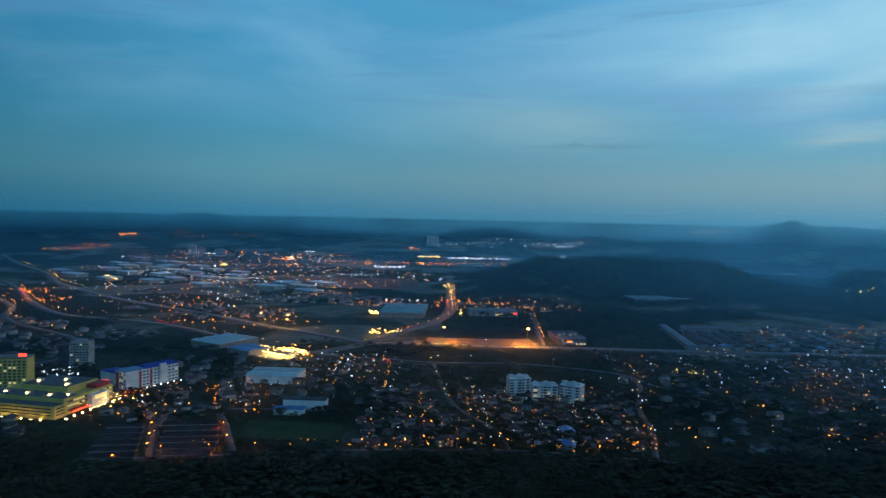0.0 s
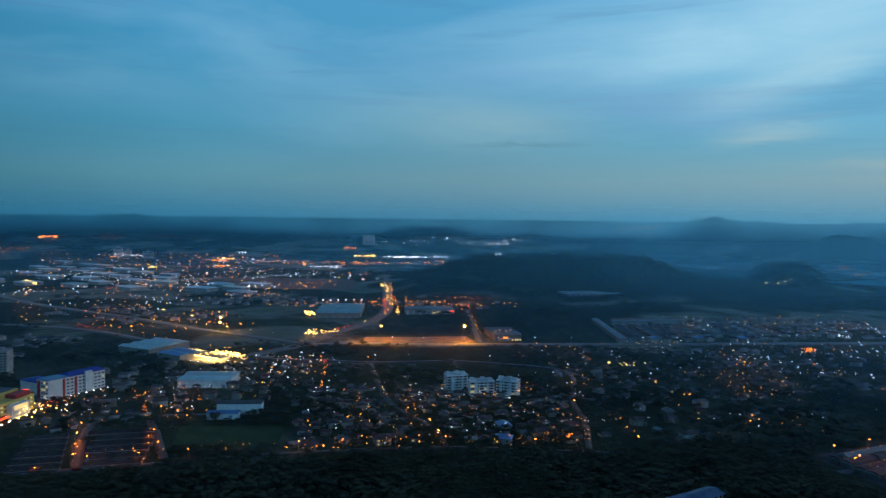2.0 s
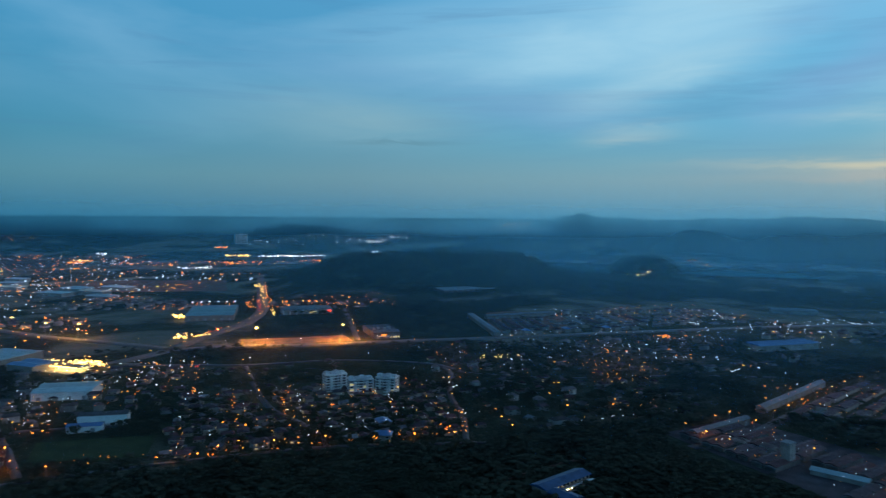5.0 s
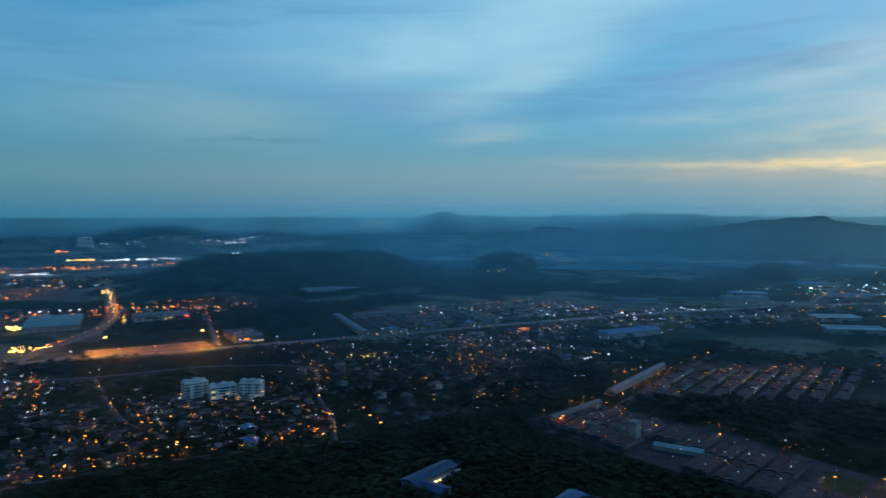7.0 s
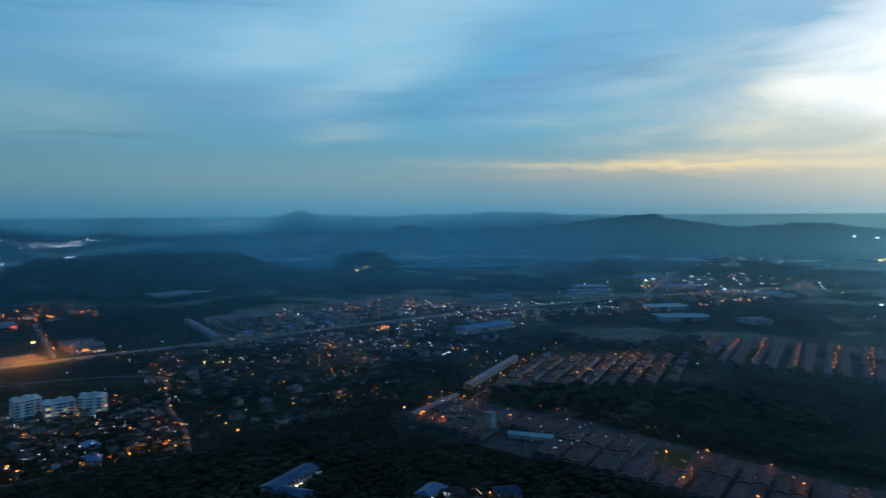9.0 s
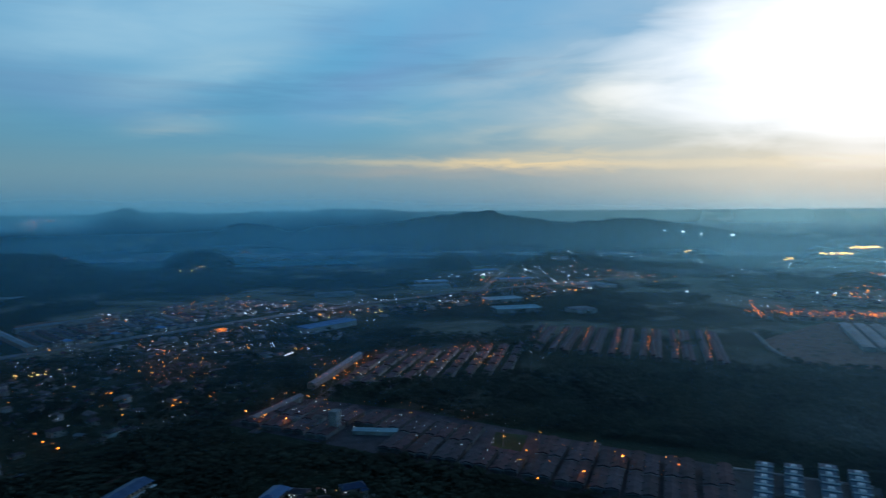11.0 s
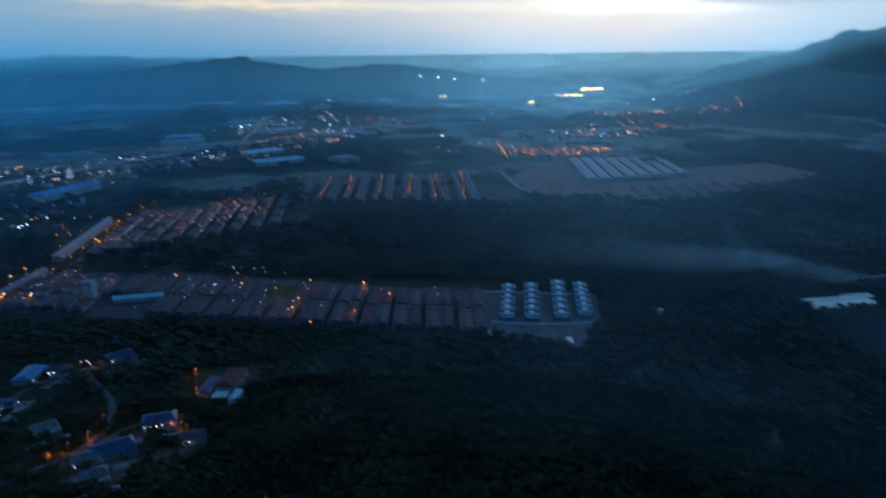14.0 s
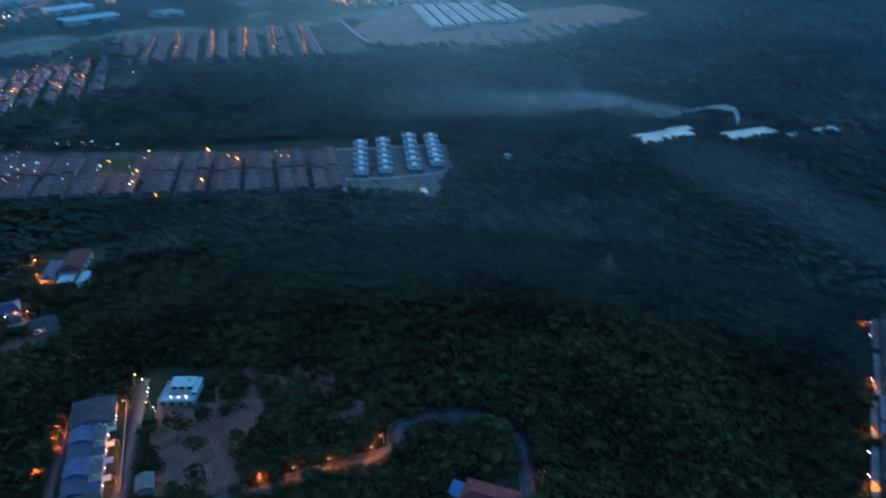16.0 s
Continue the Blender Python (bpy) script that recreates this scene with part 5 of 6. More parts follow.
for k in range(4):
    part("roof_unit", boxes((-18 + 9 * k, -14 + 9 * k, -20 + 6 * (k % 2), -15 + 6 * (k % 2), 11.2, 14.5)), CONCRETE, market, "grey rooftop plant room")
for i in range(15):
    if i not in (5, 9):
        copy_thing(HOUSES[(2, 4, 2, 5)[i % 4]], pose(398 + 19 * i, 1100 + 2 * math.sin(i), 0, 0, 0, 90 + 180 * (i % 2)))
# the school hall with blue roofs nearest below the trees
HALL_BLUE = mat("steel_blue_sheet_roof", (0.045, 0.10, 0.21), 0.45, scale=0.15, var=0.3)
hall = thing("assembly_hall", 221, 459, 0, 25)
part("wall", boxes((-25, 25, -6.5, 6.5, -0.5, 6)), CREAM, hall)
part("roof", gable(bmesh.new(), -26, 26, -8, 8, 6.004, 2.2, 0.25), HALL_BLUE, hall, "steel blue metal roof")
part("wing", boxes((-25, -12, -30, -6.504, -0.5, 5)), CREAM, hall)
bm = bmesh.new()
gable(bm, 0, 23, -7.4, 7.4, 0, 1.8, 0.25)
bm.transform(pose(-18.5, -31, 5.004, 0, 0, 90))
part("wing_roof", bm, HALL_BLUE, hall, "steel blue metal wing roof")
part("walkway", boxes((-11.9, 26, -11, -6.6, -0.4, 0.2)), CONCRETE, hall, "pale paved walkway")
part("walkway_roof", boxes((-11.5, 26, -10.6, -8.1, 3.0, 3.2)), ROOF_PALE, hall, "pale awning roof over the walkway")
for i in range(9):
    px = -11 + 4.5 * i
    part("post", boxes((px - 0.12, px + 0.12, -10.5, -10.26, 0.2, 2.996)), STEEL, hall)
    part("window", boxes((px + 0.8, px + 3.2, -6.58, -6.504, 3.6, 5.2)), DARK_GLASS, hall)
for px in (-10.5, -7, -2):
    part("wall_lamp", boxes((px - 0.4, px + 0.4, -12.2, -11.9, 3.4, 3.8)), GATE_LAMP, hall, "warm lamp at the walkway")
    part("lamp_post", boxes((px - 0.08, px + 0.08, -12.1, -11.95, -0.3, 3.396)), STEEL, hall)
tagged(hall, "long hall with deep blue roofs and a lit walkway", "school hall")
clear(221, 459, 29, 13, 25, 0.0)
clear(213, 440, 10, 18, 25, 0.0)
clear(250, 482, 26, 10, 15, 0.25)

for x, y, w, d, tn in ((607, -152, 58, 22, -62), (628, -170, 24, 10, -62), (622, -232, 52, 17, -64), (620, -269, 12, 8, -60), (636, -303, 24, 13, -66)):
    shed("poultry_house", x, y, tn, w, d, 2.4, ZINC, CONCRETE, "long low farm shed with a bright white roof", "shed", 2, 0.8, 1.0)

# factories of the industrial estate in the distance
random.seed(21)
SHEDS = []
for i in range(52):
    x = random.uniform(-1250, -330)
    y = 1640 + (-x) * random.uniform(0.35, 1.05)
    if road_gap(x, y) > 34 and all((x - a) ** 2 + (y - b) ** 2 > 80 ** 2 for a, b in SHEDS):
        SHEDS.append((x, y))
        shed("factory", x, y, -35 + random.uniform(-6, 6), random.uniform(45, 85), random.uniform(26, 52), random.uniform(7, 11), random.choice((ROOF_PALE, ZINC, ROOF_TEAL)), CONCRETE, "factory hall with a broad pale metal roof", "factory", random.choice((2, 3, 4)))
for i in range(9):
    a, r = radians(random.uniform(40, 66)), random.uniform(1350, 2300)
    shed("factory", r * math.sin(a), r * math.cos(a), random.uniform(-40, -20), random.uniform(40, 95), random.uniform(22, 50), 8, random.choice((ROOF_DULL, ROOF_BLUE, TILE_GREY)), CONCRETE, "factory hall with a dull metal roof", "factory", 2)

# villages on the plain
houses_in(-75, 215, 598, 800, 165, 8, 12.5)
houses_in(-110, 130, 805, 940, 22, 5)
houses_in(-215, -95, 745, 960, 28, -4)
houses_in(230, 480, 600, 1040, 55, 12, 22)


def house_field(fields, seed):
    """Small gabled houses too many to count: walls and roofs as one mesh each."""
    rng = np.random.default_rng(seed)
    W, WF, R, RF = [], [], [], []
    wf = np.array([(0, 1, 5, 4), (1, 2, 6, 5), (2, 3, 7, 6), (3, 0, 4, 7)])
    rf = np.array([(0, 1, 5, 4), (2, 3, 4, 5), (1, 2, 5, 5), (3, 0, 4, 4)])
    for x, y, sx, sy, turn, n, size in fields:
        c0, s0 = math.cos(radians(turn)), math.sin(radians(turn))
        for _ in range(n):
            u, v = rng.uniform(-sx, sx), round(rng.uniform(-sy, sy) / 24) * 24 + rng.uniform(-4, 4)
            px, py = x + u * c0 - v * s0, y + u * s0 + v * c0
            if road_gap(px, py) < 8 or any((px - a) ** 2 + (py - b) ** 2 < 150 for a, b in TAKEN):
                continue
            TAKEN.append((px, py))
            w, d, h = size * rng.uniform(0.75, 1.3), size * rng.uniform(0.6, 0.95), rng.choice((3.2, 3.4, 6.0))
            a = radians(turn + rng.choice((0, 90)) + rng.uniform(-8, 8))
            c, s = math.cos(a), math.sin(a)
            z = float(ground_z(px, py))
            put = lambda p: (px + p[0] * c - p[1] * s, py + p[0] * s + p[1] * c, z + p[2])
            q = ((-w / 2, -d / 2), (w / 2, -d / 2), (w / 2, d / 2), (-w / 2, d / 2))
            WF.append(wf + len(W))
            W += [put((*p, -0.5)) for p in q] + [put((*p, h)) for p in q]
            RF.append(rf + len(R))
            R += [put((p[0] * 1.1, p[1] * 1.14, h - 0.1)) for p in q] + [put((-w * 0.42, 0, h + d * 0.24)), put((w * 0.42, 0, h + d * 0.24))]
    F = np.concatenate(RF)
    tri = np.concatenate([F[:, [0, 1, 2]], F[F[:, 2] != F[:, 3]][:, [0, 2, 3]]])
    tagged(mesh_from("distant_house_walls", np.array(W), np.concatenate(WF), WALL_MIX), "pale walls of countless small houses", "houses", kind="stuff")
    tagged(mesh_from("distant_house_roofs", np.array(R), tri, ROOF_MIX), "dull tiled and sheet roofs of countless small houses", "roofs", kind="stuff")


WALL_MIX = mat("mixed_house_walls", (0.30, 0.285, 0.265), 0.8, scale=0.1, var=0.2, island=0.8)
ROOF_MIX = mat("mixed_house_roofs", (0.115, 0.10, 0.098), 0.75, scale=0.1, var=0.3, island=1.3)
house_field(((620, 900, 150, 130, 8, 70, 11), (760, 1220, 180, 110, 0, 150, 11), (-270, 720, 70, 55, 20, 40, 11), (-270, 880, 90, 70, -8, 50, 11), (-600, 1090, 110, 90, -25, 60, 12),
             (-760, 1180, 90, 70, -25, 40, 12), (-130, 790, 60, 60, 0, 22, 11), (-480, 1400, 160, 70, -30, 60, 13), (-250, 1640, 160, 90, -10, 80, 14), (-560, 960, 70, 60, 0, 30, 11),
             (360, 760, 120, 160, 10, 60, 11), (1000, 940, 170, 60, -8, 50, 12), (1350, 900, 180, 80, -20, 50, 13), (150, 1560, 150, 60, 0, 50, 13), (560, 1210, 90, 60, 5, 40, 12),
             (1420, 240, 110, 55, -66, 110, 12), (1800, 200, 200, 120, -40, 70, 14), (-420, 620, 50, 30, 10, 12, 11), (560, 545, 30, 40, 27, 24, 10), (420, 505, 30, 40, 14, 20, 10)), 17)
clear(-270, 720, 80, 60, 20, 0.45)
clear(-600, 1090, 120, 95, -25, 0.55)
clear(1000, 940, 170, 60, -8, 0.35)
clear(80, 700, 165, 125, 0, 0.42)
clear(-150, 850, 90, 110, 0, 0.2)
clear(350, 820, 150, 230, 0, 0.7)
clear(620, 900, 170, 150, 0, 0.5)
clear(760, 1220, 190, 120, 0, 0.1)
clear(500, 1230, 140, 120, 0, 0.15)
clear(-300, 900, 240, 160, 0, 0.5)
clear(-700, 1500, 700, 400, -40, 0.55)
clear(-650, 2000, 700, 500, -40, 0.06)

# ---- the hillside below the camera ----
SLATE_BLUE = mat("dark_blue_sheet_roof", (0.032, 0.062, 0.13), 0.5, scale=0.2, var=0.25, rand=0.4)
villa = thing("villa", 217, 124.5, 0, -83)
villa.matrix_basis = villa.matrix_basis @ Matrix.Scale(0.84, 4)
part("ground_floor", boxes((-9.5, 9.5, -8.5, 8.5, -0.5, 3.0)), CREAM, villa)
part("upper_floor", boxes((-5.5, 6.4, 1.2, 8.3, 3.304, 5.9)), WHITE, villa)
part("roof", boxes((-6.2, 6.9, 0.2, 8.9, 5.904, 6.2)), ROOF_TEAL, villa, "flat pale blue-green roof slab")
part("roof_hatch", boxes((2.5, 4.2, 5.0, 6.6, 6.204, 7.0)), CREAM, villa)
part("terrace_deck", boxes((-9.8, 9.8, -8.8, 8.7, 3.004, 3.3)), ROOF_TEAL, villa, "pale paved roof terrace")
part("side_tower", boxes((7.1, 9.5, -3.5, 8.4, 3.304, 5.3)), CREAM, villa)
part("tower_roof", boxes((6.95, 9.9, -3.9, 8.85, 5.304, 5.55)), ROOF_TEAL, villa)
for x0, x1, y0, y1 in ((-9.8, 9.8, -8.8, -8.55), (-9.8, -9.55, -8.546, 8.7), (9.55, 9.8, -8.546, -3.55)):
    part("parapet", boxes((x0, x1, y0, y1, 3.304, 3.8)), CREAM, villa, "low pale parapet")
part("pergola", boxes((-4.6, 5.6, -4.6, -1.6, 5.0, 5.15)), CREAM, villa, "flat cream terrace canopy")
for px in (-4.4, 5.2):
    for py in (-4.4, -1.9):
        part("post", boxes((px, px + 0.2, py, py + 0.2, 3.304, 4.996)), STEEL, villa)
for px in (-3.6, 0.4, 4.4):
    part("window", boxes((px - 1.5, px + 1.5, 1.1, 1.196, 3.5, 5.4)), DARK_GLASS, villa)
    part("terrace_lamp", boxes((px - 0.2, px + 0.2, -5.4, -5.0, 3.304, 3.8)), PORCH_LAMP, villa, "bright white terrace lamp")
for px in (-7.2, -2.4, 2.4, 7.2):
    part("window", boxes((px - 1.2, px + 1.2, -8.58, -8.504, 0.7, 2.4)), DARK_GLASS, villa)
part("water_tank", boxes((-8.6, -7.2, 5.6, 7.0, 3.304, 4.7)), STEEL, villa)
tagged(villa, "modern white villa with flat roofs and bright wall lamps", "house")
clear(220, 130, 18, 16, 0, 0.0)

DEEP_SHEET = mat("worn_blue_sheet_roof", (0.05, 0.10, 0.22), 0.5, scale=0.3, var=0.4, second=(0.09, 0.13, 0.20))
row = thing("row_of_houses", 178, 146, 0, 26)
part("main_house", boxes((12, 29, -9, 8, -0.5, 5.2)), CREAM, row)
part("main_roof", gable(bmesh.new(), 11.2, 29.8, -9.7, 8.7, 5.204, 1.8, 0.25, 2), mat("slate_roof_tiles", (0.075, 0.062, 0.075), 0.8, scale=0.3, var=0.3), row, "broad dark slate roof")
for i in range(4):
    x0 = -28 + i * 9.9
    h = 4.4 + 0.7 * (i % 2)
    part("house_body", boxes((x0, x0 + 9.7, -6.5, 7, -0.5, h)), CREAM, row)
    part("roof", gable(bmesh.new(), x0 + 0.1, x0 + 9.6, -1.8, 7.6, h + 0.004, 1.5, 0.2), (SLATE_BLUE, DEEP_SHEET, SLATE_BLUE, DEEP_SHEET)[i], row, "blue metal roof")
    part("front_roof", boxes((x0 + 0.1, x0 + (5.8, 7.2)[i % 2], -6.9, -1.9, h + 0.004, h + 0.25)), (SLATE_BLUE, TILE_GREY)[i % 2], row)
    part("awning", boxes((x0 + 6.4, x0 + 9.5, -9.8, -6.52, 2.8, 3.0)), ROOF_TEAL, row, "pale awning")
    part("water_tank", boxes((x0 + 7.4, x0 + 8.7, -4.6, -3.4, h + 0.004, h + 1.3)), STEEL, row)
    part("wall_light", boxes((x0 + 4.0, x0 + 4.3, -7.2, -6.9, 2.8, 3.1)), PORCH_LAMP, row, "small white wall light")
    part("window", boxes((x0 + 1.0, x0 + 2.8, -6.58, -6.504, 1.0, 2.3)), DARK_GLASS, row)
for px in (14, 16.5):
    part("wall_light", boxes((px, px + 0.3, -9.9, -9.72, 3.2, 3.5)), PORCH_LAMP, row, "small white wall light")
part("yard_wall", boxes((-27, 28, -13, -12.7, -0.4, 1.5)), CREAM, row, "cream boundary wall")
tagged(row, "row of houses with blue and slate grey roofs", "row houses")
clear(186, 134, 42, 7.5, 22, 0.0)
clear(165, 153, 36, 5, 24, 0.0)
clear(178, 146, 31, 13, 26, 0.0)

cabin = thing("cabin", 163, 114, 0, 26)
part("wall", boxes((-4, 4, -3, 3, -0.3, 3)), CREAM, cabin)
part("roof", gable(bmesh.new(), -4.5, 4.5, -3.5, 3.5, 3.004, 1.1, 0.2), TILE_GREY, cabin)
part("tarpaulin", boxes((-1, 1.6, -6.2, -3.6, 1.9, 2.0)), RED, cabin, "red tarpaulin shade")
for px in (-0.9, 1.4):
    part("pole", boxes((px, px + 0.1, -6.1, -6.0, -0.3, 1.896)), STEEL, cabin)
tagged(cabin, "small cabin with a red tarpaulin shade", "cabin")
clear(163, 114, 7, 7, 0, 0.0)

red = thing("bungalow", 167, -19, 0, 75)
part("wall", boxes((-10, 10, -7, 7, -0.5, 4)), WHITE, red)
part("roof", gable(bmesh.new(), -11, 11, -8, 8, 4.004, 2.6, 0.25, 4), mat("bright_red_tiles", (0.20, 0.04, 0.042), 0.8, scale=0.3), red, "red tiled hip roof")
part("annex", boxes((10.004, 16, -6, 2, -0.5, 3.2)), ROOF_BLUE, red)
for px in (-6, -2, 2):
    part("garden_lamp", bead(bmesh.new(), px, -9.5, 0.8, 0.3), WHITE_GLOW, red)
tagged(red, "white bungalow with a red tiled hip roof", "house")
clear(167, -18, 15, 15, 0, 0.0)

big = thing("mansion", 327, 243, 0, 16)
part("wall", boxes((-14, 12, -6, 6, -0.5, 5)), CREAM, big)
part("roof", gable(bmesh.new(), -14.8, 12.8, -6.9, 6.9, 5.004, 2.6, 0.25, 4), mat("dull_red_tiles", (0.13, 0.038, 0.042), 0.8, scale=0.3), big, "dull red tiled roof")
part("blue_annex", boxes((-20, 3, 6.904, 15, -0.5, 3.8)), CREAM, big)
part("annex_roof", gable(bmesh.new(), -20.6, 3.6, 7.0, 15.8, 3.804, 1.5, 0.2, 3), SLATE_BLUE, big, "dark blue metal annex roof")
part("side_wing", boxes((-27, -14.9, -12, -6.95, -0.5, 3.6)), WHITE, big, "white painted wing")
part("wing_roof", gable(bmesh.new(), -27.6, -14.4, -12.6, -6.96, 3.604, 1.0, 0.2, 1), ROOF_TEAL, big, "pale teal wing roof")
part("car_porch", boxes((-24, -15.0, -4, 5, 2.7, 2.95)), ROOF_PALE, big, "pale flat porch roof")
for px, py in ((-23.6, -3.6), (-23.6, 4.6)):
    part("post", boxes((px - 0.15, px + 0.15, py - 0.15, py + 0.15, -0.3, 2.696)), CONCRETE, big)
for k in range(4):
    part("window", boxes((-13 + 5.5 * k, -10.6 + 5.5 * k, -6.08, -6.004, 1.2, 2.8)), DARK_GLASS, big)
    part("wall_lamp", boxes((-18.5 + 3.6 * k, -18.1 + 3.6 * k, 15.1, 15.5, 3.0, 3.4)), PORCH_LAMP, big, "bright white wall lamp")
tagged(big, "large house with red roof and a row of lamps", "house")
clear(325, 245, 24, 17, 16, 0.0)
clear(250, 265, 80, 55, -30, 0.35)
clear(285, 370, 60, 22, 15, 0.4)
# hillside bungalows with yards
for x, y, w, d, tn, roof, nl in ((271, 253, 18, 13, -52, SLATE_BLUE, 4), (238, 256, 22, 14, -38, SLATE_BLUE, 2), (226, 262, 14, 10, -40, TILE_GREY, 1),
                                 (335, 343, 17, 11, -26, SLATE_BLUE, 1), (292, 378, 22, 12, 25, ROOF_BLUE, 1), (252, 361, 14, 10, 20, SLATE_BLUE, 2), (243, 310, 13, 9, -30, TILE_GREY, 0),
                                 (305, 366, 13, 9, -60, TILE_BROWN, 2), (262, 222, 13, 9, -50, TILE_BROWN, 2), (216, 246, 12, 9, -40, TILE_GREY, 0)):
    ob = thing("bungalow", x, y, 0, tn)
    part("wall", boxes((-w / 2, w / 2, -d / 2, d / 2, -0.5, 3.6)), CREAM, ob)
    part("roof", gable(bmesh.new(), -w / 2 - 0.8, w / 2 + 0.8, -d / 2 - 0.8, d / 2 + 0.8, 3.604, d * 0.2, 0.22, 3), roof, ob)
    part("wing", boxes((w / 2 - 5, w / 2, -d / 2 - 6, -d / 2 - 0.004, -0.5, 3.2)), CREAM, ob)
    part("wing_roof", gable(bmesh.new(), w / 2 - 5.5, w / 2 + 0.5, -d / 2 - 6.5, -d / 2 - 0.85, 3.204, 1.2, 0.2, 1.5), roof, ob)
    part("yard", boxes((-w / 2 - 6, w / 2 + 4, -d / 2 - 14, -d / 2 - 6.6, -0.4, 0.14)), CONCRETE, ob, "paved yard")
    part("garden_wall", boxes((-w / 2 - 6, w / 2 + 4, -d / 2 - 14.3, -d / 2 - 14.004, -0.4, 1.6)), CREAM, ob)
    for k in range(nl):
        part("wall_lamp", boxes((-w / 2 + 1 + 3.2 * k, -w / 2 + 1.4 + 3.2 * k, -d / 2 - 1.2, -d / 2 - 0.9, 2.5, 2.8)), PORCH_LAMP, ob, "small white wall lamp")
    for k in (-0.3, 0.15):
        part("window", boxes((k * w - 0.8, k * w + 0.8, -d / 2 - 0.08, -d / 2 - 0.004, 1.0, 2.2)), DARK_GLASS, ob)
    tagged(ob, "hillside bungalow with a walled yard among trees", "house", group="hillside bungalows")
    clear(x, y, w / 2 + 0.5, d / 2 + 1, tn, 0.0)
    clear(x + (d / 2 + 7) * math.sin(radians(tn)), y - (d / 2 + 7) * math.cos(radians(tn)), w / 2 + 4, 6, tn, 0.12)
    clear(x, y, w / 2 + 7, d / 2 + 12, tn, 0.5)
DARK_SLATE = mat("near_black_slate_roof", (0.022, 0.020, 0.030), 0.8, scale=0.3, var=0.4)
for x, y, ln, h, roof in ((182, -169, 30, 6.2, DARK_SLATE), (215, -182, 26, 6.0, SLATE_BLUE), (244, -195, 34, 6.4, DARK_SLATE), (281, -209, 30, 6.0, DARK_SLATE)):
    ob = terrace(x, y, -21.5, ln, 10, h, roof, DARK_WALL, "terrace of grey houses with dark blue roofs at the forest edge", 1.8, True)
    for k in range(int(ln / 7)):
        part("window", boxes((k * 7 + 1.6, k * 7 + 4.2, 5.004, 5.08, 3.9, 5.2)), WINDOW_GLOW if k == 1 else DARK_GLASS, ob)
        if k % 2:
            part("wall_lamp", boxes((k * 7 + 5, k * 7 + 5.4, 9.1, 9.4, 2.2, 2.6)), PORCH_LAMP, ob, "small white wall lamp")
    clear(x + ln * 0.465, y - ln * 0.18, ln / 2 + 2, 10, -21.5, 0.0)
random.seed(31)
for x, y, k, tn in (
                    (325, -254, 1, 60), (296, -244, 3, 62), (262, -232, 0, 65), (232, -220, 3, 62), (204, -208, 2, 62)):
    copy_thing(HOUSES[k], pose(x, y, 0, 0, 0, tn))
    clear(x, y, 11, 11, 0, 0.0)

LAMP_LANE = build_lamp(168, 70, 0, 5, LANE_LENS, LANE_DOWN, label="lane lamp throwing a deep orange pool of light", glow_r=0.38)
for x, y, k in ((170, 69, 150), (176, 57, 150), (182, 44.5, 150), (190, 29, 150), (197, 26.5, 150), (181, -40, 0),
                (193, 166, 100), (187, 164, 100), (180, 161, 100), (163, 157, 100), (232, 184, 0), (206, 144, 110), (182, 135, 110), (163, 126, 110),
                (313, 357, 0), (318, 344, 0), (284, 371, 30), (241, 374, 30), (266, 241, 0), (268, 236, 0), (219, 281, 30), (230, 279, 30), (243, 278, 30), (260, 284, 30),
                (300, 249, 30), (306, 255, 30), (327, 273, 0), (322, 268, 0), (252, -190, 60), (221, -177, 60), (303, -207, 60), (189, -165, 60),
                (-238, 560, 90), (-243, 577, 90), (-249, 594, 90), (-254, 611, 90), (-259, 628, 90), (-184, 562, 90), (-189, 582, 90), (-194, 602, 90), (-200, 622, 90), (-205, 642, 90), (-262, 548, 0), (-205, 548, 0)):
    copy_thing(LAMP_LANE, pose(x, y, 0, 0, 0, k))
for x, y, k in LAMP_SPOTS:
    copy_thing(LAMP_ORANGE, pose(x, y, 0, 0, 0, k))
LAMP_GATE = build_lamp(222, 150, 0, 5, YELLOW_GLOW, GATE_LAMP, "gate_lamp", "gate lamp throwing yellow light on the drive", 0.25, "lamp")
for x, y in ((222, 144), (207, 134.5)):
    copy_thing(LAMP_GATE, pose(x, y, 0, 0, 0, 160))
for x, y in ((219, 141.5), (216, 140.3), (213, 139), (206.5, 133), (204, 131), (318, 350), (319, 353), (320.5, 356), (322, 360), (311, 359), (297, 366), (262, 352), (247, 349), (236, 346)):
    post = thing("bollard_light", x, y)
    part("post", boxes((-0.08, 0.08, -0.08, 0.08, -0.2, 1.6)), STEEL, post)
    part("lens", bead(bmesh.new(), 0, 0, 1.75, 0.24), PORCH_LAMP, post, "white globe lens")
    tagged(post, "white globe light on a short post by the drive", "garden light", group="drive lights")
# kerb lines of the hill road
for side in (-1, 1):
    d = np.gradient(WND, axis=0)
    d /= np.hypot(d[:, 0], d[:, 1])[:, None]
    c = WND + np.stack([-d[:, 1], d[:, 0]], 1) * side * 4.05
    v = np.stack([np.column_stack([c + np.stack([-d[:, 1], d[:, 0]], 1) * o, np.full(len(c), h)]) for o, h in ((-0.15, 0.0), (-0.15, 0.3), (0.15, 0.3), (0.15, 0.0))], 1).reshape(-1, 3)
    i, k = np.meshgrid(np.arange(len(c) - 1), np.arange(3), indexing="ij")
    a = i * 4 + k
    tagged(mesh_from("kerb", v, np.stack([a, a + 1, a + 5, a + 4], -1).reshape(-1, 4), KERB), "worn grey concrete kerb along the hill road", "kerb", kind="structure")

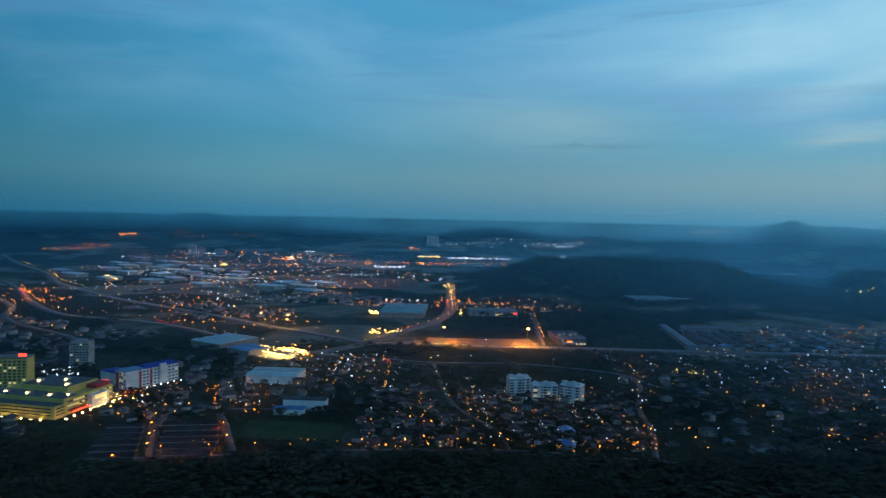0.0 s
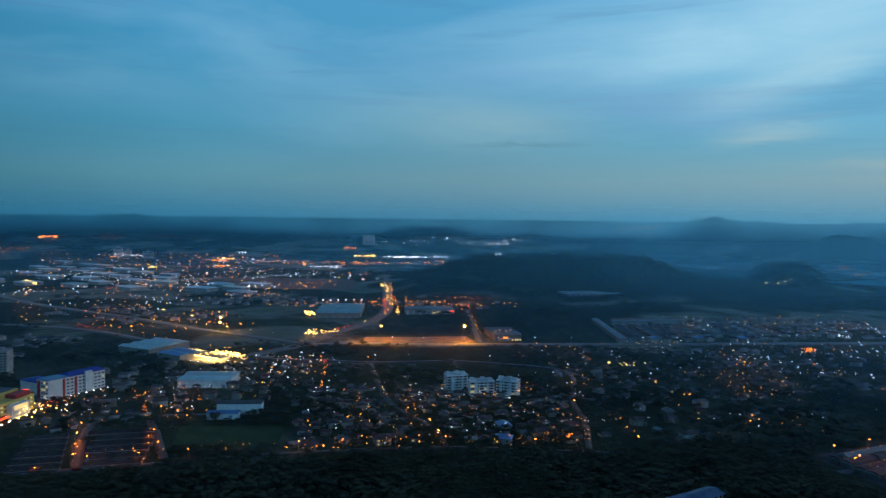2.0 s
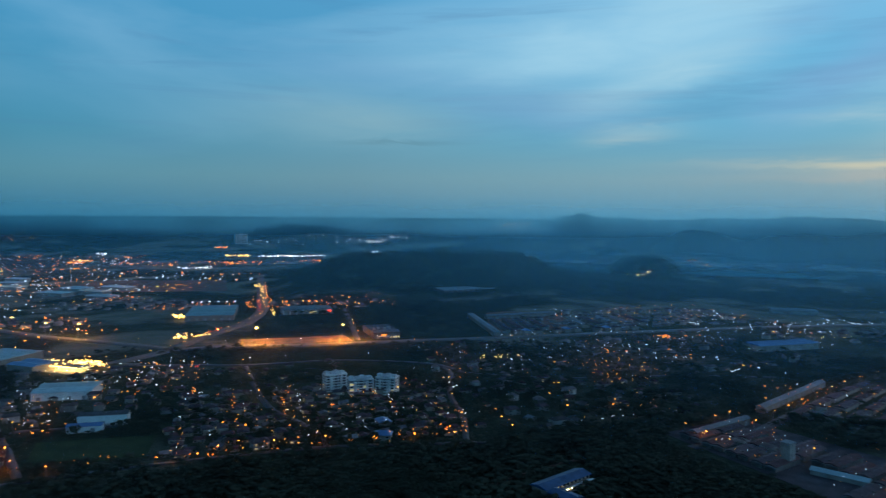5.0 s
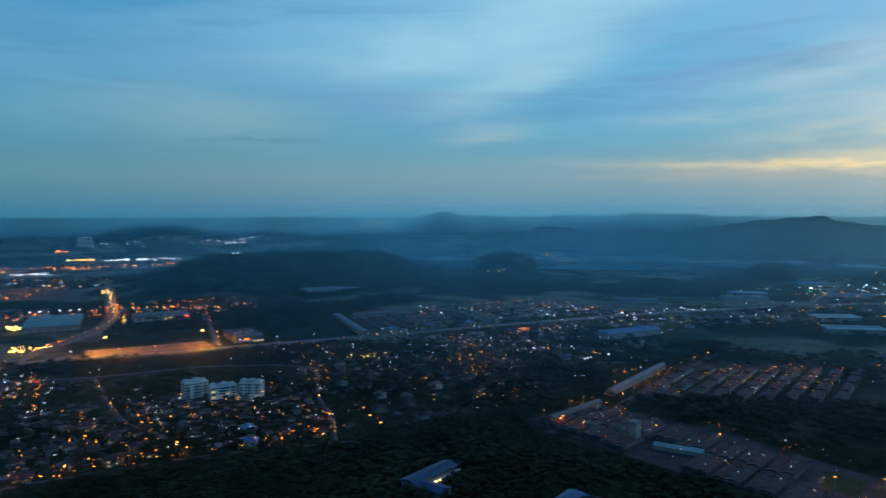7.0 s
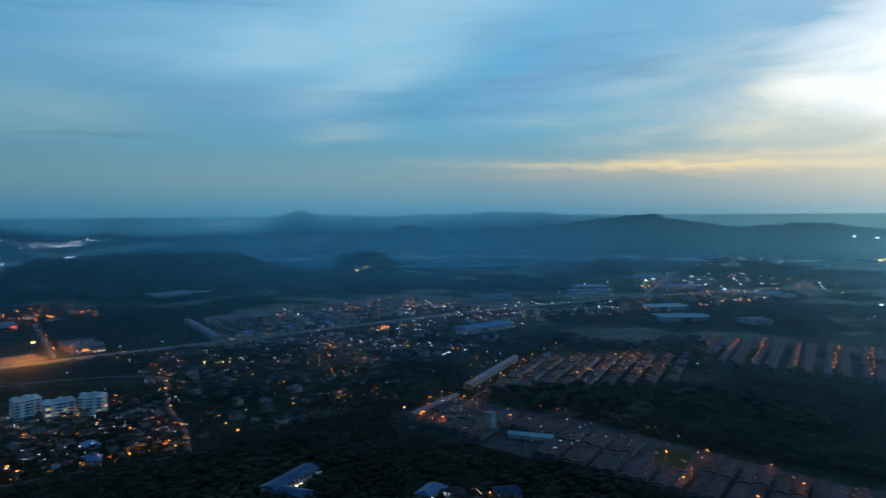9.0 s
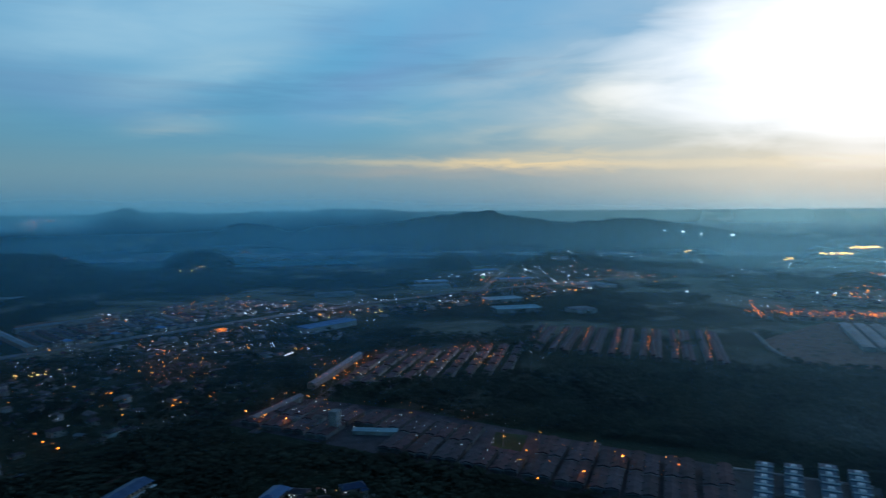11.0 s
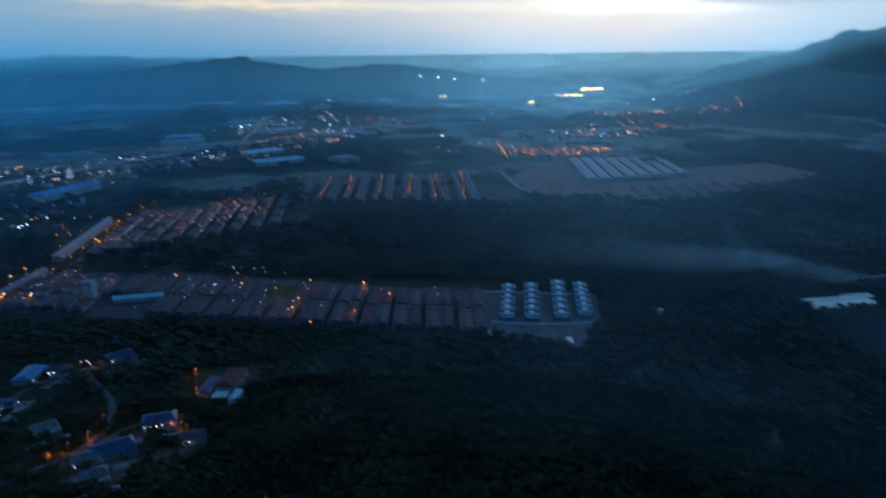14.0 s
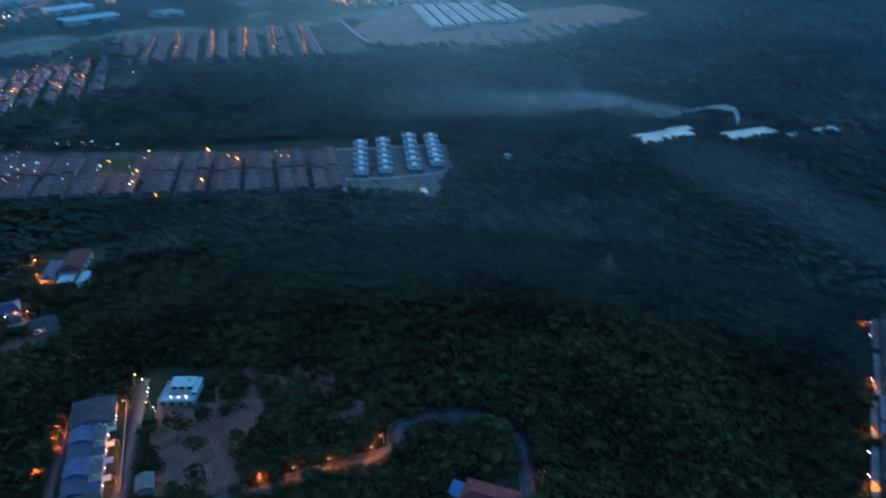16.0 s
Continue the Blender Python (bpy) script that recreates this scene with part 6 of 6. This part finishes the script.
for x, y, tn in ((459, 46, 20), (541, -16, 50)):
    hut = thing("site_hut", x, y, 0, tn)
    part("body", boxes((-5, 5, -2, 2, -0.3, 2.7)), WHITE, hut)
    part("roof", boxes((-5.3, 5.3, -2.3, 2.3, 2.704, 2.9)), ZINC, hut)
    part("door", boxes((-0.5, 0.5, -2.06, -2.004, 0, 2.0)), STEEL, hut)
    tagged(hut, "small white site hut on bare ground", "hut", group="site huts")
# ---- petrol station by the junction ----
station = thing("petrol_station", -228, 972, 0, -34)
part("canopy", boxes((-24, 24, -10, 10, 5.6, 6.8)), CREAM, station, "flat canopy")
part("canopy_light", boxes((-22, 22, -8.5, 8.5, 5.45, 5.59)), glow("canopy_panel", (1.0, 0.66, 0.20), 9.0), station, "bright yellow underside")
for px in (-18, -6, 6, 18):
    for py in (-5, 5):
        part("column", boxes((px - 0.3, px + 0.3, py - 0.3, py + 0.3, -0.3, 5.44)), STEEL, station)
part("kiosk", boxes((-14, 14, 13, 21, -0.4, 4.2)), WHITE, station)
part("fascia", boxes((-24.2, 24.2, -10.25, -10.004, 5.7, 6.7)), YELLOW_GLOW, station, "glowing yellow fascia")
part("forecourt", boxes((-30, 30, -20, 12, -0.4, 0.3)), CONCRETE, station)
tagged(station, "petrol station with a brightly lit canopy", "petrol station")
clear(-228, 966, 40, 45, -34, 0.0)

# ---- fire and smoke ----
FLAME = glow("flame", (1.0, 0.26, 0.03), 3.0)
bm = bmesh.new()
for i in range(7):
    a = i * 0.9
    bmesh.ops.create_cone(bm, cap_ends=True, segments=7, radius1=1.3, radius2=0.1, depth=4.5 - 0.4 * i, matrix=Matrix.Translation((1.2 * math.cos(a) * (i > 0), 1.2 * math.sin(a) * (i > 0), 2.0 - 0.2 * i)))
bonfire = part("bonfire", bm, FLAME)
bonfire.matrix_basis = pose(652, -228, 0) @ Matrix.Scale(0.6, 4)
tagged(bonfire, "small open fire burning beside the farm sheds", "fire")


clear(650, -228, 12, 12, 0, 0.0)


def smoke_material(name, fall, amount):
    mt = bpy.data.materials.new(name)
    mt.use_nodes = True
    nt = mt.node_tree
    nt.nodes.clear()
    m = node_math(nt)
    uv = nt.nodes.new("ShaderNodeUVMap").outputs[0]
    sep = nt.nodes.new("ShaderNodeSeparateXYZ")
    nt.links.new(uv, sep.inputs[0])
    co = nt.nodes.new("ShaderNodeTexCoord").outputs["Object"]
    n = noise_node(nt, co, 0.07, 8, 0.7, 1.2)
    v = m("ABSOLUTE", m("MULTIPLY_ADD", sep.outputs[1], 2.0, -1.0))
    edge = m("SUBTRACT", 1.0, m("POWER", v, 1.2), clamp=True)
    fade = m("POWER", m("SUBTRACT", 1.0, sep.outputs[0], clamp=True), fall)
    body = m("MULTIPLY_ADD", m("SUBTRACT", n, 0.5), 4.5, m("MULTIPLY_ADD", edge, 1.5, -0.55))
    a = m("MULTIPLY", m("MULTIPLY", m("MULTIPLY", body, 1.0, clamp=True), fade), amount, clamp=True)
    df = nt.nodes.new("ShaderNodeBsdfDiffuse")
    df.inputs[0].default_value = (0.78, 0.94, 0.96, 1)
    tl = nt.nodes.new("ShaderNodeBsdfTranslucent")
    tl.inputs[0].default_value = (0.78, 0.94, 0.96, 1)
    md = nt.nodes.new("ShaderNodeMixShader")
    nt.links.new(df.outputs[0], md.inputs[1])
    nt.links.new(tl.outputs[0], md.inputs[2])
    tr = nt.nodes.new("ShaderNodeBsdfTransparent")
    mx = nt.nodes.new("ShaderNodeMixShader")
    nt.links.new(a, mx.inputs[0])
    nt.links.new(tr.outputs[0], mx.inputs[1])
    nt.links.new(md.outputs[0], mx.inputs[2])
    out = nt.nodes.new("ShaderNodeOutputMaterial")
    nt.links.new(mx.outputs[0], out.inputs[0])
    return mt


SMOKE = smoke_material("wood_smoke", 1.0, 0.55)
THIN_SMOKE = smoke_material("thin_smoke", 0.9, 0.26)


def plume(name, pts, widths, label, material):
    """A rolled sheet of smoke along pts: a half-round trough in section, open below."""
    c = np.array([p for p in pts], float)
    seg, n = 9, 48
    t = np.linspace(0, len(c) - 1, n)
    path = np.stack([np.interp(t, np.arange(len(c)), c[:, k]) for k in range(3)], 1)
    for _ in range(3):
        path[1:-1] = (path[:-2] + path[1:-1] * 2 + path[2:]) / 4
    w = np.interp(t, np.arange(len(c)), widths)
    verts, uvs = [], []
    for i in range(n):
        d = path[min(i + 1, n - 1)] - path[max(i - 1, 0)]
        d /= np.linalg.norm(d)
        side = np.cross(d, (0.62, -0.2, 0.75))
        side /= np.linalg.norm(side)
        up = np.cross(side, d)
        for k in range(seg):
            a = math.pi * (k / (seg - 1) - 0.5)
            verts.append(path[i] + side * math.sin(a) * w[i] + up * math.cos(a) * w[i] * 0.22)
            uvs.append((i / (n - 1), k / (seg - 1)))
    i, k = np.meshgrid(np.arange(n - 1), np.arange(seg - 1), indexing="ij")
    a = i * seg + k
    f = np.stack([a, a + 1, a + seg + 1, a + seg], -1).reshape(-1, 4)
    ob = mesh_from(name, verts, f, material, smooth=True)
    lay = ob.data.uv_layers.new(name="UVMap")
    lay.data.foreach_set("uv", np.array(uvs, np.float32)[f.ravel()].ravel())
    tagged(ob, label, "smoke", kind="stuff")


plume("smoke_plume", [(650, -228, 3), (648, -226, 10), (647, -222, 16), (643, -210, 19), (632, -192, 20), (616, -176, 19), (604, -164, 19), (601, -147, 22), (610, -123, 24), (622, -99, 26), (624, -74, 25), (614, -43, 23), (605, -1, 22), (598, 30, 20)],
      [1.6, 3.2, 6.5, 11, 16, 20, 23, 24, 27, 30, 33, 38, 46, 52], "pale smoke drifting from the fire over the trees", SMOKE)
plume("smoke_wisp", [(622, -80, 24), (640, -76, 28), (680, -72, 30), (730, -62, 30), (790, -80, 28)],
      [10, 16, 20, 26, 34], "thin wisp of smoke rising over the woods", THIN_SMOKE)
plume("smoke_veil", [(640, -120, 22), (632, -60, 20), (618, 0, 19), (606, 60, 19), (590, 130, 18)],
      [14, 34, 52, 64, 66], "thin smoke spreading over the treetops", THIN_SMOKE)
# ---- far lights ----
light_field("far_orange_lights", ORANGE_GLOW, "scattered orange lamps across the distant towns", [
    (60, 690, 140, 110, 0, 44, 0.40), (-260, 720, 80, 70, 20, 26, 0.42), (-20, 590, 230, 12, 2, 20, 0.4), (-150, 860, 90, 110, 0, 26, 0.5), (350, 820, 150, 230, 0, 24, 0.5), (620, 900, 180, 150, 0, 15, 0.55), (760, 1220, 190, 120, 0, 26, 0.55),
    (-450, 1350, 250, 120, -30, 24, 0.7), (-650, 1750, 350, 250, -40, 36, 0.8), (-600, 2300, 600, 350, -30, 60, 1.3), (150, 1560, 160, 120, 0, 30, 0.8), (-90, 1540, 180, 60, 0, 22, 0.8),
    (640, 590, 140, 70, -32, 22, 0.36), (760, 560, 60, 60, -30, 8, 0.42), (450, 440, 50, 120, 14, 15, 0.24), (480, 200, 45, 80, 14, 7, 0.28), (1410, 235, 125, 35, -66, 36, 0.6), (1900, 150, 250, 120, -30, 20, 1.0),
    (2400, 60, 300, 60, -60, 18, 1.3), (1100, 900, 300, 120, -15, 16, 0.7), (1700, 900, 300, 200, -15, 24, 1.0), (1863, 2622, 25, 25, -30, 8, 1.2), (1790, 2420, 20, 70, -30, 9, 1.1), (1475, 2329, 40, 20, 0, 3, 1.0), (-1613, 3566, 40, 10, 20, 12, 2.2), (-1625, 3090, 60, 150, -20, 18, 1.3), (-662, 2980, 30, 12, 0, 10, 2.0), (-144, 3560, 30, 30, 0, 8, 2.0), (162, 4190, 50, 6, 0, 8, 2.4), (450, 790, 60, 60, 0, 14, 0.4), (648, 985, 8, 8, 0, 12, 0.5),
    (950, 2900, 300, 60, 0, 30, 2.0), (1500, 3900, 120, 12, -20, 14, 1.9), (950, 4150, 110, 12, -14, 9, 1.9), (300, 4280, 90, 10, -4, 8, 2.6), (-1300, 3700, 300, 60, 20, 9, 1.5), (-900, 3000, 500, 200, 10, 40, 1.8),
    (-120, 2900, 420, 120, 0, 40, 1.8), (-870, 1500, 60, 60, 0, 11, 0.75), (-960, 1620, 50, 80, 40, 11, 0.75), (-560, 740, 60, 60, 0, 12, 0.7)], 5, weak=DIM_ORANGE)
light_field("far_white_lights", WHITE_GLOW, "scattered white lamps across the distant towns", [
    (60, 690, 140, 110, 0, 30, 0.36), (-150, 860, 100, 110, 0, 26, 0.42), (-240, 720, 80, 60, 20, 14, 0.4), (350, 820, 180, 230, 0, 24, 0.4), (640, 940, 250, 130, 0, 36, 0.55), (760, 1220, 190, 120, 0, 22, 0.55),
    (-650, 1750, 400, 250, -40, 30, 0.8), (-600, 2300, 600, 350, -30, 50, 1.3), (700, 580, 150, 100, -30, 14, 0.38), (470, 420, 50, 120, 14, 9, 0.24),
    (1000, 1000, 300, 80, -10, 24, 0.8), (1600, 1000, 400, 250, -15, 30, 1.1), (2300, 1100, 400, 200, -20, 26, 1.4), (107, 3195, 80, 14, -4, 26, 2.0), (250, 3185, 70, 6, -4, 8, 2.0), (-200, 2660, 60, 30, 0, 20, 1.7), (642, 3680, 50, 4, -8, 7, 2.0), (-1040, 3082, 60, 10, 0, 10, 1.9), (-631, 3296, 20, 8, 0, 5, 2.2), (-780, 2150, 260, 120, -30, 26, 1.0),
    (560, 3300, 40, 4, -10, 7, 2.2), (1500, 300, 300, 150, -30, 8, 0.8), (2500, 300, 500, 250, -50, 18, 1.3), (-500, 800, 80, 60, 0, 16, 0.6), (-900, 3000, 500, 200, 10, 30, 1.8), (420, 3700, 500, 60, 0, 18, 2.2)], 6, weak=DIM_WHITE)
light_field("far_yellow_lights", YELLOW_GLOW, "scattered warm yellow lamps in the distance", [
    (-60, 3228, 50, 12, -4, 14, 2.2), (-816, 2601, 14, 20, 0, 6, 2.4), (-650, 3050, 40, 12, 0, 8, 2.0), (-960, 2010, 60, 4, -50, 14, 1.2), (1215, 2000, 40, 8, -20, 2, 1.4), (-205, 975, 26, 10, -34, 26, 0.9), (-250, 990, 24, 12, -34, 14, 0.8),
    (-130, 1390, 16, 10, 0, 12, 1.2), (-350, 700, 50, 30, 20, 15, 0.6), (3120, 500, 60, 30, -60, 8, 3.0), (3370, 425, 60, 24, -60, 12, 3.2), (2820, 600, 40, 10, 0, 3, 3.2), (2910, 1010, 20, 8, 0, 2, 3.6),
    (900, 930, 80, 12, -4, 4, 0.6), (330, 900, 30, 14, 0, 5, 0.6), (24, 1700, 3, 180, 0, 6, 0.85), (40, 1420, 5, 50, 0, 3, 0.8), (20, 1950, 14, 40, 0, 3, 1.0), (-95, 1165, 30, 20, 20, 10, 0.9)], 7)
light_rows("estate_street_lamps", DIM_ORANGE, "orange lamps in straight rows along estate streets", [
    (858, 435, 1035, 506, 9, 0.47), (878, 388, 1030, 452, 8, 0.47), (894, 350, 1060, 412, 9, 0.51), (895, 308, 1080, 377, 10, 0.53), (895, 265, 1128, 349, 12, 0.55), (850, 470, 1010, 535, 6, 0.38), (880, 520, 1020, 580, 6, 0.38),
    (1293, 306, 1511, 386, 22, 0.56), (1330, 270, 1480, 325, 10, 0.46), (1350, 235, 1500, 290, 10, 0.46), (1365, 200, 1500, 250, 9, 0.46), (1400, 160, 1480, 190, 6, 0.46), (1415, 306, 1455, 110, 12, 0.46),
    (545, 575, 650, 632, 6, 0.32), (570, 560, 700, 625, 6, 0.30), (592, 545, 730, 612, 8, 0.32), (612, 530, 745, 597, 7, 0.30), (636, 516, 770, 583, 8, 0.32), (658, 502, 790, 568, 8, 0.30), (682, 486, 815, 553, 9, 0.32), (702, 470, 840, 540, 9, 0.32),
    (372, 520, 470, 566, 6, 0.30), (470, 566, 660, 664, 9, 0.30), (448, 545, 512, 430, 8, 0.28), (500, 440, 520, 345, 6, 0.25)], 12)
light_rows("estate_house_lamps", WHITE_GLOW, "small white lamps on the estate's house fronts", [
    (455 - 74 * i / 16 - 4, 118 + 412 * i / 16 - 9, 455 - 74 * i / 16 + 74, 118 + 412 * i / 16 + 20, 2 + i % 4, 0.2) for i in range(6, 17)], 14)
for x, y in ((572, 720), (580, 724), (588, 727), (620, 730)):
    build_lamp(x, y, 0, 11, WHITE_GLOW, None, "floodlight_mast", "mast with a bright white floodlight", 1.0, "floodlight")
for k in range(6):
    build_lamp(-122 + 17 * k, 1524, 0, 17, WHITE_GLOW, None, "floodlight_mast", "floodlight mast glowing white behind the hall", 1.3, "floodlight")
light_field("tail_lights", RED_GLOW, "red tail lights of queueing cars", [(14, 1560, 4, 130, 0, 8, 0.8), (-700, 1880, 30, 30, 0, 3, 1.0), (-60, 1220, 30, 6, 60, 5, 0.6), (-500, 1228, 60, 3, -26, 6, 0.6), (-980, 1620, 80, 3, -54, 6, 0.8), (-330, 738, 14, 6, 70, 5, 0.4), (-62, 925, 10, 10, 0, 3, 0.5)], 8)
for x, y, h, mt, nm, lab, r in ((1546, 1093, 14, GREEN_GLOW, "roadside_sign", "green glowing roadside sign", 3.2), (1565, 1104, 20, WHITE_GLOW, "floodlight_mast", "tall mast with a white floodlight", 3.2), (2203, 1324, 18, RED_GLOW, "roadside_sign", "red glowing roadside sign", 4.2),
                            (3084, 1177, 24, WHITE_GLOW, "floodlight_mast", "tall mast with a white floodlight", 4.2), (3152, 1117, 24, WHITE_GLOW, "floodlight_mast", "tall mast with a white floodlight", 4.2), (3176, 1041, 24, WHITE_GLOW, "floodlight_mast", "tall mast with a white floodlight", 4.2), (3215, 916, 24, WHITE_GLOW, "floodlight_mast", "tall mast with a white floodlight", 4.2),
                            (1525, 522, 16, WHITE_GLOW, "floodlight_mast", "tall mast with a white floodlight", 2.2), (1797, 1112, 16, WHITE_GLOW, "floodlight_mast", "tall mast with a white floodlight", 2.6)):
    build_lamp(x, y, float(ground_z(x, y)), h, mt, None, nm, lab, r, "sign" if "sign" in nm else "floodlight")
for x, y in ((4, 1100), (138, 1100)):
    build_lamp(x, y, 0, 25, YELLOW_GLOW, CLEARING_DOWN, "high_mast_lamp", "tall mast lamp flooding bare soil with orange light", 2.4, "mast lamp")
for x, y, h in ((-402, 1336, 20), (-329, 1256, 20), (-275, 1235, 20), (-270, 1205, 16)):
    build_lamp(x, y, 0, h, YELLOW_GLOW, MAST_DOWN, "high_mast_lamp", "tall mast lamp glowing warm yellow", 2.2, "mast lamp")

# ---- woods, largest numbers last ----
rngt = random.Random(2)
NEAR_T = [crown_template(rngt, 1, 110) for _ in range(8)]
MID_T = [crown_template(rngt, 1, 30) for _ in range(5)]
FAR_T = [crown_template(rngt, 1, 22) for _ in range(4)]
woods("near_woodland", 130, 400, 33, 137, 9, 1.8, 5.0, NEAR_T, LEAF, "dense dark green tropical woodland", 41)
woods("slope_woodland", 390, 680, -40, 137, 24, 3.0, 5.6, MID_T, LEAF_FAR, "dense dark woodland above the estates", 42)
woods("middle_woodland", 680, 1150, -42, 120, 75, 4.6, 7.4, MID_T, LEAF_FAR, "dark woodland between the settlements", 43)
woods("far_woodland", 1150, 2500, -42, 118, 300, 6.0, 9.5, FAR_T, LEAF_FAR, "dark distant woodland", 45)
